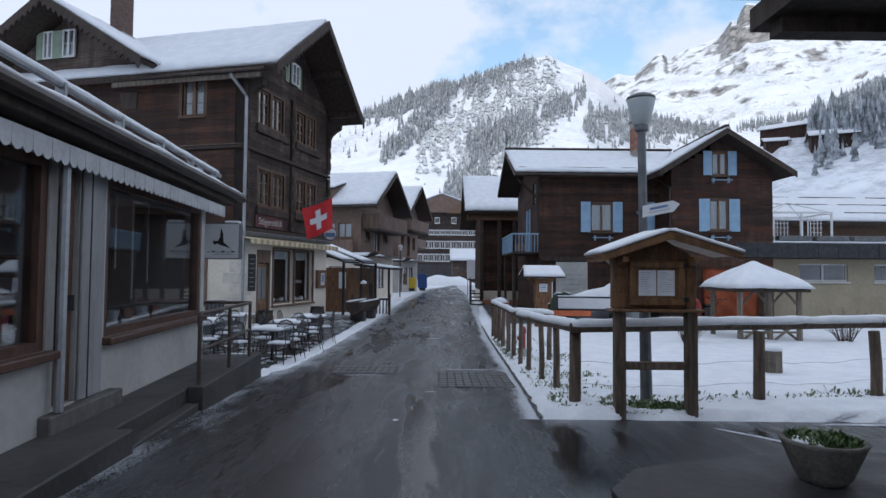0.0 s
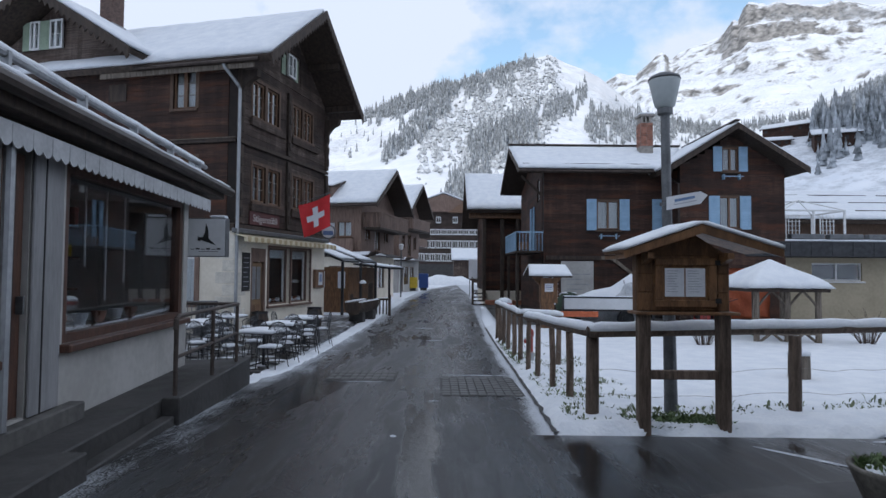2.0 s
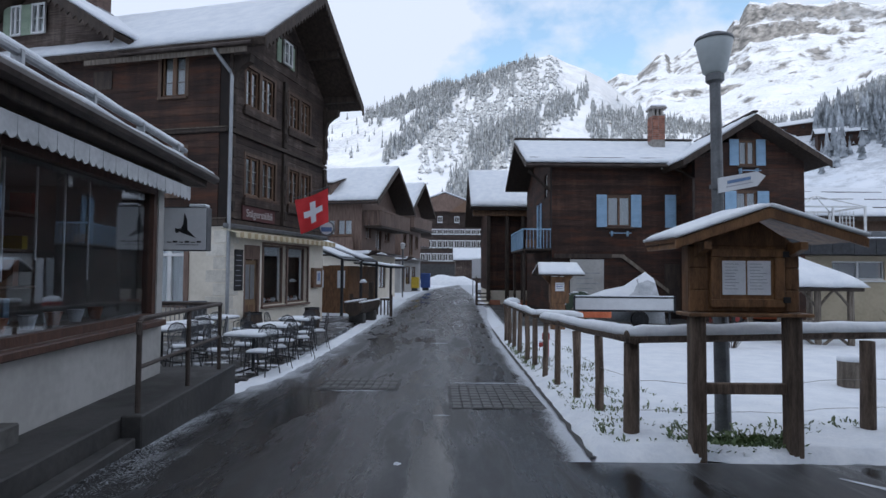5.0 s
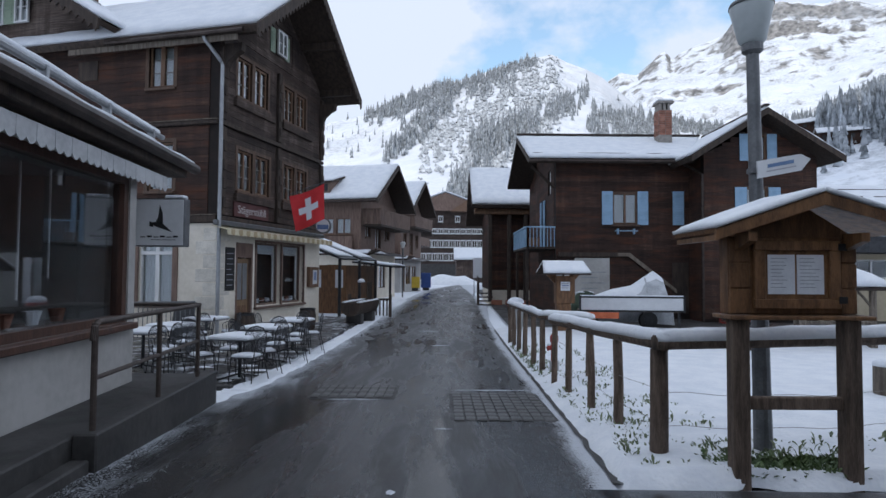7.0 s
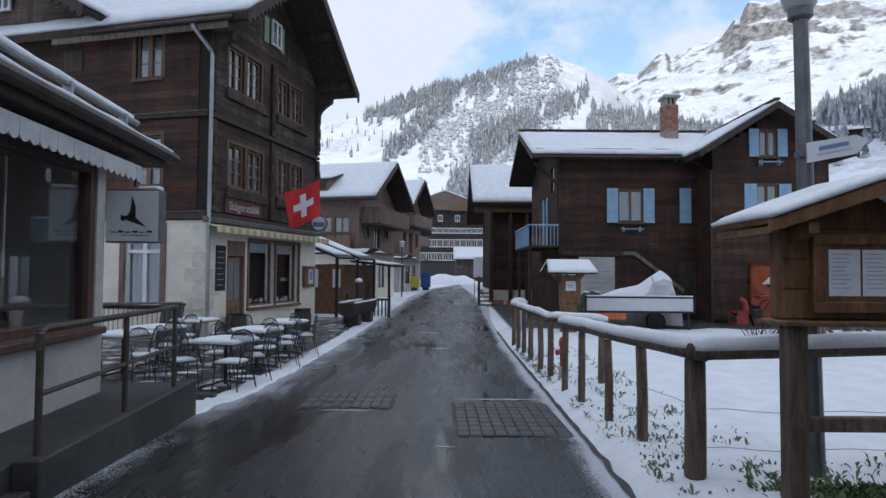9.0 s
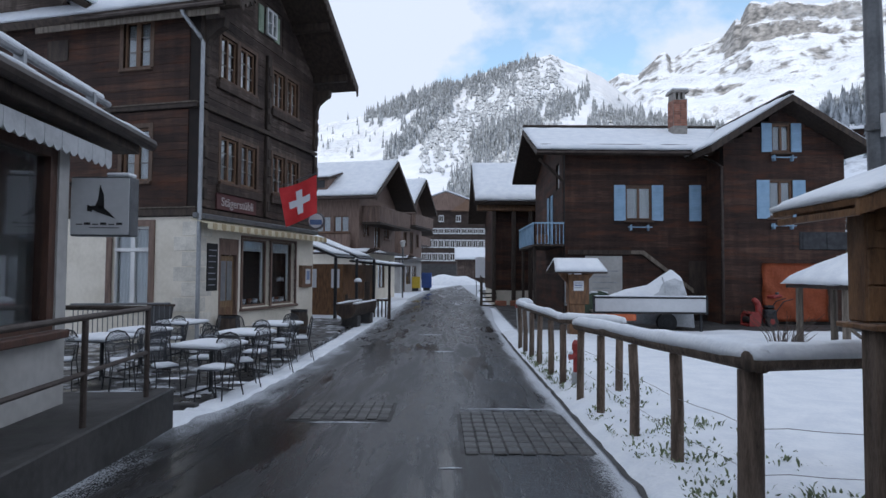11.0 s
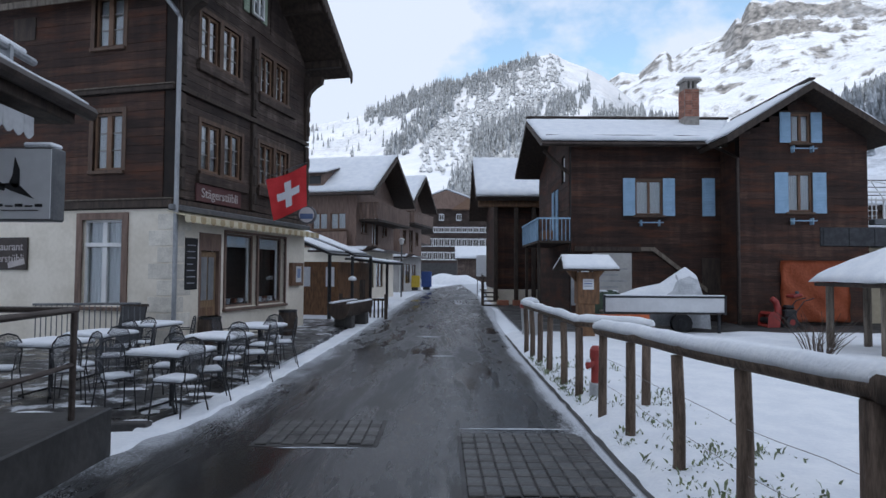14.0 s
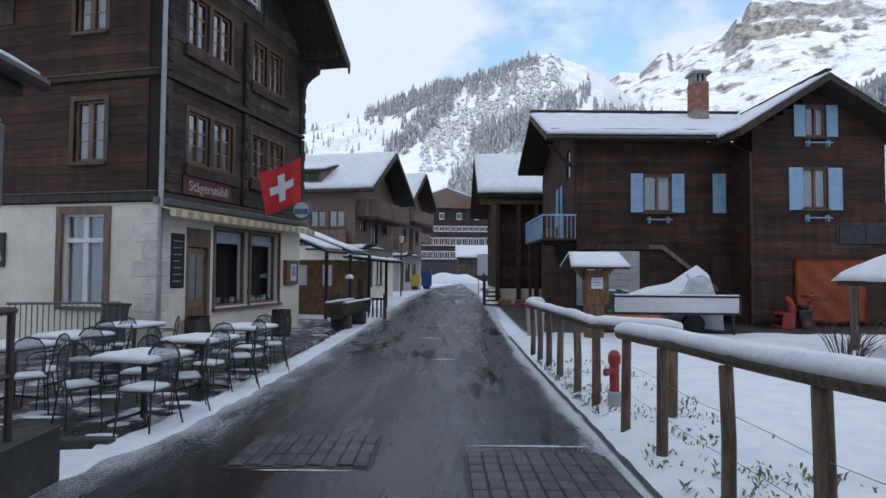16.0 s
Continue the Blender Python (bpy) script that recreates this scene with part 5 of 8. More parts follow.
# ---- notice board ----
NB = thing("notice_board", pose(2.052, 6.66, 0), "honey-stained wooden notice board with snowy pitched roof", "notice board")
for x in (-0.03, 0.77):
    part("post", bx(x - 0.06, x + 0.06, -0.05, 0.07, -0.1, 1.2, 0.01), M_POST, NB)
part("crossbar", bx(0.03, 0.71, -0.02, 0.04, 0.52, 0.61, 0.008), M_POST, NB)
part("shelf", bx(-0.13, 0.90, -0.10, 0.2, 1.165, 1.195, 0.006), M_WOOD_HONEY, NB)
part("body", bx(-0.09, 0.84, 0.02, 0.16, 1.2, 1.76, 0.008), M_WOOD_HONEY, NB)
for i in range(3):
    part("board", bx(-0.085, 0.06, 0.003, 0.018, 1.205 + i * 0.185, 1.38 + i * 0.185, 0.004), M_WOOD_HONEY, NB)
    part("board", bx(0.72, 0.835, 0.003, 0.018, 1.205 + i * 0.185, 1.38 + i * 0.185, 0.004), M_WOOD_HONEY, NB)
bm = bmesh.new()
for q in ((0.08, 0.70, 1.24, 1.31), (0.08, 0.70, 1.66, 1.73), (0.08, 0.16, 1.31, 1.66), (0.62, 0.70, 1.31, 1.66)):
    box(bm, q[0], q[1], -0.03, 0.018, q[2], q[3], 0.006)
dn = part("case_door", bm, M_WOOD_HONEY, NB, "framed glass door of the notice case")
part("back_panel", bx(0.16, 0.62, 0.0, 0.016, 1.31, 1.66), M_WOOD_HONEY, NB)
for x in (0.185, 0.395):
    pp = part("paper", bx(x, x + 0.195, -0.006, -0.001, 1.345, 1.63), M_PAPER, NB)
    for k in range(9):
        part("print_line", bx(x + 0.02, x + 0.02 + random.uniform(0.08, 0.15), -0.008, -0.006, 1.6 - k * 0.026, 1.605 - k * 0.026), M_INK, pp)
for z in (1.28, 1.66):
    part("hinge", bx(0.68, 0.74, -0.036, -0.03, z, z + 0.05), M_BLACK, dn)
bm = prism(bmesh.new(), [(-0.09, 1.76), (0.84, 1.76), (0.47, 1.99)], 0.03, 0.15, "y")
part("gable_panel", bm, M_WOOD_HONEY, NB)
for x0, z0 in ((-0.29, 1.80), (1.26, 1.82)):
    part("roof", slab(bmesh.new(), (x0, -0.22, z0), (x0, 0.50, z0), (0.47, 0.50, 2.06), (0.47, -0.22, 2.06), 0.03), M_WOOD_HONEY, NB)
    part("roof_snow", snow_quad(bmesh.new(), (x0, -0.24, z0 + 0.004), (x0, 0.50, z0 + 0.004), (0.47, 0.50, 2.065), (0.47, -0.24, 2.065), 0.05, 14, 16, 0.3, wobble=0.012), M_SNOW, NB, "rounded cap of snow", smooth=True)
    part("barge_board", prism(bmesh.new(), [(x0, z0 - 0.01), (0.47, 2.05), (0.47, 1.97), (x0, z0 - 0.08)], -0.232, -0.202, "y"), M_WOOD_HONEY, NB)
for x in (-0.02, 0.76):
    part("bracket", prism(bmesh.new(), [(0.0, 1.66), (-0.2, 1.72), (-0.2, 1.78), (0.0, 1.78)], x - 0.03, x + 0.03, "x"), M_WOOD_HONEY, NB)
for i in range(8):
    f = i / 7
    part("rafter_end", bx(-0.29 + 0.26 * f, -0.26 + 0.26 * f, -0.2, 0.45, 1.72 + 0.10 * f, 1.755 + 0.10 * f), M_WOOD_HONEY, NB) if i % 3 == 0 else None

# ---- street lamp with direction sign ----
SLP = thing("street_lamp", pose(2.56, 7.35, 0, 0, -0.8), "grey street lamp with frosted tapered head", "street lamp")
part("pole", tube(bmesh.new(), [(0, 0, -0.1), (0, 0, 1.3), (0, 0, 1.32), (0, 0, 3.42)], 0.075, 14, 0.05), M_METAL_GREY, SLP)
part("collar", lathe(bmesh.new(), [(0.06, 3.36), (0.085, 3.38), (0.085, 3.44), (0.07, 3.46)], 14), M_METAL_GREY, SLP)
part("lamp_head", lathe(bmesh.new(), [(0.08, 3.44), (0.11, 3.47), (0.17, 3.74), (0.175, 3.77)], 20), M_LAMPGLASS, SLP, smooth=True)
part("lamp_lid", lathe(bmesh.new(), [(0.18, 3.765), (0.17, 3.80), (0.09, 3.84), (0.02, 3.85)], 20), M_METAL_GREY, SLP, smooth=True)
DS = thing("direction_sign", pose(2.52, 7.29, 0, 0, 0, 8), "small white arrow-shaped direction sign on the lamp pole", "sign")
part("sign_plate", prism(bmesh.new(), [(-0.03, 2.28), (0.37, 2.36), (0.46, 2.46), (0.37, 2.50), (-0.03, 2.425)], -0.03, -0.015, "y"), M_SIGN_WHITE, DS)
part("clamp", bx(-0.07, 0.1, -0.015, 0.06, 2.33, 2.37), M_METAL_GREY, DS)
part("lettering_bar", prism(bmesh.new(), [(0.06, 2.37), (0.30, 2.42), (0.30, 2.45), (0.06, 2.40)], -0.034, -0.03, "y"), mat("blue_print", (0.10, 0.17, 0.30), (0.14, 0.22, 0.36), 9, bump=0), DS)
part("lettering_bar", prism(bmesh.new(), [(0.05, 2.335), (0.32, 2.39), (0.32, 2.40), (0.05, 2.345)], -0.034, -0.03, "y"), M_INK, DS)

# ---- fence round the meadow ----
FENCE = thing("fence", pose(0, 0, 0), "weathered round-pole fence with a thick line of snow on the rail", "fence")


def post(x, y, r, h):
    z = level(y)
    part("post", tube(bmesh.new(), [(x, y, z - 0.2), (x + 0.008, y, z + h * 0.5), (x + random.uniform(-0.02, 0.02), y, z + h)], r, 10, r * 0.93), M_POST, FENCE, smooth=True)


def rail(p, q, r, snow=0.05):
    p, q = Vector(p), Vector(q)
    n = max(4, round((q - p).length / 0.15))
    pts = [p.lerp(q, i / n) + Vector((0, 0, 0.012 * noise.noise(p.lerp(q, i / n) * 0.8))) for i in range(n + 1)]
    part("rail", tube(bmesh.new(), pts, r, 10), M_POST, FENCE, smooth=True)
    side = (q - p).cross(Vector((0, 0, 1))).normalized()
    bm = bmesh.new()
    rings = []
    for i, c in enumerate(pts):
        h = snow * (0.85 + 0.35 * noise.noise(c * 3)) * (0.5 if i in (0, n) else 1)
        wd = r * (0.98 + 0.14 * noise.noise(c * 4 + Vector((7, 0, 0))))
        rings.append([bm.verts.new(c + side * (wd * a) + Vector((0, 0, r * b + h * d))) for a, b, d in ((-1.0, 0.15, 0), (-1.0, 0.55, 0.4), (-0.6, 0.9, 0.9), (0, 1, 1.15), (0.6, 0.9, 0.9), (1.0, 0.55, 0.4), (1.0, 0.15, 0))])
    for a, b in zip(rings, rings[1:]):
        for k in range(6):
            bm.faces.new((a[k], a[k + 1], b[k + 1], b[k]))
        bm.faces.new((a[6], a[0], b[0], b[6]))
    bm.faces.new(rings[0])
    bm.faces.new(rings[-1][::-1])
    part("rail_snow", bm, M_SNOW, FENCE, "rounded line of snow on the rail", smooth=True)


for x, y, r in ((1.65, 7.24, 0.075), (1.64, 8.32, 0.05), (1.575, 9.14, 0.045), (1.525, 10.11, 0.045), (1.50, 10.95, 0.045)):
    post(x, y, r, 0.90)
post(2.11, 11.42, 0.05, 0.9)
for y in (12.04, 12.94, 14.06, 14.95, 15.8, 16.6):
    post(1.51, y, 0.05, 0.88)
for x, y in ((4.0, 7.45), (5.73, 7.8), (7.5, 8.15), (9.3, 8.5), (11.1, 8.85)):
    post(x, y, 0.07, 0.92)
rail((1.65, 7.08, 0.93), (1.49, 11.05, 0.80), 0.06)
rail((2.15, 11.3, 0.80), (1.50, 12.1, 0.79), 0.055)
rail((1.50, 12.0, 0.79), (1.50, 16.7, 0.74), 0.055)
rail((1.58, 7.12, 0.935), (6.0, 7.85, 0.97), 0.062)
rail((5.8, 7.8, 0.97), (11.2, 8.87, 1.0), 0.062)
for dz in (0.28, 0.55):
    for a, b in (((1.68, 7.24), (1.53, 10.95)), ((1.66, 7.24), (4.0, 7.45)), ((4.0, 7.45), (5.73, 7.8)), ((5.73, 7.8), (9.3, 8.5))):
        pts = [(a[0] + (b[0] - a[0]) * i / 10, a[1] + (b[1] - a[1]) * i / 10, level(a[1]) + dz + 0.012 * math.sin(i * 1.7) - 0.04 * math.sin(math.pi * i / 10)) for i in range(11)]
        part("wire", tube(bmesh.new(), pts, 0.0022, 4), M_WINE, FENCE)

# ---- paved patches let into the road ----
def paved_patch(x0, x1, y0, y1, cols, rows, label):
    p = tagged(part("paved_patch", bx(x0 - 0.03, x1 + 0.03, y0 - 0.03, y1 + 0.03, -0.02, 0.004), M_CONCRETE, None, "", pose(0, 0, 0)), label, "paving", kind="structure")
    zc, slope = level((y0 + y1) / 2), (level(y1) - level(y0)) / (y1 - y0)
    p.matrix_basis = Matrix.Translation((0, (y0 + y1) / 2, zc)) @ Matrix.Rotation(math.atan(slope), 4, "X") @ Matrix.Translation((0, -(y0 + y1) / 2, 0))
    w, h = (x1 - x0) / cols, (y1 - y0) / rows
    me = bpy.data.meshes.new("sett")
    bm = bx(-0.46 * w, 0.46 * w, -0.475 * h, 0.475 * h, 0, 0.018, 0.008)
    bm.to_mesh(me)
    bm.free()
    me.materials.append(M_COBBLE)
    for i in range(cols):
        for j in range(rows):
            o = new("sett", me)
            o.parent = p
            o.matrix_basis = pose(x0 + (i + 0.5) * w, y0 + (j + 0.5) * h + (0.3 * h if i % 2 and j < rows - 1 else 0) * 0.4, random.uniform(-0.003, 0.002), random.uniform(-0.8, 0.8), random.uniform(-0.8, 0.8), 0)
    return p


paved_patch(0.02, 1.12, 8.74, 10.44, 9, 9, "rectangular patch of dark wet stone setts in the road")
paved_patch(-1.80, -0.74, 10.0, 10.92, 9, 3, "small patch of long wet stone slabs in the road")
M_SLUSH = mat("grey_slush", (0.30, 0.32, 0.35), (0.62, 0.65, 0.69), 9.0, (1, 1, 1), 0.6, 0.6)
random.seed(5)


def slush_patch(x, y, w, l, rot=0.0):
    bm = bmesh.new()
    k = 22
    c = bm.verts.new((x, y, level(y) + 0.012))
    ring = []
    for i in range(k):
        a = 6.2832 * i / k
        r = 1 + 0.45 * noise.noise(Vector((x * 3 + math.cos(a) * 1.6, y * 3 + math.sin(a) * 1.6, 0)))
        dx, dy = w * r * math.cos(a), l * r * math.sin(a)
        px, py = x + dx * math.cos(rot) - dy * math.sin(rot), y + dx * math.sin(rot) + dy * math.cos(rot)
        ring.append(bm.verts.new((px, py, level(py) + 0.004)))
    for i in range(k):
        bm.faces.new((c, ring[i], ring[(i + 1) % k]))
    tagged(part("slush", bm, M_SLUSH, smooth=True), "thin patch of grey slush on the wet asphalt", "slush", "slush patches on the road", "structure")


for args in ((3.05, 5.75, 0.035, 0.42, 0.6), (-0.1, 8.35, 0.10, 0.014), (-0.45, 6.4, 0.03, 0.05), (-0.15, 16.0, 0.22, 0.06), (0.6, 10.62, 0.55, 0.025), (4.6, 6.3, 0.6, 0.05), (-1.2, 9.93, 0.4, 0.014), (-0.5, 19.5, 0.3, 0.1)):
    slush_patch(*args)


# old trench seam and a low snow edge near the terrace
strip("snow_patch", ((9.0, 9.6, 10.3), (-3.3, -3.5, -3.7)), ((9.0, 9.5, 9.7, 10.1, 10.5), (-3.0, -2.86, -2.82, -2.76, -2.68)), 9.2, 10.46, 0.004, M_SNOW, "wedge of trodden snow beside the terrace kerb", "snow", step=0.06, nx=14, ragged=0.09, lump=0.014, seed=3)
for x, y, w, l in ((-3.3, 10.95, 0.14, 0.08), (-3.05, 10.8, 0.11, 0.06), (-3.9, 11.15, 0.1, 0.08), (-3.35, 11.35, 0.1, 0.1), (-4.3, 11.6, 0.2, 0.06), (-3.15, 12.3, 0.22, 0.1), (-4.6, 11.3, 0.2, 0.05), (-3.4, 12.0, 0.18, 0.07), (-3.0, 11.9, 0.14, 0.06), (-3.5, 12.8, 0.2, 0.08), (-4.2, 12.6, 0.2, 0.07), (-3.2, 14.6, 0.3, 0.08)):
    bm = bmesh.new()
    k = 18
    c = bm.verts.new((x, y, -0.145))
    ring = [bm.verts.new((x + w * (1 + 0.4 * noise.noise(Vector((x + math.cos(6.283 * i / k) * 2, y * 2 + math.sin(6.283 * i / k) * 2, 0)))) * math.cos(6.2832 * i / k), y + l * (1 + 0.4 * noise.noise(Vector((x * 2 + i * 0.4, y, 4)))) * math.sin(6.2832 * i / k), -0.162)) for i in range(k)]
    for i in range(k):
        bm.faces.new((c, ring[i], ring[(i + 1) % k]))
    tagged(part("snow_remnant", bm, M_SNOW, smooth=True), "small remnant of snow on the dark terrace", "snow", "snow remnants on the terrace", "structure")


# ---- cafe tables and chairs ----
def mesh_mat():
    """Wire mesh: half of it is holes, cut by a fine grid."""
    m = bpy.data.materials.new("chair_wire_mesh")
    m.use_nodes = True
    n, l = m.node_tree.nodes, m.node_tree.links
    p = n["Principled BSDF"]
    p.inputs["Base Color"].default_value, p.inputs["Roughness"].default_value = (0.045, 0.048, 0.055, 1), 0.5
    tc, wv = n.new("ShaderNodeTexCoord"), n.new("ShaderNodeTexChecker")
    wv.inputs["Scale"].default_value = 110
    wv.inputs["Color1"].default_value, wv.inputs["Color2"].default_value = (1, 1, 1, 1), (0.06, 0.06, 0.06, 1)
    l.new(tc.outputs["Object"], wv.inputs["Vector"])
    l.new(wv.outputs["Color"], p.inputs["Alpha"])
    return m


M_MESH = mesh_mat()

def make_table(m):
    t = thing("cafe_table", m, "square cafe table with a thick cushion of snow", "table", "tables on the cafe terrace")
    part("tabletop", bx(-0.32, 0.32, -0.32, 0.32, 0.61, 0.635, 0.006), M_METAL_GREY, t)
    part("table_snow", snow_quad(bmesh.new(), (-0.335, -0.335, 0.63), (0.335, -0.335, 0.63), (0.335, 0.335, 0.63), (-0.335, 0.335, 0.63), 0.06, 14, 14, 0.2, wobble=0.012), M_SNOW, t, "cushion of fresh snow", smooth=True)
    part("pedestal", tube(bmesh.new(), [(0, 0, 0.03), (0, 0, 0.615)], 0.028, 10), M_METAL_DARK, t)
    for a in (45, 135, 225, 315):
        dx, dy = math.cos(radians(a)), math.sin(radians(a))
        part("foot", tube(bmesh.new(), [(0, 0, 0.085), (dx * 0.16, dy * 0.16, 0.05), (dx * 0.33, dy * 0.33, 0.014)], 0.014, 7), M_METAL_DARK, t)
    return t


def make_chair(m):
    c = thing("cafe_chair", m, "dark metal cafe chair with rounded wire-mesh back and snowy seat", "chair", "chairs on the cafe terrace")
    for x in (-0.2, 0.2):
        part("leg", tube(bmesh.new(), [(x * 1.12, -0.24, 0), (x, -0.19, 0.43)], 0.011, 7), M_METAL_DARK, c)
        part("leg", tube(bmesh.new(), [(x * 1.2, 0.30, 0), (x, 0.18, 0.43)], 0.011, 7), M_METAL_DARK, c)
        part("armrest", tube(bmesh.new(), [(x * 1.05, -0.16, 0.43), (x * 1.2, -0.17, 0.60), (x * 1.2, -0.05, 0.65), (x * 1.1, 0.19, 0.64)], 0.010, 7), M_METAL_DARK, c)
    part("seat", bx(-0.21, 0.21, -0.21, 0.19, 0.42, 0.435, 0.006), M_CHAIRMESH, c)
    part("seat_snow", snow_quad(bmesh.new(), (-0.19, -0.2, 0.434), (0.19, -0.2, 0.434), (0.165, 0.15, 0.434), (-0.165, 0.15, 0.434), 0.05, 10, 10, 0.35, wobble=0.02), M_SNOW, c, "pad of snow", smooth=True)
    arch = [(-0.2, 0.18, 0.43), (-0.22, 0.215, 0.62), (-0.2, 0.245, 0.76), (-0.13, 0.262, 0.84), (0, 0.27, 0.87), (0.13, 0.262, 0.84), (0.2, 0.245, 0.76), (0.22, 0.215, 0.62), (0.2, 0.18, 0.43)]
    part("back_frame", tube(bmesh.new(), arch, 0.012, 7), M_METAL_DARK, c)
    bm = bmesh.new()
    cols, rows_ = 10, 8
    g = []
    for j in range(rows_ + 1):
        z = 0.47 + 0.39 * j / rows_
        half = 0.205 if z < 0.70 else 0.205 * math.sqrt(max(0.02, 1 - ((z - 0.70) / 0.165) ** 2))
        g.append([bm.verts.new((-half + 2 * half * i / cols, 0.19 + 0.075 * (z - 0.47) / 0.4 + 0.03 * (1 - (2 * i / cols - 1) ** 2), z)) for i in range(cols + 1)])
    for j in range(rows_):
        for i in range(cols):
            bm.faces.new((g[j][i], g[j][i + 1], g[j + 1][i + 1], g[j + 1][i]))
    part("backrest", bm, M_MESH, c, "open wire-mesh back", smooth=True)
    return c


TZ = -0.165
tab = make_table(pose(-3.2, 11.52, TZ, 0, 0, -14))
for x, y, a in ((-5.03, 13.32, -14), (-3.24, 13.05, -12), (-5.05, 14.88, -14), (-3.18, 14.64, -13), (-5.05, 12.25, -12)):
    copy_thing(tab, pose(x, y, TZ, 0, 0, a))
# a chair's own front is -y: at 0 it looks back at the viewer
SMALL = Matrix.Diagonal((0.84, 0.84, 0.95, 1))
chr_ = make_chair(pose(-2.93, 11.06, TZ, 0, 0, -14) @ SMALL)
for x, y, a in ((-3.72, 11.3, 48), (-2.86, 11.78, -62), (-3.5, 12.02, -8), (-2.97, 12.66, -14), (-2.79, 13.24, -68), (-3.72, 13.1, 80), (-3.2, 13.6, 10),
                (-2.74, 14.55, -70), (-2.98, 14.16, -24), (-3.72, 14.6, 82), (-3.1, 15.15, 8),
                (-4.58, 12.1, -30), (-4.5, 11.72, 40), (-5.3, 11.75, 20), (-4.62, 12.86, 6), (-4.48, 13.3, -64), (-5.0, 13.85, 10), (-4.5, 14.75, -58), (-5.0, 14.38, -8)):
    copy_thing(chr_, pose(x, y, TZ, 0, 0, a) @ SMALL)
random.seed(11)
# railing beyond the tables, chalk board, small shrubs in pots
CRL = thing("terrace_railing", pose(-7.6, 15.6, TZ, 0, 0, -14), "plain steel railing beside the cafe wall", "railing")
part("top_rail", tube(bmesh.new(), [(0, 0, 0.92), (2.3, 0.0, 0.98)], 0.022, 8), M_METAL_GREY, CRL)
part("bottom_rail", tube(bmesh.new(), [(0, 0, 0.18), (2.3, 0.0, 0.18)], 0.014, 6), M_METAL_GREY, CRL)
for i in range(20):
    part("baluster", tube(bmesh.new(), [(0.06 + i * 0.118, 0, 0.18), (0.06 + i * 0.118, 0, 0.93)], 0.009, 6), M_METAL_GREY, CRL)
CB = thing("chalkboard", pose(-6.1, 16.0, TZ, -12, 0, -14), "dark chalkboard leaning near the cafe wall", "chalkboard")
part("board", bx(-0.28, 0.28, -0.02, 0.02, 0.05, 0.88, 0.006), M_BLACK, CB)
part("board_frame", bx(-0.31, 0.31, -0.028, 0.025, 0.88, 0.93, 0.006), M_WOOD_BEAM, CB)
for x, y in ((-3.95, 19.4), (-5.0, 17.2)):
    PT = thing("barrel_planter", pose(x, y, TZ), "dark round barrel planter by the cafe wall", "planter", "planters by the cafe")
    part("barrel", lathe(bmesh.new(), [(0.2, 0), (0.24, 0.25), (0.24, 0.4), (0.2, 0.6)], 14), M_WOOD_BEAM, PT)
    part("rim", lathe(bmesh.new(), [(0.215, 0.55), (0.225, 0.55), (0.225, 0.6), (0.215, 0.6)], 14), M_METAL_DARK, PT)

# ---- flag, round lamp sign on the chalet ----
FG = thing("flag", pose(-3.42, 18.9, 3.93), "red square flag with white cross on an angled pole", "flag")
bm = bmesh.new()
n = 14
grid = []
for j in range(n + 1):
    row = []
    for i in range(n + 1):
        s, t = i / n, j / n
        x = -0.98 * (1 - s) + 0.16 * t * (1 - s) + 0.02 * t
        z = -0.36 * (1 - s) - t * 0.98 - 0.03 * math.sin(3 * s)
        row.append(bm.verts.new((x, 0.07 * math.sin(4.2 * s + 1.5 * t), z)))
    grid.append(row)
for j in range(n):
    for i in range(n):
        bm.faces.new((grid[j][i], grid[j][i + 1], grid[j + 1][i + 1], grid[j + 1][i]))
fl = part("flag_cloth", bm, M_RED, FG, smooth=True)
M_FLAGWHITE = mat("flag_white_cloth", (0.62, 0.64, 0.68), (0.70, 0.72, 0.76), 4.0, rough=0.8, bump=0.1)


def flag_point(s, t, off):
    x = -0.98 * (1 - s) + 0.16 * t * (1 - s) + 0.02 * t
    return (x, 0.07 * math.sin(4.2 * s + 1.5 * t) - off, -0.36 * (1 - s) - t * 0.98 - 0.03 * math.sin(3 * s))


for s0, s1, t0, t1 in ((0.19, 0.81, 0.41, 0.59), (0.41, 0.59, 0.19, 0.81)):
    bm = bmesh.new()
    k = 10
    g = [[bm.verts.new(flag_point(s0 + (s1 - s0) * i / k, t0 + (t1 - t0) * j / k, 0.006 if s1 - s0 > 0.3 else 0.007)) for i in range(k + 1)] for j in range(k + 1)]
    for j in range(k):
        for i in range(k):
            bm.faces.new((g[j][i], g[j][i + 1], g[j + 1][i + 1], g[j + 1][i]))
    part("cross_bar", bm, M_FLAGWHITE, fl, smooth=True)
part("pole", tube(bmesh.new(), [(-1.25, 0.35, 0.05), (-0.98, 0.02, -0.30), (0.02, 0.0, 0.06)], 0.014, 8), M_METAL_GREY, FG)
RS = thing("round_sign", pose(-3.72, 20.3, 2.86), "round illuminated bar sign on a bracket", "sign")
part("drum", tube(bmesh.new(), [(0, -0.07, 0), (0, 0.07, 0)], 0.24, 24), M_METAL_GREY, RS)
part("face", tube(bmesh.new(), [(0, -0.078, 0), (0, -0.07, 0)], 0.20, 24), M_SIGN_WHITE, RS)
part("face_band", bx(-0.17, 0.17, -0.084, -0.078, -0.11, 0.03), mat("sign_blue", (0.08, 0.14, 0.28), (0.12, 0.19, 0.34), 5, bump=0), RS)
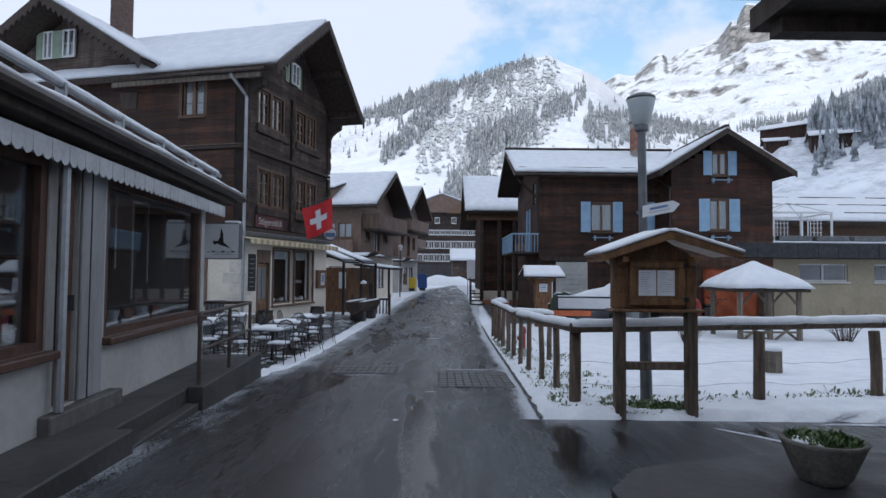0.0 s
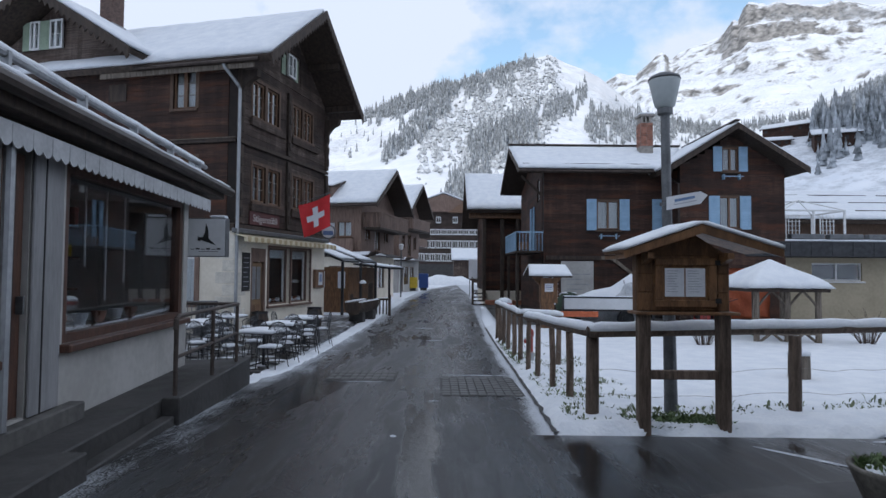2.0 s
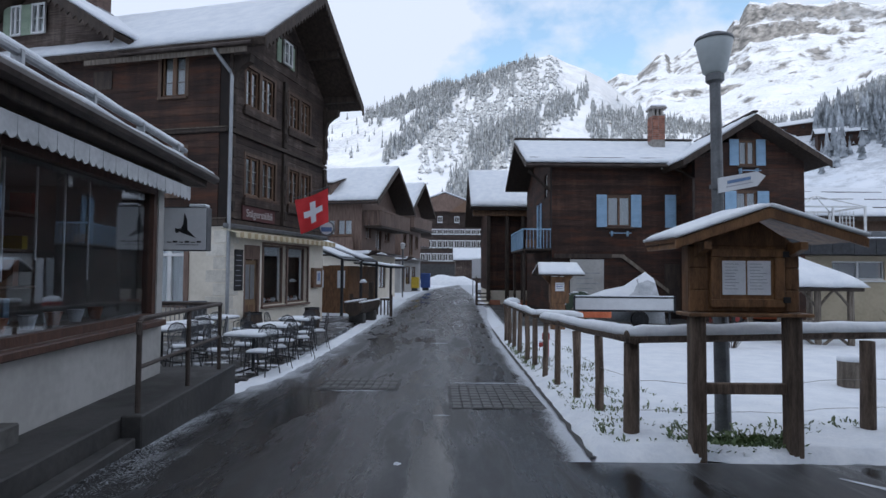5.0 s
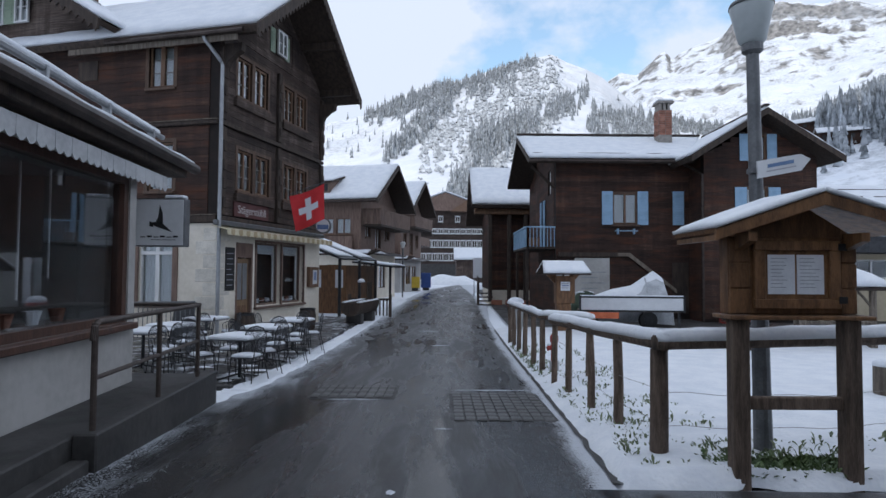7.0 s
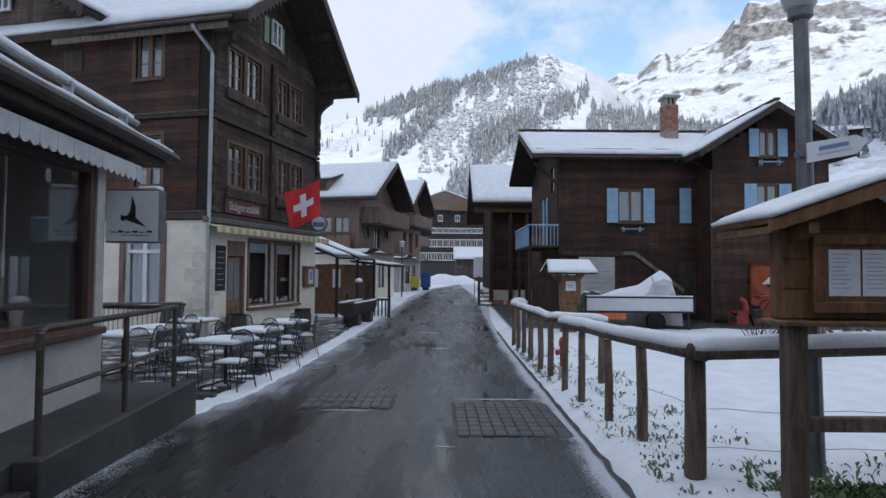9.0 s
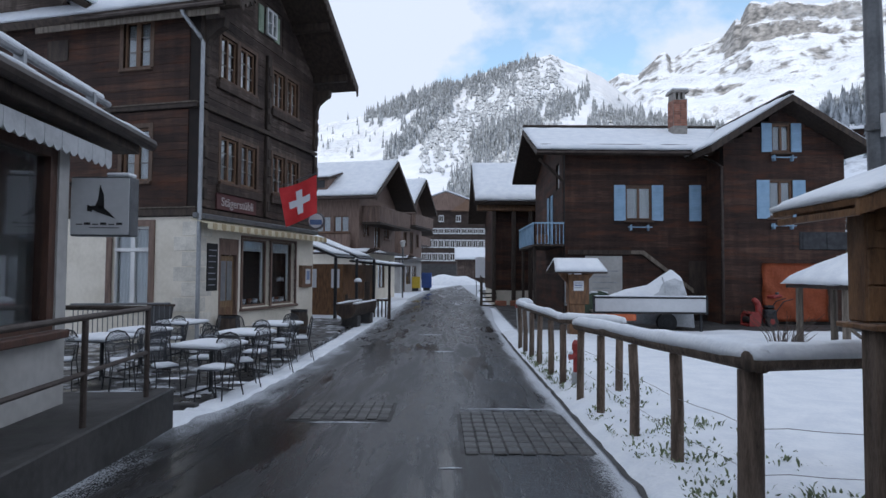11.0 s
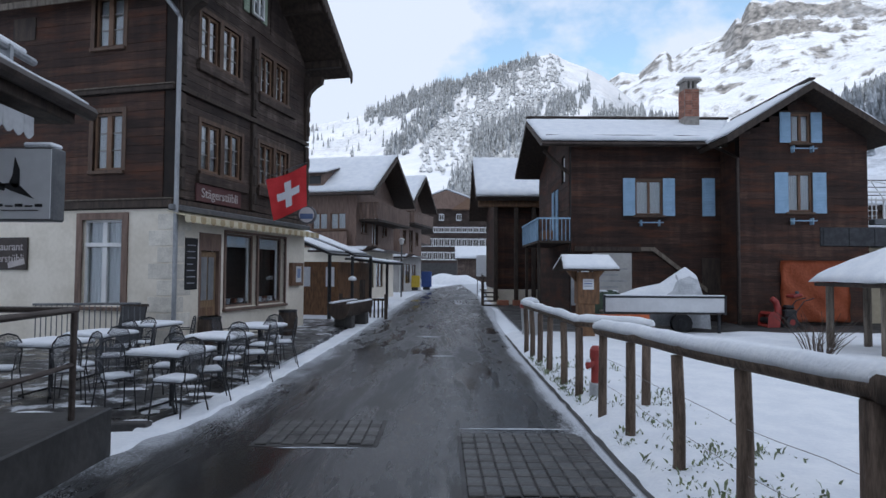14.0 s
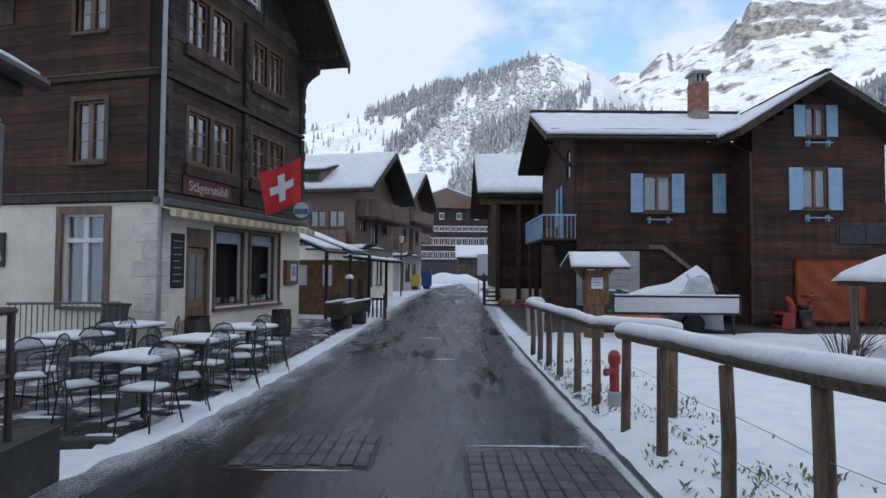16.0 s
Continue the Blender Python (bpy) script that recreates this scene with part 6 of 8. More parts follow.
part("arm", tube(bmesh.new(), [(-0.5, 0, 0.0), (-0.22, 0, 0.0)], 0.02, 8), M_METAL_DARK, RS)

# ---- wooden water trough and short fence beyond ----
TR = thing("water_trough", pose(-2.82, 22.3, level(22), 0, 0, -8), "hollowed log water trough on stone supports with snow on its rim", "trough")
for y in (-0.7, 0.75):
    part("support", bx(-0.26, 0.26, y - 0.16, y + 0.16, 0, 0.36, 0.03), M_CONCRETE, TR)
# a hollowed log: a round underside and a channel let into the top, closed at both ends
hull = [(0.30 * math.cos(radians(a)), 0.60 + 0.30 * math.sin(radians(a))) for a in range(180, 361, 15)]
bm = prism(bmesh.new(), [(-0.30, 0.72)] + hull + [(0.30, 0.72), (0.19, 0.72), (0.19, 0.55), (-0.19, 0.55), (-0.19, 0.72)], -1.08, 1.08, "y")
for y in (-1.25, 1.081):
    prism(bm, [(-0.30, 0.72)] + hull + [(0.30, 0.72)], y, y + 0.168, "y")
part("log", bm, M_WOOD_BEAM, TR)
for x in (-0.245, 0.245):
    part("rim_snow", snow_quad(bmesh.new(), (x - 0.055, -1.2, 0.722), (x + 0.055, -1.2, 0.722), (x + 0.055, 1.2, 0.722), (x - 0.055, 1.2, 0.722), 0.05, 4, 24, 0.5, wobble=0.01), M_SNOW, TR, "snow on the trough's rim", smooth=True)
part("spout_post", tube(bmesh.new(), [(-0.1, 1.45, 0), (-0.1, 1.45, 1.35)], 0.09, 10), M_WOOD_BEAM, TR)
part("post_snow", lathe(bmesh.new(), [(0.12, 1.35), (0.13, 1.4), (0.08, 1.46), (0.01, 1.48)], 10), M_SNOW, TR, smooth=True)
WF = thing("picket_fence", pose(-3.6, 25.2, level(25), 0, 0, -10), "short dark picket fence by the pavement", "fence")
for i in range(11):
    part("picket", bx(i * 0.14, i * 0.14 + 0.05, -0.015, 0.015, 0.05, 0.62), M_WOOD_BEAM, WF)
part("fence_rail", bx(-0.05, 1.6, -0.03, 0.03, 0.62, 0.70, 0.01), M_WOOD_BEAM, WF)
for x in (-0.05, 1.55):
    part("fence_post", bx(x - 0.05, x + 0.05, -0.05, 0.05, 0, 0.85, 0.01), M_WOOD_BEAM, WF)


# ---- houses further along the street ----
def street_house(x, y, rz, label, width, depth, eave, apex, low, upper, low_h=2.6, balcony=True, out=1.3, over=0.7, canopy=True, gable_side=1, win=M_WINDOW_WOOD):
    """A chalet whose gable looks at the street (local +x); local y runs along the street."""
    h = thing("chalet", pose(x, y, 0, 0, 0, rz), label, "house", "chalets along the street")
    W, D = width, depth
    low_open = [(0.5, 1.3, -0.2, 2.0), (1.6, 2.9, 0.4, 2.0), (3.3, 4.6, 0.4, 2.0)]
    up_open = [(0.8, 1.7, low_h + 0.9, low_h + 2.1), (2.6, 3.6, low_h + 0.25, low_h + 2.2), (4.4, 5.3, low_h + 0.9, low_h + 2.1)]
    wall("wall", h, FAC, W, -0.5, low_h, [o for o in low_open if o[1] < W], low, label="plastered ground floor")
    u = wall("wall", h, FAC, W, low_h, eave, [o for o in up_open if o[1] < W], upper, label="wooden upper floor")
    sl = [(D - 2.2, D - 1.3, 0.6, 1.9)]
    su = [(D - 2.75, D - 1.8, low_h + 1.05, low_h + 2.0), (D - 1.6, D - 0.65, low_h + 1.05, low_h + 2.0)]
    wall("wall", h, pose(-D, 0, 0), D - 0.25, -0.5, low_h, sl, low, label="plastered side wall")
    v = wall("wall", h, pose(-D, 0, 0), D - 0.25, low_h, eave + 0.2, su, upper, label="wooden side wall")
    part("wall", bx(-D, -0.25, W - 0.25, W, -0.5, eave), upper, h)
    part("gable_wall", prism(bmesh.new(), [(0, eave), (W, eave), (W / 2, apex - 0.3)], 0, 0.2, "y"), upper, h, "", FAC)
    for o in low_open:
        if o[1] < W:
            window(h, FAC @ pose(o[0], 0, o[2]), o[1] - o[0], o[3] - o[2], frame=win, cols=2, rows=1, curtain=False, sill=False)
    for o in up_open:
        if o[1] < W:
            window(h, FAC @ pose(o[0], 0, o[2]), o[1] - o[0], o[3] - o[2], frame=win, cols=2, rows=1)
    for o in sl + su:
        window(h, pose(-D, 0, 0) @ pose(o[0], 0, o[2]), o[1] - o[0], o[3] - o[2], frame=win, cols=2, rows=1)
    for a in (-over, W + over):
        b = W / 2
        s = 1 if a < b else -1
        part("roof", slab(bmesh.new(), (-D - 0.4, a, eave - 0.15), (out, a, eave - 0.15), (out, b, apex), (-D - 0.4, b, apex), 0.18), M_WOOD_BEAM, h, "dark boarded roof")
        part("roof_snow", snow_quad(bmesh.new(), (-D - 0.4, a + 0.04 * s, eave - 0.11), (out - 0.03, a + 0.04 * s, eave - 0.11), (out - 0.03, b, apex + 0.02), (-D - 0.4, b, apex + 0.02), 0.2, 20, 10), M_SNOW, h, "thick snow on the roof", smooth=True)
        part("barge_board", prism(bmesh.new(), [(a, eave - 0.15), (b, apex), (b, apex - 0.26), (a, eave - 0.41)], out + 0.002, out + 0.05, "x"), M_WOOD_BEAM, h)
    part("gutter", tube(bmesh.new(), [(-D, -over - 0.05, eave - 0.22), (out, -over - 0.05, eave - 0.22)], 0.06, 8), M_COPPER, h)
    if balcony:
        bal = new("balcony")
        bal.parent = h
        z = eave - 1.55
        part("balcony_floor", bx(0.03, out - 0.1, 0.3, W - 0.2, z - 0.14, z, 0.01), M_WOOD_BEAM, bal)
        part("balcony_rail", bx(out - 0.16, out - 0.08, 0.3, W - 0.2, z + 0.86, z + 0.95, 0.01), M_WOOD_BROWN, bal)
        part("balcony_rail", bx(0.03, out - 0.16, 0.26, 0.32, z + 0.86, z + 0.95, 0.01), M_WOOD_BROWN, bal)
        k = int((W - 0.5) / 0.2)
        for i in range(k):
            yy = 0.32 + i * (W - 0.55) / k
            part("balcony_board", bx(out - 0.14, out - 0.11, yy, yy + 0.17, z + 0.02, z + 0.86), M_WOOD_BROWN, bal)
        for i in range(5):
            xx = 0.06 + i * (out - 0.2) / 5
            part("balcony_board", bx(xx, xx + 0.18, 0.28, 0.305, z + 0.02, z + 0.86), M_WOOD_BROWN, bal)
    if canopy:
        part("canopy", slab(bmesh.new(), (0.02, 0.0, low_h + 0.05), (0.02, W, low_h + 0.05), (0.85, W, low_h - 0.14), (0.85, -0.2, low_h - 0.14), 0.1), M_COPPER, h)
        part("canopy", slab(bmesh.new(), (-2.6, -0.02, low_h + 0.05), (1.25, -0.02, low_h + 0.05), (0.85, -0.8, low_h - 0.2), (-2.6, -0.8, low_h - 0.2), 0.1), M_COPPER, h)
        part("canopy_snow", snow_quad(bmesh.new(), (-2.5, -0.2, low_h + 0.02), (0.75, -0.2, low_h + 0.02), (0.75, -0.76, low_h - 0.17), (-2.5, -0.76, low_h - 0.17), 0.07, 14, 6, 0.6), M_SNOW, h, smooth=True)
        for i in range(12):
            part("parapet_board", bx(-6.4 + i * 0.5, -5.92 + i * 0.5, -0.32, -0.28, low_h + 0.1, low_h + 0.9), M_WOOD_BROWN, h)
        part("parapet_floor", bx(-6.45, -0.38, -0.34, -0.01, low_h + 0.0, low_h + 0.1), M_WOOD_BROWN, h)
        part("canopy_snow", snow_quad(bmesh.new(), (0.3, 0.0, low_h), (0.3, W * 0.45, low_h), (0.78, W * 0.4, low_h - 0.15), (0.78, -0.1, low_h - 0.15), 0.07, 10, 6, 0.5), M_SNOW, h, smooth=True)
    return h


C2 = street_house(-5.1, 38.5, -14, "brown chalet with cream ground floor, balcony and snowy roof", 6.6, 9.0, 5.95, 8.5, M_PLASTER, M_WOOD_BROWN, 2.75)
# shed dormer on its near slope
part("dormer", prism(bmesh.new(), [(-0.3, 6.2), (-0.3, 6.9), (1.6, 7.4), (1.6, 7.0)], -3.7, -1.9, "x"), M_WOOD_BROWN, C2, "small dark dormer")
part("dormer_front", bx(-3.7, -1.9, -0.35, -0.25, 6.2, 7.0), M_WOOD_BROWN, C2)
for x in (-3.55, -2.75):
    part("dormer_window", bx(x, x + 0.7, -0.38, -0.352, 6.4, 6.85), M_BLACK, C2)
part("dormer_roof", slab(bmesh.new(), (-3.9, -0.55, 7.0), (-1.7, -0.55, 7.0), (-1.7, 1.5, 7.6), (-3.9, 1.5, 7.6), 0.1), M_WOOD_BEAM, C2)
part("dormer_snow", snow_quad(bmesh.new(), (-3.9, -0.5, 7.01), (-1.72, -0.5, 7.01), (-1.72, 1.5, 7.61), (-3.9, 1.5, 7.61), 0.12, 10, 8), M_SNOW, C2, smooth=True)
C3 = street_house(-3.65, 52.5, -14, "brown chalet with wooden balcony and snowy roof", 6.2, 9.0, 6.9, 9.5, M_PLASTER_GREY, M_WOOD_BROWN, 2.75)
C4 = street_house(-4.4, 66, -14, "far brown chalet with snowy roof", 7.0, 9.0, 6.0, 8.6, M_PLASTER_GREY, M_WOOD_BROWN, 2.75, canopy=False)

# small pavilion with a lean-to roof between the big chalet and the next
PV = thing("pavilion", pose(-4.2, 25.2, 0, 0, 0, -14), "low wooden pavilion with a snowy lean-to roof", "pavilion")
part("body", bx(-4.5, -0.5, 2.2, 5.6, -0.3, 1.75), M_WOOD_HONEY, PV, "light brown boarded walls")
for y0, y1 in ((-0.2, 1.5), (2.0, 3.7)):
    part("roof_pane", slab(bmesh.new(), (-3.0, y0, 3.2), (-3.0, y1, 3.2), (0.3, y1, 2.0), (0.3, y0, 2.0), 0.07), M_METAL_DARK, PV, "dark metal lean-to roof panel")
    part("roof_snow", snow_quad(bmesh.new(), (-2.9, y0 + 0.14, 3.175), (-2.9, y1 - 0.1, 3.175), (0.1, y1 - 0.1, 2.085), (0.1, y0 + 0.14, 2.085), 0.07, 8, 8, 0.5), M_SNOW, PV, smooth=True)
part("eave_roof", slab(bmesh.new(), (-1.0, 4.0, 1.95), (-1.0, 6.0, 1.95), (0.9, 6.0, 1.75), (0.9, 4.0, 1.75), 0.08), M_METAL_DARK, PV)
part("eave_snow", snow_quad(bmesh.new(), (-0.9, 4.0, 1.96), (-0.9, 6.0, 1.96), (0.88, 6.0, 1.76), (0.88, 4.0, 1.76), 0.08, 8, 8, 0.4), M_SNOW, PV, smooth=True)
for y in (-0.1, 1.9, 3.8, 5.8):
    part("post", bx(0.16, 0.26, y - 0.05, y + 0.05, -0.3, 1.95, 0.01), M_METAL_DARK, PV)
for x in (-3.2, -2.0, -1.0):
    part("window_pane", bx(x, x + 0.35, 2.185, 2.198, 0.8, 1.55), M_PAPER, PV)

# ---- barn beyond the timber house ----
BN = thing("barn", pose(2.45, 34.0, 0), "old dark timber barn with overhanging snowy roof", "barn")
bw = wall("wall", BN, pose(0, 0, 0), 7.0, 0.55, 5.0, [], M_WOOD_RED, label="reddish dark timber wall")
part("plinth", bx(0, 7, -0.02, 6, -0.4, 0.54), M_PLASTER, BN, "whitewashed stone plinth")
bg = wall("wall", BN, pose(0, 6.2, 0, 0, 0, -90), 5.95, 0.55, 5.0, [], M_WOOD_RED, label="dark timber gable wall")
part("gable_wall", prism(bmesh.new(), [(0.0, 5.0), (6.2, 5.0), (3.0, 7.1)], 0.0, 0.25, "x"), M_WOOD_RED, BN)
planks(bw, 7.0, 0.6, 4.95, [], M_WOOD_RED, 0.24)
planks(bg, 5.95, 0.6, 4.95, [], M_WOOD_RED, 0.24)
for a, b, ze in ((-0.9, 2.7, 4.98), (6.7, 2.7, 4.6)):
    part("roof", slab(bmesh.new(), (-1.05, a, ze), (8, a, ze), (8, b, 7.45), (-1.05, b, 7.45), 0.18), M_WOOD_BEAM, BN, "dark boarded roof")
    part("roof_snow", snow_quad(bmesh.new(), (-1.02, a, ze + 0.03), (8, a, ze + 0.03), (8, b, 7.47), (-1.02, b, 7.47), 0.2, 24, 10), M_SNOW, BN, "thick snow on the roof", smooth=True)
for x in (-0.15, 0.85, 1.7):
    part("post", bx(x, x + 0.2, -0.5, -0.3, 0.0, 4.8, 0.02), M_WOOD_BEAM, BN)
part("eave_beam", bx(-0.9, 8, -0.55, -0.25, 4.55, 4.85, 0.02), M_WOOD_HONEY, BN)
part("snow_guard", tube(bmesh.new(), [(0.0, -0.5, 5.42), (7.5, -0.5, 5.42)], 0.03, 6), M_COPPER, BN)
for i in range(4):
    part("flower_tub", bx(0.0 + i * 0.75, 0.55 + i * 0.75, -0.85, -0.5, -0.25, 0.05, 0.02), M_TERRACOTTA, BN)

# ---- hotel at the end of the street ----
HT = thing("hotel", pose(-9, 128, 0), "tall dark hotel with rows of white-framed windows", "hotel")
part("body", bx(0, 19, 0, 12, -0.5, 14.6), M_WOOD_OLD, HT, "dark shingled walls")
part("ground_floor", bx(-0.02, 19.02, -0.05, 12, -0.5, 3.2), M_CONCRETE, HT)
part("roof", prism(bmesh.new(), [(-1, 14.4), (20, 14.4), (9.5, 18.2)], -1.2, 13, "y"), M_WOOD_BROWN, HT)
for x1 in (-1.2, 20.2):
    part("roof_snow", snow_quad(bmesh.new(), (x1, -1.2, 14.45), (x1, 13, 14.45), (9.5, 13, 18.4), (9.5, -1.2, 18.4), 0.4, 8, 8), M_SNOW, HT, smooth=True)
part("gable_front", prism(bmesh.new(), [(10.5, 14.2), (17.5, 14.2), (14, 16.6)], -1.6, -0.2, "y"), M_WINDOW_WOOD, HT)
for fl_, (z, hh) in enumerate(((3.8, 1.7), (6.6, 1.7), (9.5, 1.2), (12.0, 1.4))):
    for i in range(15):
        if fl_ == 3 and i % 3:
            continue
        wdw = part("window", bx(0.75 + i * 1.2, 1.8 + i * 1.2, -0.08, -0.02, z, z + hh), M_WHITE, HT)
        for k in range(2):
            # panes coloured with the darkness of the rooms behind them
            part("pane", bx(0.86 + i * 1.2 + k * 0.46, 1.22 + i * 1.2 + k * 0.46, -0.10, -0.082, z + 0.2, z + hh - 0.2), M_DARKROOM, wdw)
HUT = thing("shed", pose(2.2, 100, 0), "small dark wooden shed with thick snow on its roof", "shed")
part("body", bx(0, 5.4, 0, 5, -0.4, 3.6), M_WOOD_OLD, HUT)
part("roof", slab(bmesh.new(), (-0.4, -0.5, 3.5), (5.8, -0.5, 3.5), (5.8, 3, 5.4), (-0.4, 3, 5.4), 0.2), M_WOOD_BEAM, HUT)
part("roof_snow", snow_quad(bmesh.new(), (-0.4, -0.5, 3.55), (5.8, -0.5, 3.55), (5.8, 3, 5.45), (-0.4, 3, 5.45), 0.35, 8, 8), M_SNOW, HUT, smooth=True)
bm = bmesh.new()
bmesh.ops.create_uvsphere(bm, u_segments=24, v_segments=12, radius=1.0)
for v in bm.verts:
    v.co = Vector((v.co.x * 5.2, v.co.y * 3, v.co.z * 1.9 * (1 + 0.25 * noise.noise(v.co * 2))))
tagged(part("snow_mound", bm, M_SNOW, None, "", pose(0.5, 84, -0.9), smooth=True), "large ploughed heap of snow at the bend", "snow heap")
NBX = thing("info_board", pose(2.6, 44, -0.2), "snow-topped white information board beside the street", "notice board")
part("panel", bx(-0.55, 0.55, 0, 0.06, 1.3, 2.7), M_PAPER, NBX)
for x in (-0.5, 0.46):
    part("leg", bx(x, x + 0.05, 0.06, 0.11, 0, 2.7), M_METAL_DARK, NBX)
STP = thing("wooden_stair", pose(1.75, 33.0, -0.22), "small wooden stair with rail beside the barn", "stair")
for i in range(4):
    part("tread", bx(0, 0.8, i * 0.28, i * 0.28 + 0.3, i * 0.19, i * 0.19 + 0.06), M_WOOD_BEAM, STP)
for y in (0.05, 0.85):
    part("post", bx(-0.02, 0.06, y, y + 0.08, 0, 1.45), M_WOOD_BEAM, STP)
part("stair_rail", tube(bmesh.new(), [(0.02, 0.0, 1.0), (0.02, 1.2, 1.5)], 0.03, 6), M_WOOD_BEAM, STP)

# second street lamp, signs, bins further on
L2 = thing("street_lamp", pose(-2.75, 42.0, -0.2), "slim grey street lamp with small white head", "street lamp")
part("pole", tube(bmesh.new(), [(0, 0, 0), (0, 0, 3.3)], 0.05, 8), M_METAL_GREY, L2)
part("lamp_head", lathe(bmesh.new(), [(0.1, 3.28), (0.17, 3.55), (0.19, 3.62), (0.05, 3.7)], 12), M_WHITE, L2)
for x, y, mtl, nm, lb in ((-1.6, 57, M_BLUE_BIN, "waste_bin", "tall blue waste bin"), (-2.6, 56, M_YELLOW, "letter_box", "yellow letter box on a stand")):
    o = thing(nm, pose(x, y, -0.2), lb, nm.replace("_", " "))
    part("body", bx(-0.45, 0.45, -0.3, 0.3, 0.25, 1.6 if "bin" in nm else 1.25, 0.04), mtl, o)
    part("foot", bx(-0.3, 0.3, -0.2, 0.2, 0, 0.25), M_METAL_DARK, o)
BI = thing("waste_bin", pose(2.02, 19.6, level(19.6)), "light grey round bin with red rim and snow cap", "waste bin")
part("bin_body", lathe(bmesh.new(), [(0.19, 0.05), (0.23, 0.75)], 16), M_BIN, BI)
part("rim", lathe(bmesh.new(), [(0.24, 0.72), (0.26, 0.74), (0.26, 0.8), (0.22, 0.82)], 16), M_RED_PAINT, BI)
part("snow_cap", lathe(bmesh.new(), [(0.24, 0.82), (0.23, 0.9), (0.14, 0.97), (0.02, 0.99)], 16), M_SNOW, BI, smooth=True)

# ---- things before the timber house ----
BC = thing("balcony", pose(3.03, 24.6, 0), "light blue metal balcony on the timber house", "balcony")
part("balcony_floor", bx(0, 1.08, 0, 4.0, 2.38, 2.46, 0.01), M_WOOD_BEAM, BC)
for i in range(28):
    part("baluster", bx(0.0, 0.02, i * 0.147, i * 0.147 + 0.02, 2.46, 3.18), M_BLUE, BC)
for i in range(9):
    part("baluster", bx(i * 0.13, i * 0.13 + 0.02, 0.0, 0.02, 2.46, 3.18), M_BLUE, BC)
part("top_rail", bx(-0.02, 0.04, 0, 4.0, 3.18, 3.23), M_BLUE, BC)
part("top_rail", bx(0.04, 1.08, -0.02, 0.04, 3.18, 3.23), M_BLUE, BC)
part("planter_box", bx(0.12, 0.5, 0.05, 0.25, 2.5, 2.8, 0.01), M_WOOD_HONEY, BC)
for y in (0.4, 3.4):
    part("support_post", bx(0.05, 0.15, y, y + 0.1, -0.25, 2.38), M_WOOD_BEAM, BC)
for y in (3.35, 4.12):
    shutter(RH, pose(0, 0, 0) @ pose(-0.03, 6.5 - y, 2.5, 0, 0, -90), 0.36, 1.95)
part("door_leaf", bx(3.2, 4.1, 0.06, 0.1, 2.4, 4.5), M_DARKROOM, RH, "", pose(0, 6.5, 0, 0, 0, -90))
part("attic_window", bx(5.0, 5.6, 0.06, 0.1, 4.6, 5.5), M_WHITE, RH, "", pose(0, 6.5, 0, 0, 0, -90))
part("brace", tube(bmesh.new(), [(-0.9, 0.1, 5.5), (-0.03, 0.1, 4.7)], 0.06, 6), M_WOOD_BEAM, RH)
part("stair_string", prism(bmesh.new(), [(2.3, 2.25), (2.75, 2.25), (4.5, 0.9), (4.5, 0.75), (2.7, 2.12), (2.3, 2.12)], -0.1, -0.04, "y"), M_WOOD_GREY, RH)
part("porch_roof_edge", bx(0.1, 2.3, -0.12, -0.03, 2.1, 2.26), M_WOOD_BEAM, RH)
part("ground_door", bx(4.35, 4.95, -0.045, -0.028, 0.0, 1.9), M_WOOD_BEAM, RH)
part("info_panel", bx(0.7, 2.0, -0.06, -0.03, 0.2, 2.05), M_PLASTER_GREY, RH, "pale panel with faded lettering")
for i in range(4):
    part("faded_line", bx(0.95, 0.95 + 0.3 * (3 - i % 2), -0.065, -0.06, 1.5 - i * 0.2, 1.54 - i * 0.2), M_ZINC, RH)
for x in (-0.02, 0.32):
    part("porch_pane", bx(x, x + 0.25, -0.05, -0.03, 0.3, 1.9), M_PAPER if x > 0 else M_ZINC, RH)
bm = bmesh.new()
k = 16
g = [[bm.verts.new((10.32 + 2.15 * i / k, 23.22 + 0.03 * math.sin(i * 1.1 + j) - 0.02 * (j / k), -0.1 + 1.9 * j / k)) for i in range(k + 1)] for j in range(k + 1)]
for j in range(k):
    for i in range(k):
        bm.faces.new((g[j][i], g[j][i + 1], g[j + 1][i + 1], g[j + 1][i]))
bmesh.ops.solidify(bm, geom=bm.faces[:], thickness=0.01)
tagged(part("tarpaulin", bm, M_ORANGE, smooth=True), "orange tarpaulin hung over a dark timber wall", "tarpaulin")

# wayside wooden stand with little roof
KS = thing("wooden_stand", pose(3.3, 19.2, level(19)), "light wooden information stand with snow-covered roof", "information stand")
part("pillar", bx(-0.2, 0.2, -0.15, 0.15, 0, 1.62, 0.01), M_WOOD_HONEY, KS)
part("cabinet", bx(-0.22, 0.3, -0.2, 0.2, 0.85, 1.62, 0.01), M_WOOD_HONEY, KS)
nt = part("notice", bx(-0.1, 0.16, -0.208, -0.2, 1.2, 1.45), M_PAPER, KS)
for i in range(3):
    part("notice_line", bx(-0.07, 0.12, -0.211, -0.208, 1.39 - i * 0.06, 1.41 - i * 0.06), M_BLUE_BIN if i == 1 else M_INK, nt)
for x in (-0.2, 0.2):
    part("bracket", prism(bmesh.new(), [(x, 1.35), (x * 2.4, 1.66), (x, 1.66)], -0.05, 0.05, "y"), M_WOOD_HONEY, KS)
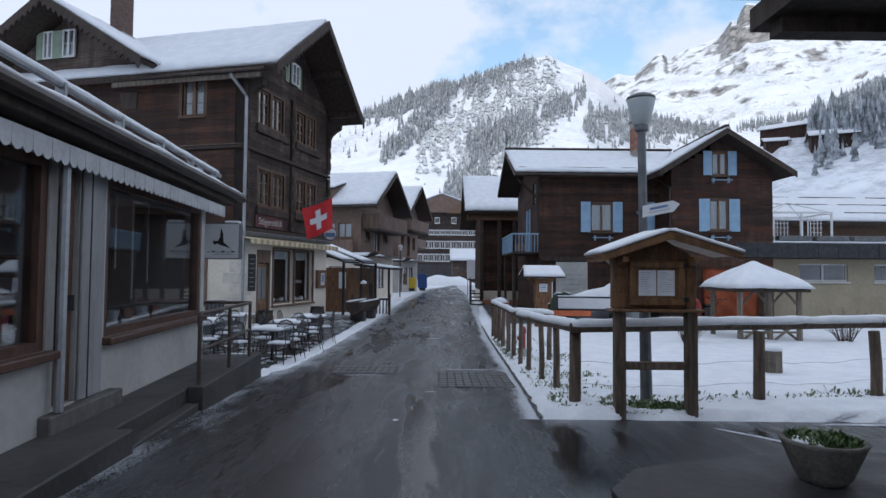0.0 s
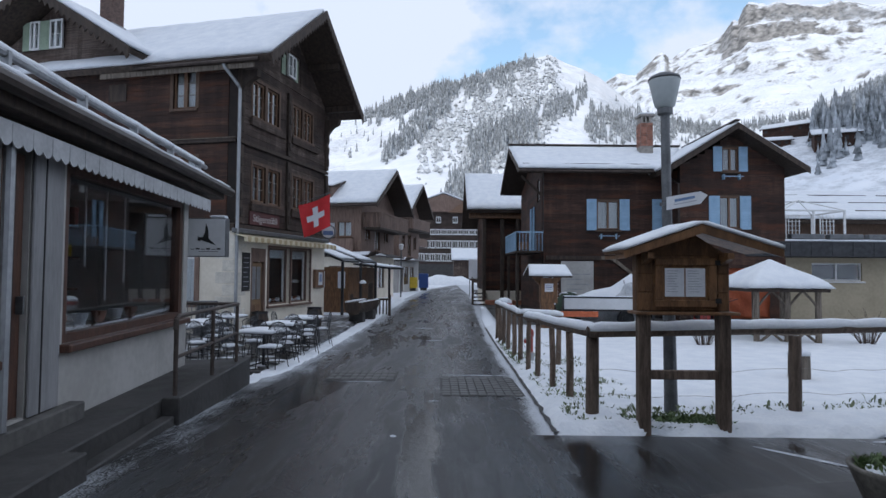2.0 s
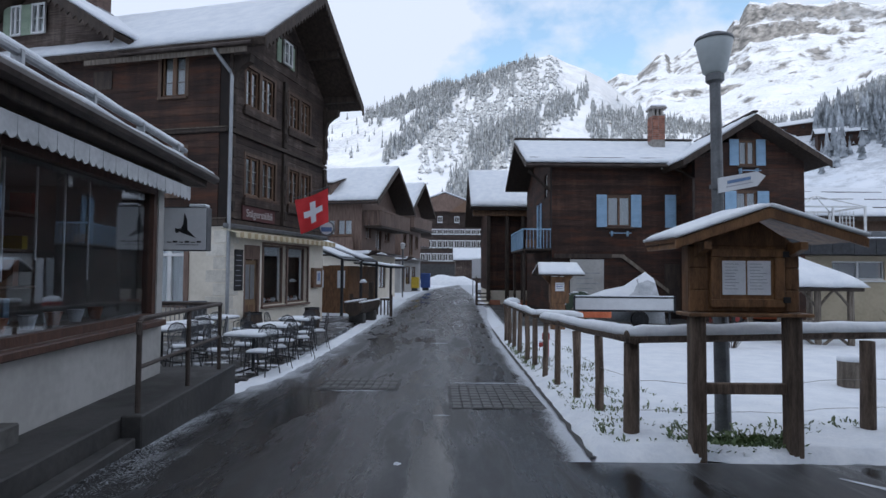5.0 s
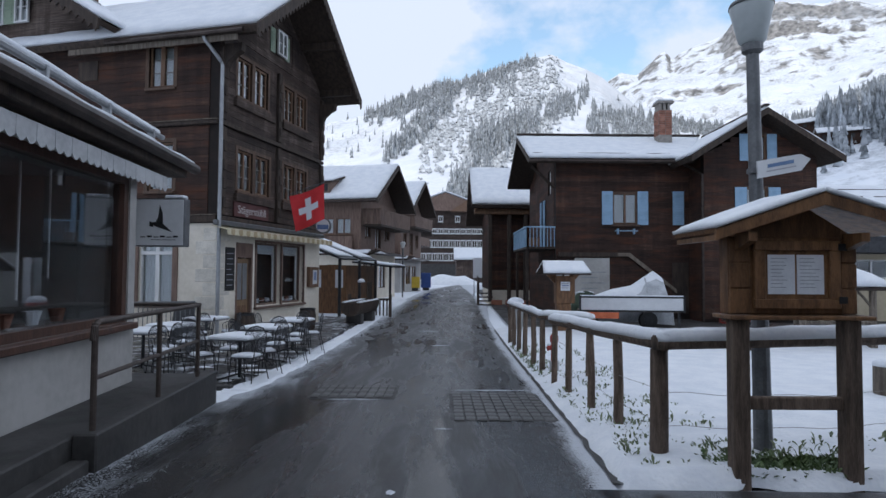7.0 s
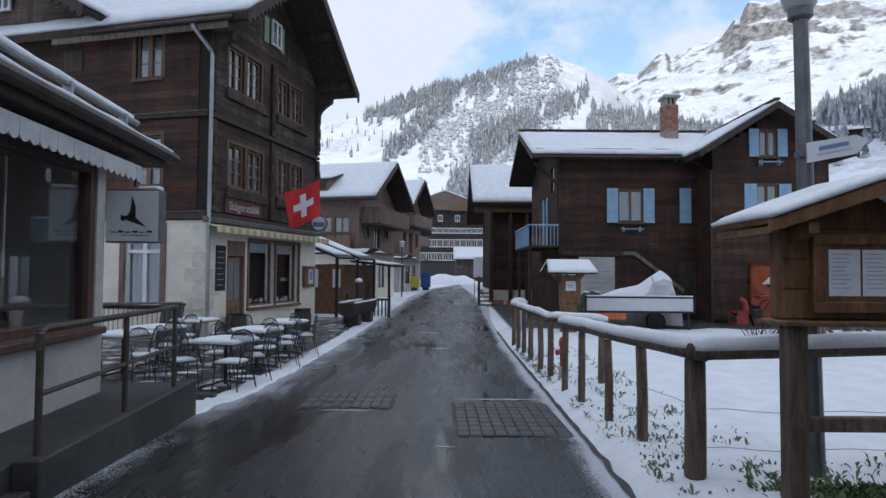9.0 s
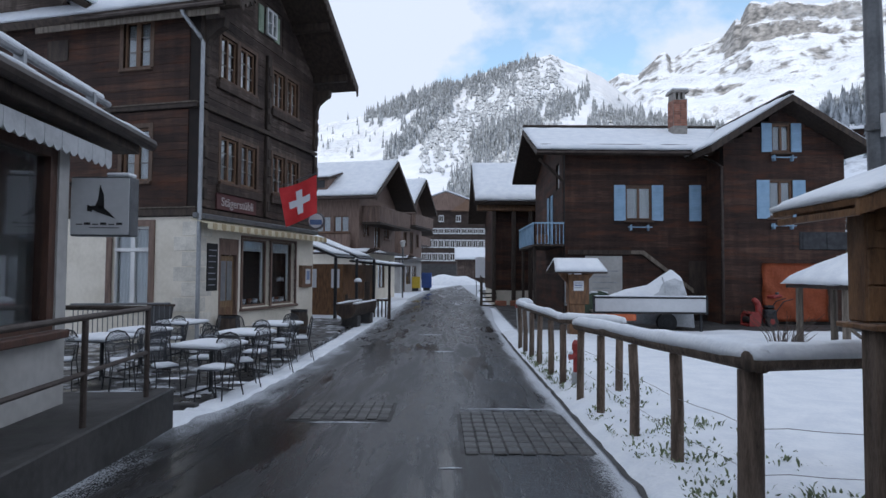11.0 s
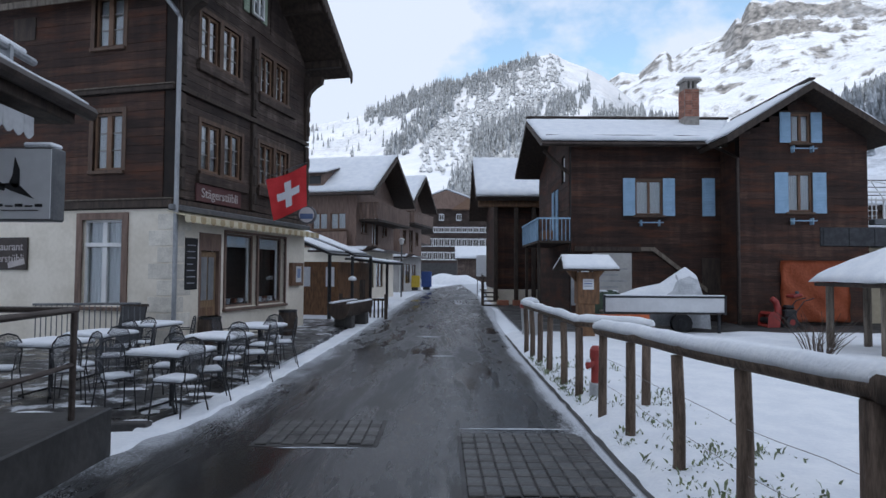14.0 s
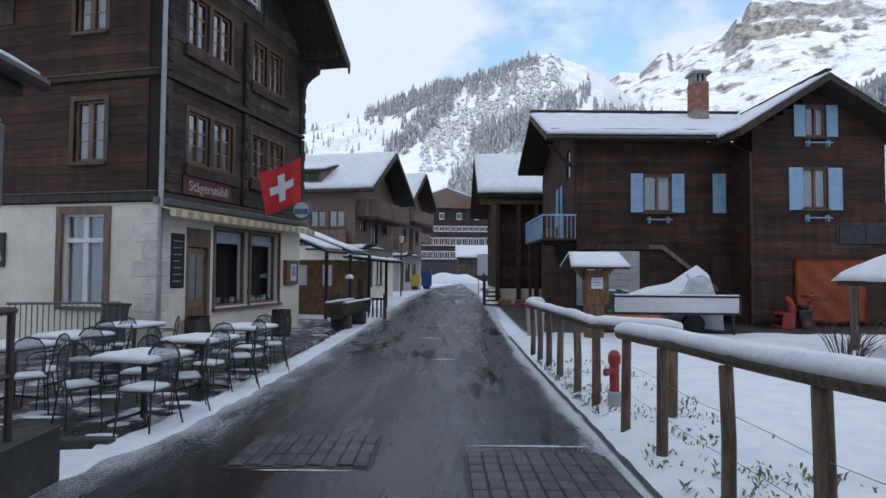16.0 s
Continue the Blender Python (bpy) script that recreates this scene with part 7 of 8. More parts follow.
for a in (-0.62, 0.62):
    part("roof", slab(bmesh.new(), (-0.66, a, 1.68), (0.66, a, 1.68), (0.58, 0, 2.0), (-0.58, 0, 2.0), 0.04), M_WOOD_BEAM, KS)
    part("roof_snow", snow_quad(bmesh.new(), (-0.65, a, 1.69), (0.65, a, 1.69), (0.57, 0, 2.01), (-0.57, 0, 2.01), 0.07, 12, 6, wobble=0.01), M_SNOW, KS, smooth=True)

# trailer with flat white board sides, covered load behind, green reel
TL = thing("trailer", pose(3.97, 19.95, level(20), 0, 0, -3), "low flat trailer with pale side board and snow on top", "trailer")
part("side_board", bx(0, 2.98, -0.03, 0.03, 0.62, 0.98, 0.008), M_SIGN_WHITE, TL, "pale grey side board")
part("board_edge", bx(-0.02, 3.0, -0.035, 0.04, 0.98, 1.02), M_METAL_DARK, TL)
part("board_edge", bx(-0.02, 3.0, -0.035, 0.04, 0.58, 0.62), M_METAL_DARK, TL)
for x in (-0.03, 2.98):
    part("board_end", bx(x, x + 0.05, -0.04, 0.05, 0.56, 1.05), M_METAL_DARK, TL)
part("edge_snow", bx(-0.02, 3.0, -0.03, 0.03, 1.022, 1.06, 0.015), M_SNOW, TL)
part("deck", bx(0.05, 2.93, 0.04, 1.5, 0.56, 0.62), M_WOOD_GREY, TL)
wh = part("wheel", tube(bmesh.new(), [(2.2, 0.75, 0.27), (2.2, 0.92, 0.27)], 0.27, 20), M_BLACK, TL, "black rubber wheel")
part("rim", tube(bmesh.new(), [(2.2, 0.735, 0.27), (2.2, 0.75, 0.27)], 0.14, 16), M_METAL_DARK, wh)
wh = part("wheel", tube(bmesh.new(), [(2.35, 1.2, 0.3), (2.35, 1.38, 0.3)], 0.3, 20), M_BLACK, TL)
part("rim", tube(bmesh.new(), [(2.35, 1.185, 0.3), (2.35, 1.2, 0.3)], 0.16, 16), M_ZINC, wh)
for x in (0.1, 2.9):
    part("support_leg", bx(x - 0.03, x + 0.03, 0.1, 0.16, 0, 0.58), M_METAL_DARK, TL)
part("orange_board", bx(-0.55, 1.1, -0.1, -0.06, 0.38, 0.56), M_ORANGE, TL)
CV = thing("covered_machine", pose(5.9, 21.6, level(21)), "machine under a silver tarpaulin with snow on its back", "covered machine")
bm = bmesh.new()
k, nn = 14, 12
prof = [(-1.25, 0.55), (-1.1, 1.0), (-0.55, 1.12), (0.1, 1.25), (0.5, 1.6), (0.8, 1.72), (1.05, 1.6), (1.2, 1.0), (1.25, 0.2)]
g = []
for j in range(nn + 1):
    f = j / nn
    s = math.sin(math.pi * (0.08 + 0.84 * f)) ** 0.5
    g.append([bm.verts.new((x + 0.05 * noise.noise(Vector((x * 3, f * 4, 0))), -0.6 + 1.2 * f, max(0.05, z * s + 0.06 * noise.noise(Vector((x * 4, f * 5, 2)))))) for x, z in prof])
for a, b in zip(g, g[1:]):
    for i in range(len(prof) - 1):
        bm.faces.new((a[i], a[i + 1], b[i + 1], b[i]))
bm.faces.new(g[0])
part("tarpaulin_cover", bm, M_COVER, CV, smooth=False)
for i0, i1, j0, j1 in ((1, 4, 2, 10), (4, 6, 3, 9)):
    bm = bmesh.new()
    rows_ = []
    for j in range(j0, j1 + 1):
        f = j / nn
        s = math.sin(math.pi * (0.08 + 0.84 * f)) ** 0.5
        rows_.append([bm.verts.new((x, -0.6 + 1.2 * f, z * s + (0.0 if i in (i0, i1) or j in (j0, j1) else 0.075))) for i, (x, z) in ((q, prof[q]) for q in range(i0, i1 + 1))])
    for a, b in zip(rows_, rows_[1:]):
        for i in range(i1 - i0):
            bm.faces.new((a[i], a[i + 1], b[i + 1], b[i]))
    part("cover_snow", bm, M_SNOW, CV, smooth=True)
GR = thing("cable_reel", pose(4.35, 20.9, level(21)), "round dark green cable reel with snow on top", "reel")
part("reel_disc", tube(bmesh.new(), [(0, -0.05, 0.7), (0, 0.0, 0.7)], 0.45, 28), M_GREEN_PAINT, GR)
part("reel_core", tube(bmesh.new(), [(0, 0.0, 0.7), (0, 0.5, 0.7)], 0.3, 20), M_METAL_DARK, GR)
part("reel_foot", bx(-0.4, 0.4, -0.02, 0.5, 0, 0.28), M_METAL_DARK, GR)
part("reel_snow", snow_quad(bmesh.new(), (-0.25, -0.05, 1.1), (0.25, -0.05, 1.1), (0.25, 0.5, 1.02), (-0.25, 0.5, 1.02), 0.06, 8, 6), M_SNOW, GR, smooth=True)
# red snow blower
SB = thing("snow_blower", pose(9.95, 22.6, level(22)) @ Matrix.Diagonal((0.85, 0.85, 0.9, 1)), "red snow blower standing by the wall", "snow blower")
bm = prism(bmesh.new(), [(-0.62, 0.04), (-0.2, 0.04), (-0.16, 0.3), (-0.26, 0.52), (-0.5, 0.55), (-0.56, 0.47), (-0.4, 0.42), (-0.34, 0.25), (-0.42, 0.12), (-0.62, 0.1)], -0.32, 0.32, "y")
part("auger_housing", bm, M_RED_PAINT, SB, "red curved auger housing")
for y in (-0.325, 0.322):
    part("side_plate", prism(bmesh.new(), [(-0.62, 0.04), (-0.2, 0.04), (-0.16, 0.3), (-0.26, 0.52), (-0.5, 0.55), (-0.6, 0.4)], y, y + 0.012, "y"), M_RED_PAINT, SB)
part("auger", tube(bmesh.new(), [(-0.47, -0.3, 0.25), (-0.47, 0.3, 0.25)], 0.11, 10), M_METAL_DARK, SB)
part("chute", tube(bmesh.new(), [(-0.1, 0, 0.32), (-0.08, 0, 0.62), (-0.16, 0, 0.86), (-0.3, 0, 0.98)], 0.14, 10, 0.09), M_RED_PAINT, SB, "tall red discharge chute", smooth=True)
part("engine", bx(0.08, 0.5, -0.2, 0.2, 0.3, 0.62, 0.05), M_METAL_DARK, SB)
part("fuel_tank", bx(0.14, 0.44, -0.16, 0.16, 0.63, 0.76, 0.05), M_BLACK, SB)
part("control_panel", bx(0.5, 0.85, -0.24, 0.24, 0.92, 1.02, 0.03), M_RED_PAINT, SB, "red control panel", pose(0, 0, 0, 0, -10, 0))
part("work_light", lathe(bmesh.new(), [(0.05, 0), (0.07, 0.05), (0.06, 0.1)], 10), M_METAL_GREY, SB, "", pose(0.6, 0, 1.12))
for y in (-0.24, 0.24):
    part("handle_bar", tube(bmesh.new(), [(0.35, y, 0.45), (0.7, y, 0.9), (1.05, y, 1.0)], 0.02, 6), M_METAL_DARK, SB)
    wh = part("wheel", tube(bmesh.new(), [(0.25, y - 0.07, 0.21), (0.25, y + 0.07, 0.21)], 0.21, 16), M_BLACK, SB)
    part("rim", tube(bmesh.new(), [(0.25, y - 0.078, 0.21), (0.25, y - 0.07, 0.21)], 0.10, 12), M_RED_PAINT, wh)

# ---- little open pavilion on the meadow, stump, hydrant, planter ----
GZB = thing("wooden_gazebo", pose(8.7, 16.4, -0.22), "small open wooden gazebo with a thick snow-covered hip roof", "gazebo")
for x in (-0.78, 0, 0.78):
    for y in ((-0.78, 0.78)):
        part("post", tube(bmesh.new(), [(x, y, 0), (x, y, 1.42)], 0.075, 8), M_WOOD_GREY, GZB)
for x in (-0.78, 0.05):
    part("rail", bx(x, x + 0.73, -0.82, -0.76, 0.62, 0.68), M_WOOD_GREY, GZB)
    part("rail", bx(x, x + 0.73, -0.82, -0.76, 0.28, 0.33), M_WOOD_GREY, GZB)
    for s in (1, -1):
        part("cross_brace", tube(bmesh.new(), [(x + (0.05 if s > 0 else 0.70), -0.78 - 0.03 * s, 0.1), (x + (0.70 if s > 0 else 0.05), -0.78 - 0.03 * s, 0.6)], 0.035, 6), M_WOOD_GREY, GZB)
for x in (-0.78, 0, 0.78):
    for s in (-1, 1):
        if -0.9 < x + s * 0.4 < 0.9:
            part("knee_brace", tube(bmesh.new(), [(x, -0.78, 0.95), (x + s * 0.2, -0.78, 1.2), (x + s * 0.38, -0.78, 1.38)], 0.03, 6), M_WOOD_GREY, GZB)
part("eave_frame", bx(-0.98, 0.98, -0.98, 0.98, 1.36, 1.44, 0.01), M_WOOD_BEAM, GZB)
corners = [(-1.06, -1.06), (1.06, -1.06), (1.06, 1.06), (-1.06, 1.06)]
bm = bmesh.new()
n = 12
rings = []
for k in range(9):
    f = k / 8
    r = 1 - f * 0.97
    prof_z = 1.45 + 0.12 * min(1, f * 6) + 0.62 * f
    ring = []
    for c in range(4):
        p, q = Vector((*corners[c], 0)), Vector((*corners[(c + 1) % 4], 0))
        for i in range(n):
            v = p.lerp(q, i / n) * r
            ring.append(bm.verts.new((v.x, v.y, prof_z + 0.03 * noise.noise(Vector((v.x * 2, v.y * 2, f))))))
    rings.append(ring)
for a, b in zip(rings, rings[1:]):
    m_ = len(a)
    for i in range(m_):
        bm.faces.new((a[i], a[(i + 1) % m_], b[(i + 1) % m_], b[i]))
bm.faces.new(rings[-1])
bm.faces.new(rings[0][::-1])
part("roof_snow", bm, M_SNOW, GZB, "thick smooth snow on the hip roof", smooth=True)
ST = thing("stump", pose(5.65, 10.1, level(10)), "grey round wooden stump with a cap of snow", "stump")
part("trunk_piece", lathe(bmesh.new(), [(0.17, -0.1), (0.16, 0.1), (0.155, 0.44)], 14), M_WOOD_GREY, ST)
part("stump_snow", lathe(bmesh.new(), [(0.165, 0.44), (0.16, 0.49), (0.10, 0.52), (0.02, 0.525)], 14), M_SNOW, ST, smooth=True)
HY = thing("hydrant", Matrix.Translation((1.69, 11.95, level(12))) @ Matrix.Diagonal((0.62, 0.62, 0.84, 1)), "red and grey fire hydrant with a patch of snow", "hydrant")
part("base", lathe(bmesh.new(), [(0.12, -0.05), (0.12, 0.26), (0.10, 0.28)], 14), M_BIN, HY)
part("barrel", lathe(bmesh.new(), [(0.085, 0.28), (0.085, 0.62), (0.11, 0.64), (0.11, 0.74), (0.06, 0.80)], 14), M_RED_PAINT, HY)
part("outlet", tube(bmesh.new(), [(-0.05, -0.03, 0.55), (-0.19, -0.06, 0.52)], 0.05, 10), M_RED_PAINT, HY)
part("outlet_snow", lathe(bmesh.new(), [(0.05, 0.0), (0.045, 0.03), (0.01, 0.05)], 8), M_SNOW, HY, "", pose(-0.15, -0.05, 0.575), smooth=True)


def leaves(bm, cx, cy, cz, n, spread, size, up=0.6):
    for _ in range(n):
        a, r = random.uniform(0, 6.283), spread * math.sqrt(random.random())
        x, y = cx + r * math.cos(a), cy + r * math.sin(a)
        b, l, t = random.uniform(0, 6.283), size * random.uniform(0.6, 1.4), random.uniform(0.2, up)
        d = Vector((math.cos(b), math.sin(b), 0))
        s = Vector((-d.y, d.x, 0)) * l * 0.22
        p = Vector((x, y, cz))
        v = [bm.verts.new(p), bm.verts.new(p + d * l * 0.5 + s + Vector((0, 0, l * t))), bm.verts.new(p + d * l + Vector((0, 0, l * t * 1.3))), bm.verts.new(p + d * l * 0.5 - s + Vector((0, 0, l * t)))]
        bm.faces.new(v)


M_POT = mat("pale_rough_concrete", (0.085, 0.078, 0.068), (0.18, 0.165, 0.14), 3.5, rough=0.85, bump=0.6)
PO = thing("planter_bowl", Matrix.Translation((2.74, 4.26, 0.13)) @ Matrix.Diagonal((0.82, 0.82, 0.90, 1)), "round concrete planter bowl with green plants and snow", "planter")
part("bowl", lathe(bmesh.new(), [(0.17, 0), (0.22, 0.05), (0.33, 0.30), (0.345, 0.33), (0.31, 0.335), (0.29, 0.29), (0.02, 0.28)], 28), M_POT, PO, smooth=True)
bm = bmesh.new()
leaves(bm, 0, 0, 0.285, 900, 0.27, 0.05, 1.4)
tagged(part("plants", bm, M_LEAF, PO, "low green plants"), kind="stuff")
part("bowl_snow", snow_quad(bmesh.new(), (-0.3, -0.12, 0.30), (-0.1, -0.2, 0.30), (-0.08, 0.05, 0.31), (-0.25, 0.1, 0.31), 0.035, 8, 8, 0.5), M_SNOW, PO, smooth=True)

# green shoots pushing through the snow along the fence
bm = bmesh.new()
random.seed(21)
for _ in range(1500):
    y = 6.85 + 8.5 * random.random() ** 1.3
    x = 1.38 + 1.3 * random.random() ** 1.4
    if noise.noise(Vector((x * 1.6, y * 1.6, 3))) > -0.12:
        leaves(bm, x, y, level(y) + 0.045, random.randint(2, 4), 0.035, random.uniform(0.022, 0.048), 1.5)
for _ in range(330):
    x = 1.9 + 6.5 * random.random()
    y = 6.95 + 0.19 * (x - 1.5) + random.uniform(-0.02, 0.45)
    leaves(bm, x, y, level(y) + 0.05, random.randint(2, 4), 0.05, random.uniform(0.025, 0.06), 1.4)
tagged(part("green_shoots", bm, M_SHOOT), "pale green leaf shoots pushing through the snow by the fence", "plants", kind="stuff")
bm = bmesh.new()
for _ in range(420):
    leaves(bm, 1.95 + 1.0 * random.random(), 6.68 + 0.35 * random.random(), level(6.8) + 0.04, 4, 0.05, 0.05, 1.2)
tagged(part("leaf_clump", bm, M_LEAF), "dark green leaves round the foot of the notice board", "plants", kind="stuff")
# bare shrubs by the gazebo
for sx, sy in ((6.3, 15.0), (10.4, 15.2)):
    bm = bmesh.new()
    for _ in range(46):
        a, r = random.uniform(0, 6.283), random.uniform(0.25, 0.7)
        h = random.uniform(0.4, 0.95)
        p0 = Vector((0.1 * math.cos(a), 0.1 * math.sin(a), 0))
        p1 = Vector((r * 0.5 * math.cos(a), r * 0.5 * math.sin(a), h * 0.6))
        p2 = Vector((r * math.cos(a + 0.3), r * math.sin(a + 0.3), h))
        tube(bm, [p0, p1, p2], 0.009, 4, 0.004, False)
    SHB = thing("bare_shrub", pose(sx, sy, level(sy)), "leafless brown shrub standing in the snow", "shrub", "bare shrubs on the meadow")
    tagged(part("branching", bm, M_TWIG, SHB), kind="stuff")

# ---- flat-roofed annex with terrace frame, and the long snowy roof behind ----
AX = thing("annex", pose(13.2, 24.2, 0), "beige flat-roofed annex with a dark fascia", "annex")
wall("wall", AX, pose(0, 0, 0), 12, -0.5, 2.25, [(1.5, 3.5, 1.35, 2.05), (4.6, 6.6, 1.35, 2.05)], M_BEIGE, label="beige rendered wall")
for x in (1.5, 4.6):
    window(AX, pose(x, 0, 1.35), 2.0, 0.7, frame=M_WHITE, cols=2, rows=1, curtain=False)
part("fascia", bx(-1.6, 12.2, -0.95, 0.3, 2.25, 2.85, 0.02), M_METAL_DARK, AX, "dark metal fascia")
for i in range(17):
    part("fascia_seam", bx(-1.5 + i * 0.8, -1.47 + i * 0.8, -0.965, -0.951, 2.27, 2.83), M_METAL_DARK, AX)
part("edge_snow", snow_quad(bmesh.new(), (-1.5, -0.9, 2.86), (12, -0.9, 2.86), (12, 4, 2.86), (-0.1, 4, 2.86), 0.1, 30, 8), M_SNOW, AX, smooth=True)
for i in range(8):
    part("planter_trough", bx(-1.2 + i * 1.5, 0.1 + i * 1.5, -0.7, -0.4, 2.95, 3.15, 0.02), M_METAL_GREY, AX)
PF = thing("garden_pavilion", pose(14.4, 25.6, 2.9), "white metal frame of an uncovered garden pavilion", "pavilion frame")
for x in (0, 1.3, 2.6):
    for y in (0, 2.2):
        part("post", bx(x - 0.035, x + 0.035, y - 0.035, y + 0.035, 0, 1.35), M_WHITE, PF)
for y in (0, 2.2):
    part("beam", bx(-0.05, 2.65, y - 0.03, y + 0.03, 1.35, 1.42), M_WHITE, PF)
for x in (0, 2.6):
    part("beam", bx(x - 0.03, x + 0.03, 0.03, 2.17, 1.35, 1.42), M_WHITE, PF)
    for y in (0, 2.2):
        part("roof_strut", tube(bmesh.new(), [(x, y, 1.4), (1.3, 1.1, 1.95)], 0.025, 6), M_WHITE, PF)
for x in (0.1, 1.55):
    tp = part("trellis", bx(x, x + 0.03, -0.02, 0.02, 0.0, 1.2), M_WHITE, PF)
    for i in range(4):
        part("trellis_slat", bx(x + 0.12 + i * 0.15, x + 0.14 + i * 0.15, -0.015, 0.015, 0.0, 1.2), M_WHITE, tp)
    for i in range(6):
        part("trellis_slat", bx(x + 0.03, x + 0.62, -0.03, -0.016, 0.15 + i * 0.19, 0.17 + i * 0.19), M_WHITE, tp)
LB = thing("long_house", pose(14.0, 31.0, 0), "long low house with a broad snow-covered roof", "house")
part("body", bx(0, 18, 0, 8, -0.5, 4.3), M_WINDOW_WOOD, LB, "reddish brown boarded walls")
part("roof", slab(bmesh.new(), (-1, -1.0, 4.3), (19, -1.0, 4.3), (19, 6, 6.6), (-1, 6, 6.6), 0.2), M_WOOD_BEAM, LB)
part("roof_snow", snow_quad(bmesh.new(), (-1, -1.0, 4.34), (19, -1.0, 4.34), (19, 6, 6.64), (-1, 6, 6.64), 0.16, 30, 12), M_SNOW, LB, smooth=True)
for y, a in ((0.2, 0), (2.2, 1), (4.2, 0)):
    for i in range(5):
        z = 4.34 + (y + 1) * 2.3 / 7 + 0.17
        part("snow_guard", tube(bmesh.new(), [(-0.6 + i * 4 + a, y, z), (2.8 + i * 4 + a, y, z)], 0.035, 6), M_COPPER, LB)


# ---- far huts, conifers and masts on the slopes ----
def on_slope(px_az, el):
    """The distance along a bearing at which the hill reaches an elevation angle."""
    lo, hi = 140.0, 1098.0
    if hill_el(px_az, hi) < el:
        return None
    for _ in range(14):
        mid = (lo + hi) / 2
        if hill_el(px_az, mid) < el:
            lo = mid
        else:
            hi = mid
    return hi


def hut(az, el, w, d, h, rot, label):
    r = on_slope(az, el)
    if r is None:
        return
    x, y, z = land(az, r)
    o = thing("mountain_hut", pose(x, y, z - 0.5, 0, 0, -az + rot), label, "hut", "huts on the slope")
    part("body", bx(-w / 2, w / 2, -d / 2, d / 2, -2, h), M_WOOD_RED, o)
    for s in (-1, 1):
        part("roof", slab(bmesh.new(), (-w / 2 - 1, s * (d / 2 + 1.2), h - 0.4), (w / 2 + 1, s * (d / 2 + 1.2), h - 0.4), (w / 2 + 1, 0, h + d * 0.28), (-w / 2 - 1, 0, h + d * 0.28), 0.3), M_WOOD_BEAM, o)
        part("roof_snow", snow_quad(bmesh.new(), (-w / 2 - 1, s * (d / 2 + 1.2), h - 0.35), (w / 2 + 1, s * (d / 2 + 1.2), h - 0.35), (w / 2 + 1, 0, h + d * 0.28), (-w / 2 - 1, 0, h + d * 0.28), 0.4, 6, 4), M_SNOW, o, smooth=True)
    for i in range(3):
        part("window", bx(-w / 2 + 0.8 + i * w / 3.2, -w / 2 + 1.9 + i * w / 3.2, -d / 2 - 0.08, -d / 2 - 0.02, h * 0.4, h * 0.75), M_BLACK, o)


hut(30.7, 11.9, 20, 8, 3.4, -12, "long timber hut with snowy roof on the slope")
hut(29.7, 10.9, 8, 6, 3.0, 10, "small dark timber hut on the slope")
hut(33.7, 10.7, 14, 9, 4.4, 8, "timber chalet with balcony on the slope")


def tree_line(rnd, az_a, el_a, az_b, el_b, spread, count):
    """Bearings and elevations scattered along a line across the slope, kept below the skyline."""
    for _ in range(count):
        f = rnd.random()
        az = az_a + (az_b - az_a) * f + rnd.gauss(0, 0.35)
        el = el_a + (el_b - el_a) * f + rnd.gauss(0, spread)
        el = min(el, float(np.interp(az, HILL_AZ, HILL_EL)) - 0.08 - 0.5 * rnd.random() ** 2)
        r = on_slope(az, el)
        if r is not None and noise.noise(Vector((az * 1.3, el * 1.5, 2))) > -0.22:
            yield az, r


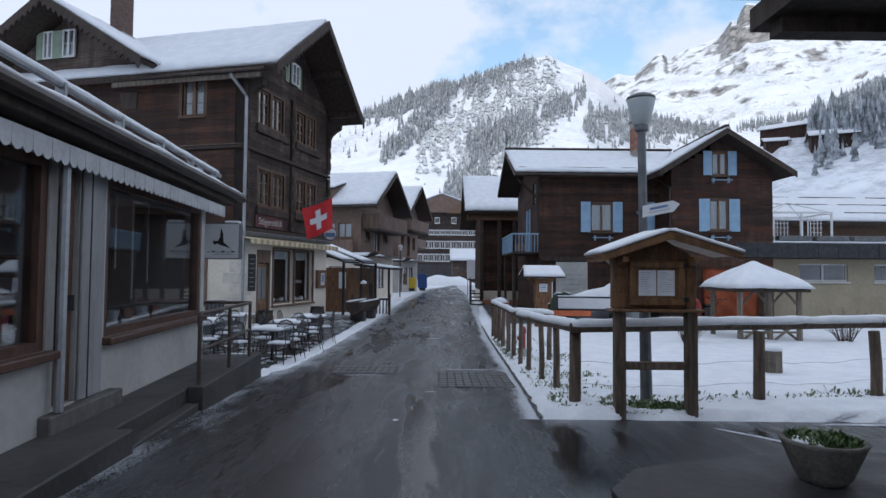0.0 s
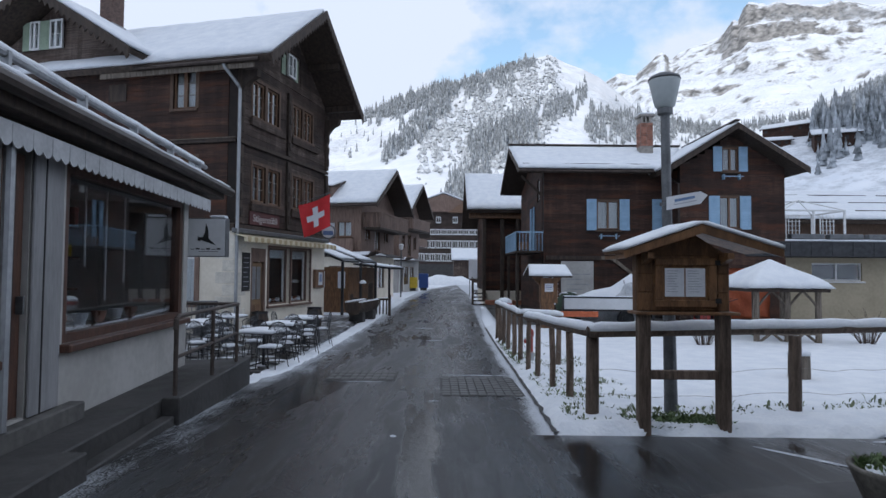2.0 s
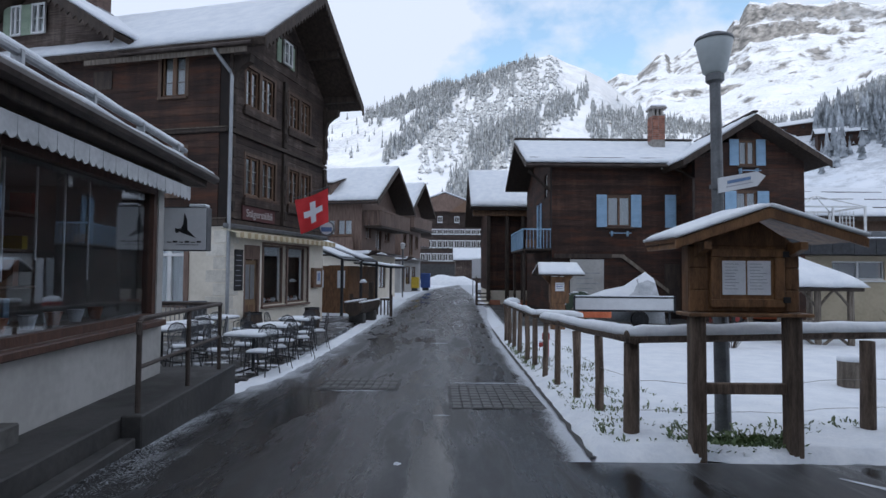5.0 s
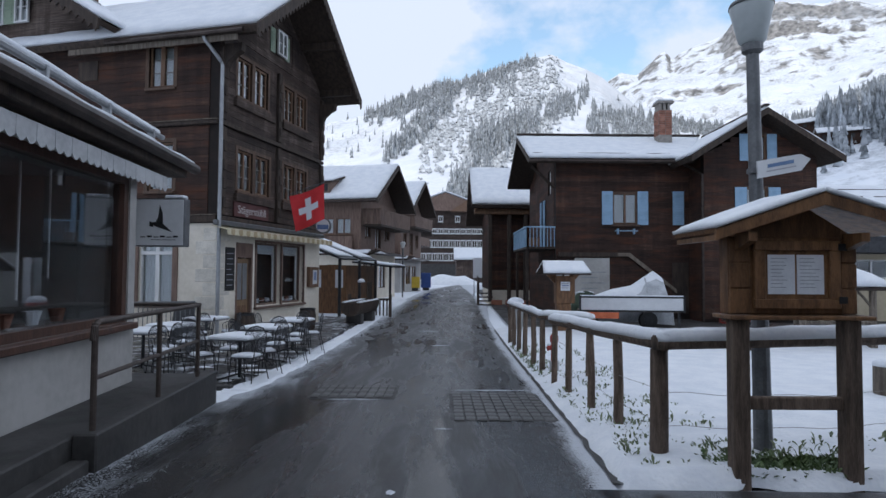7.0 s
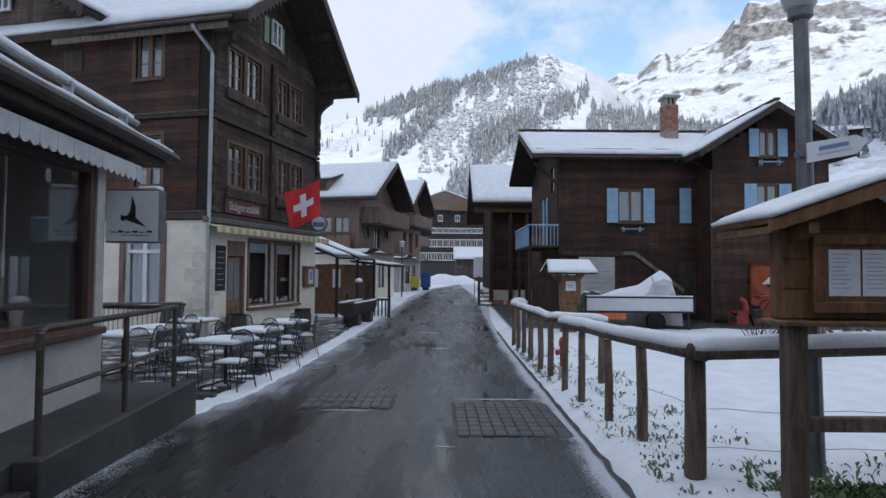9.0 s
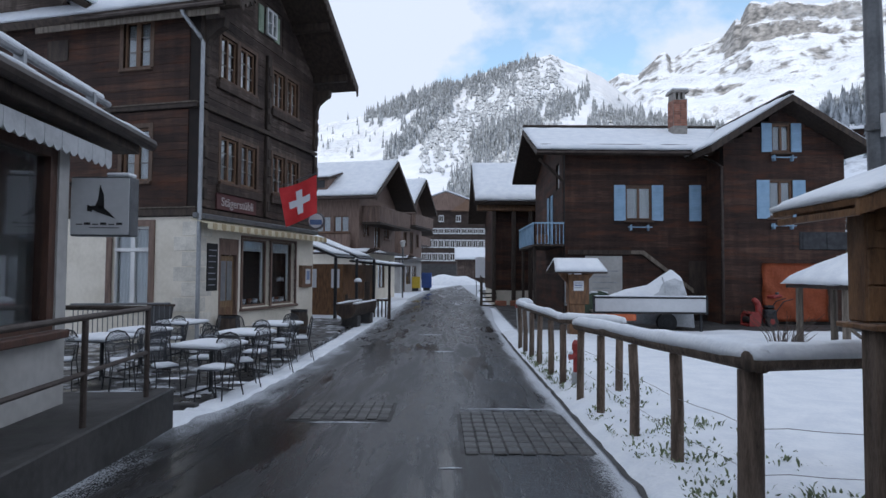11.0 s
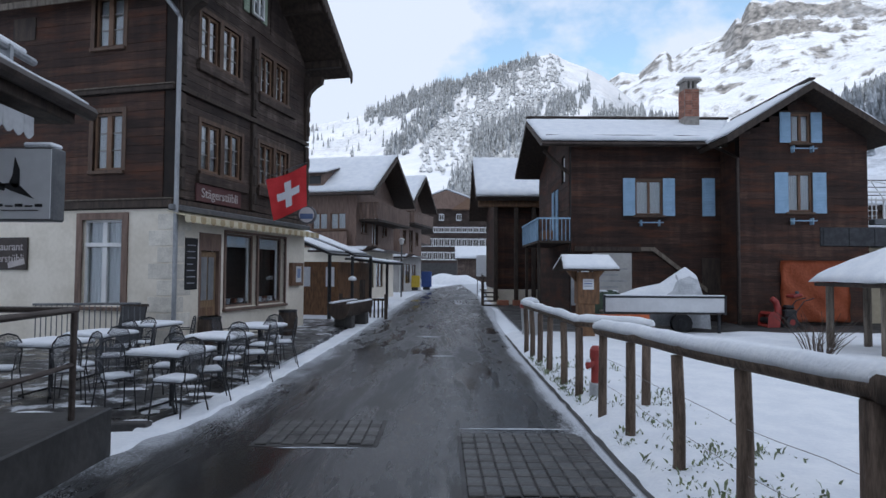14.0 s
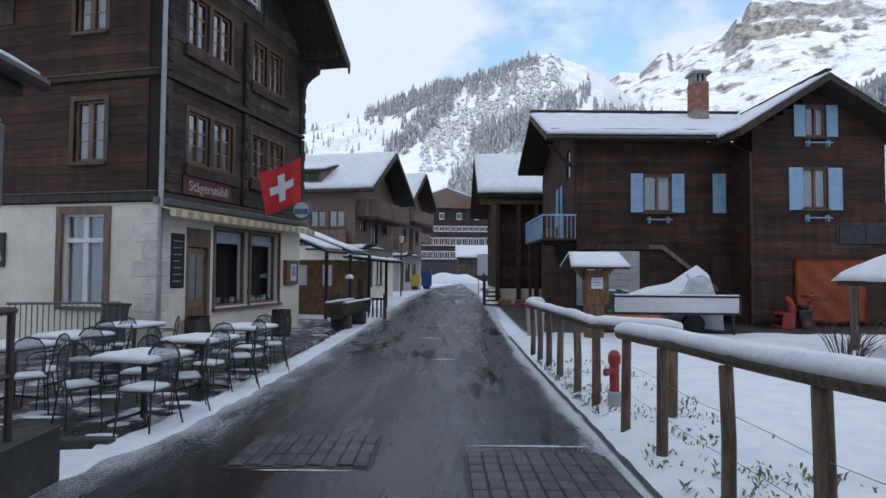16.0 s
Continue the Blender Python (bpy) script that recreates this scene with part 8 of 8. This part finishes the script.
def conifers():
    """Thousands of snow-dusted spruces, hazed by their colour, as one mesh, and frosted scrub as another."""
    rnd = random.Random(77)
    # bearing and elevation at both ends, spread, count, height
    zones = ((-7.0, 14.5, 1.5, 17.4, 0.35, 1000, 17), (2.2, 17.6, 8.6, 19.5, 0.30, 420, 14), (2.5, 17.0, 7.0, 18.3, 0.6, 330, 13),
             (-5.4, 11.3, 0.8, 16.2, 0.55, 480, 18), (3.0, 11.8, 8.8, 13.8, 0.8, 600, 19), (9.6, 14.7, 13.6, 16.4, 0.55, 240, 16), (0.5, 7.0, 4.5, 9.5, 1.2, 420, 15),
             (14.0, 13.6, 25.0, 13.2, 0.75, 900, 17), (32.5, 11.8, 37.8, 14.4, 1.1, 800, 20), (27.0, 12.6, 32.5, 12.9, 0.25, 160, 15), (-11.0, 12.0, -5.5, 13.6, 0.8, 26, 14), (-30.0, 10.5, -12.0, 12.4, 1.2, 300, 15), (32.5, 9.4, 37.5, 10.8, 0.5, 34, 17))
    vs, fs = [], []
    for az_a, el_a, az_b, el_b, spread, count, height in zones:
        for az, r in tree_line(rnd, az_a, el_a, az_b, el_b, spread, count):
            x, y, z = land(az, r)
            h = height * rnd.uniform(0.5, 1.2) * (0.45 + 0.55 * min(1, r / 800))
            w = h * rnd.uniform(0.13, 0.2)
            spin = rnd.random() * 6.28
            for t0, t1, ww in ((0.0, 0.42, 1.0), (0.2, 0.62, 0.8), (0.42, 0.82, 0.58), (0.64, 1.0, 0.36)):
                b, k = len(vs), 7
                for i in range(k):
                    rr = w * ww * rnd.uniform(0.6, 1.25)
                    vs.append((x + rr * math.cos(spin + 6.2832 * i / k), y + rr * math.sin(spin + 6.2832 * i / k), z + h * t0 - rnd.uniform(0, 0.06) * h))
                vs.append((x, y, z + h * t1))
                fs.extend((b + i, b + (i + 1) % k, b + k) for i in range(k))
    me = bpy.data.meshes.new("spruce_forest")
    me.from_pydata(vs, [], fs)
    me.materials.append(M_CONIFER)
    tagged(new("spruce_forest", me), "snow-dusted spruce forest on the alpine slopes, pale with painted haze", "forest", kind="stuff")
    vs, fs = [], []
    for az_a, el_a, az_b, el_b, spread, count in ((-2.0, 12.0, 8.0, 18.0, 1.5, 2300), (2.0, 10.0, 11.0, 16.5, 1.5, 2500), (4.0, 17.0, 11.0, 18.8, 0.8, 700), (15.0, 14.0, 25.0, 13.5, 0.8, 700)):
        for az, r in tree_line(rnd, az_a, el_a, az_b, el_b, spread, count):
            x, y, z = land(az, r)
            h = rnd.uniform(2.0, 6.0)
            b, k = len(vs), 6
            for i in range(k):
                rr = h * rnd.uniform(0.3, 0.7)
                vs.append((x + rr * math.cos(6.2832 * i / k), y + rr * math.sin(6.2832 * i / k), z + h * rnd.uniform(0, 0.4)))
            vs.append((x, y, z + h))
            fs.extend((b + i, b + (i + 1) % k, b + k) for i in range(k))
    me = bpy.data.meshes.new("frosted_scrub")
    me.from_pydata(vs, [], fs)
    me.materials.append(M_SCRUB)
    tagged(new("frosted_scrub", me), "pale frosted bushes and bare trees on the slope", "scrub", kind="stuff")


conifers()
for az, el in ((6.4, 19.0), (6.9, 19.1), (-2.9, 13.6)):
    r = on_slope(az, el) or 1090
    x, y, z = land(az, r)
    o = thing("lift_mast", pose(x, y, z), "thin cable lift mast on the mountain", "lift mast", "cable lift masts")
    part("mast", tube(bmesh.new(), [(0, 0, -2), (0, 0, 14)], 0.5, 6), M_METAL_DARK, o)
    part("cross_arm", bx(-3, 3, -0.3, 0.3, 13, 13.8), M_METAL_DARK, o)
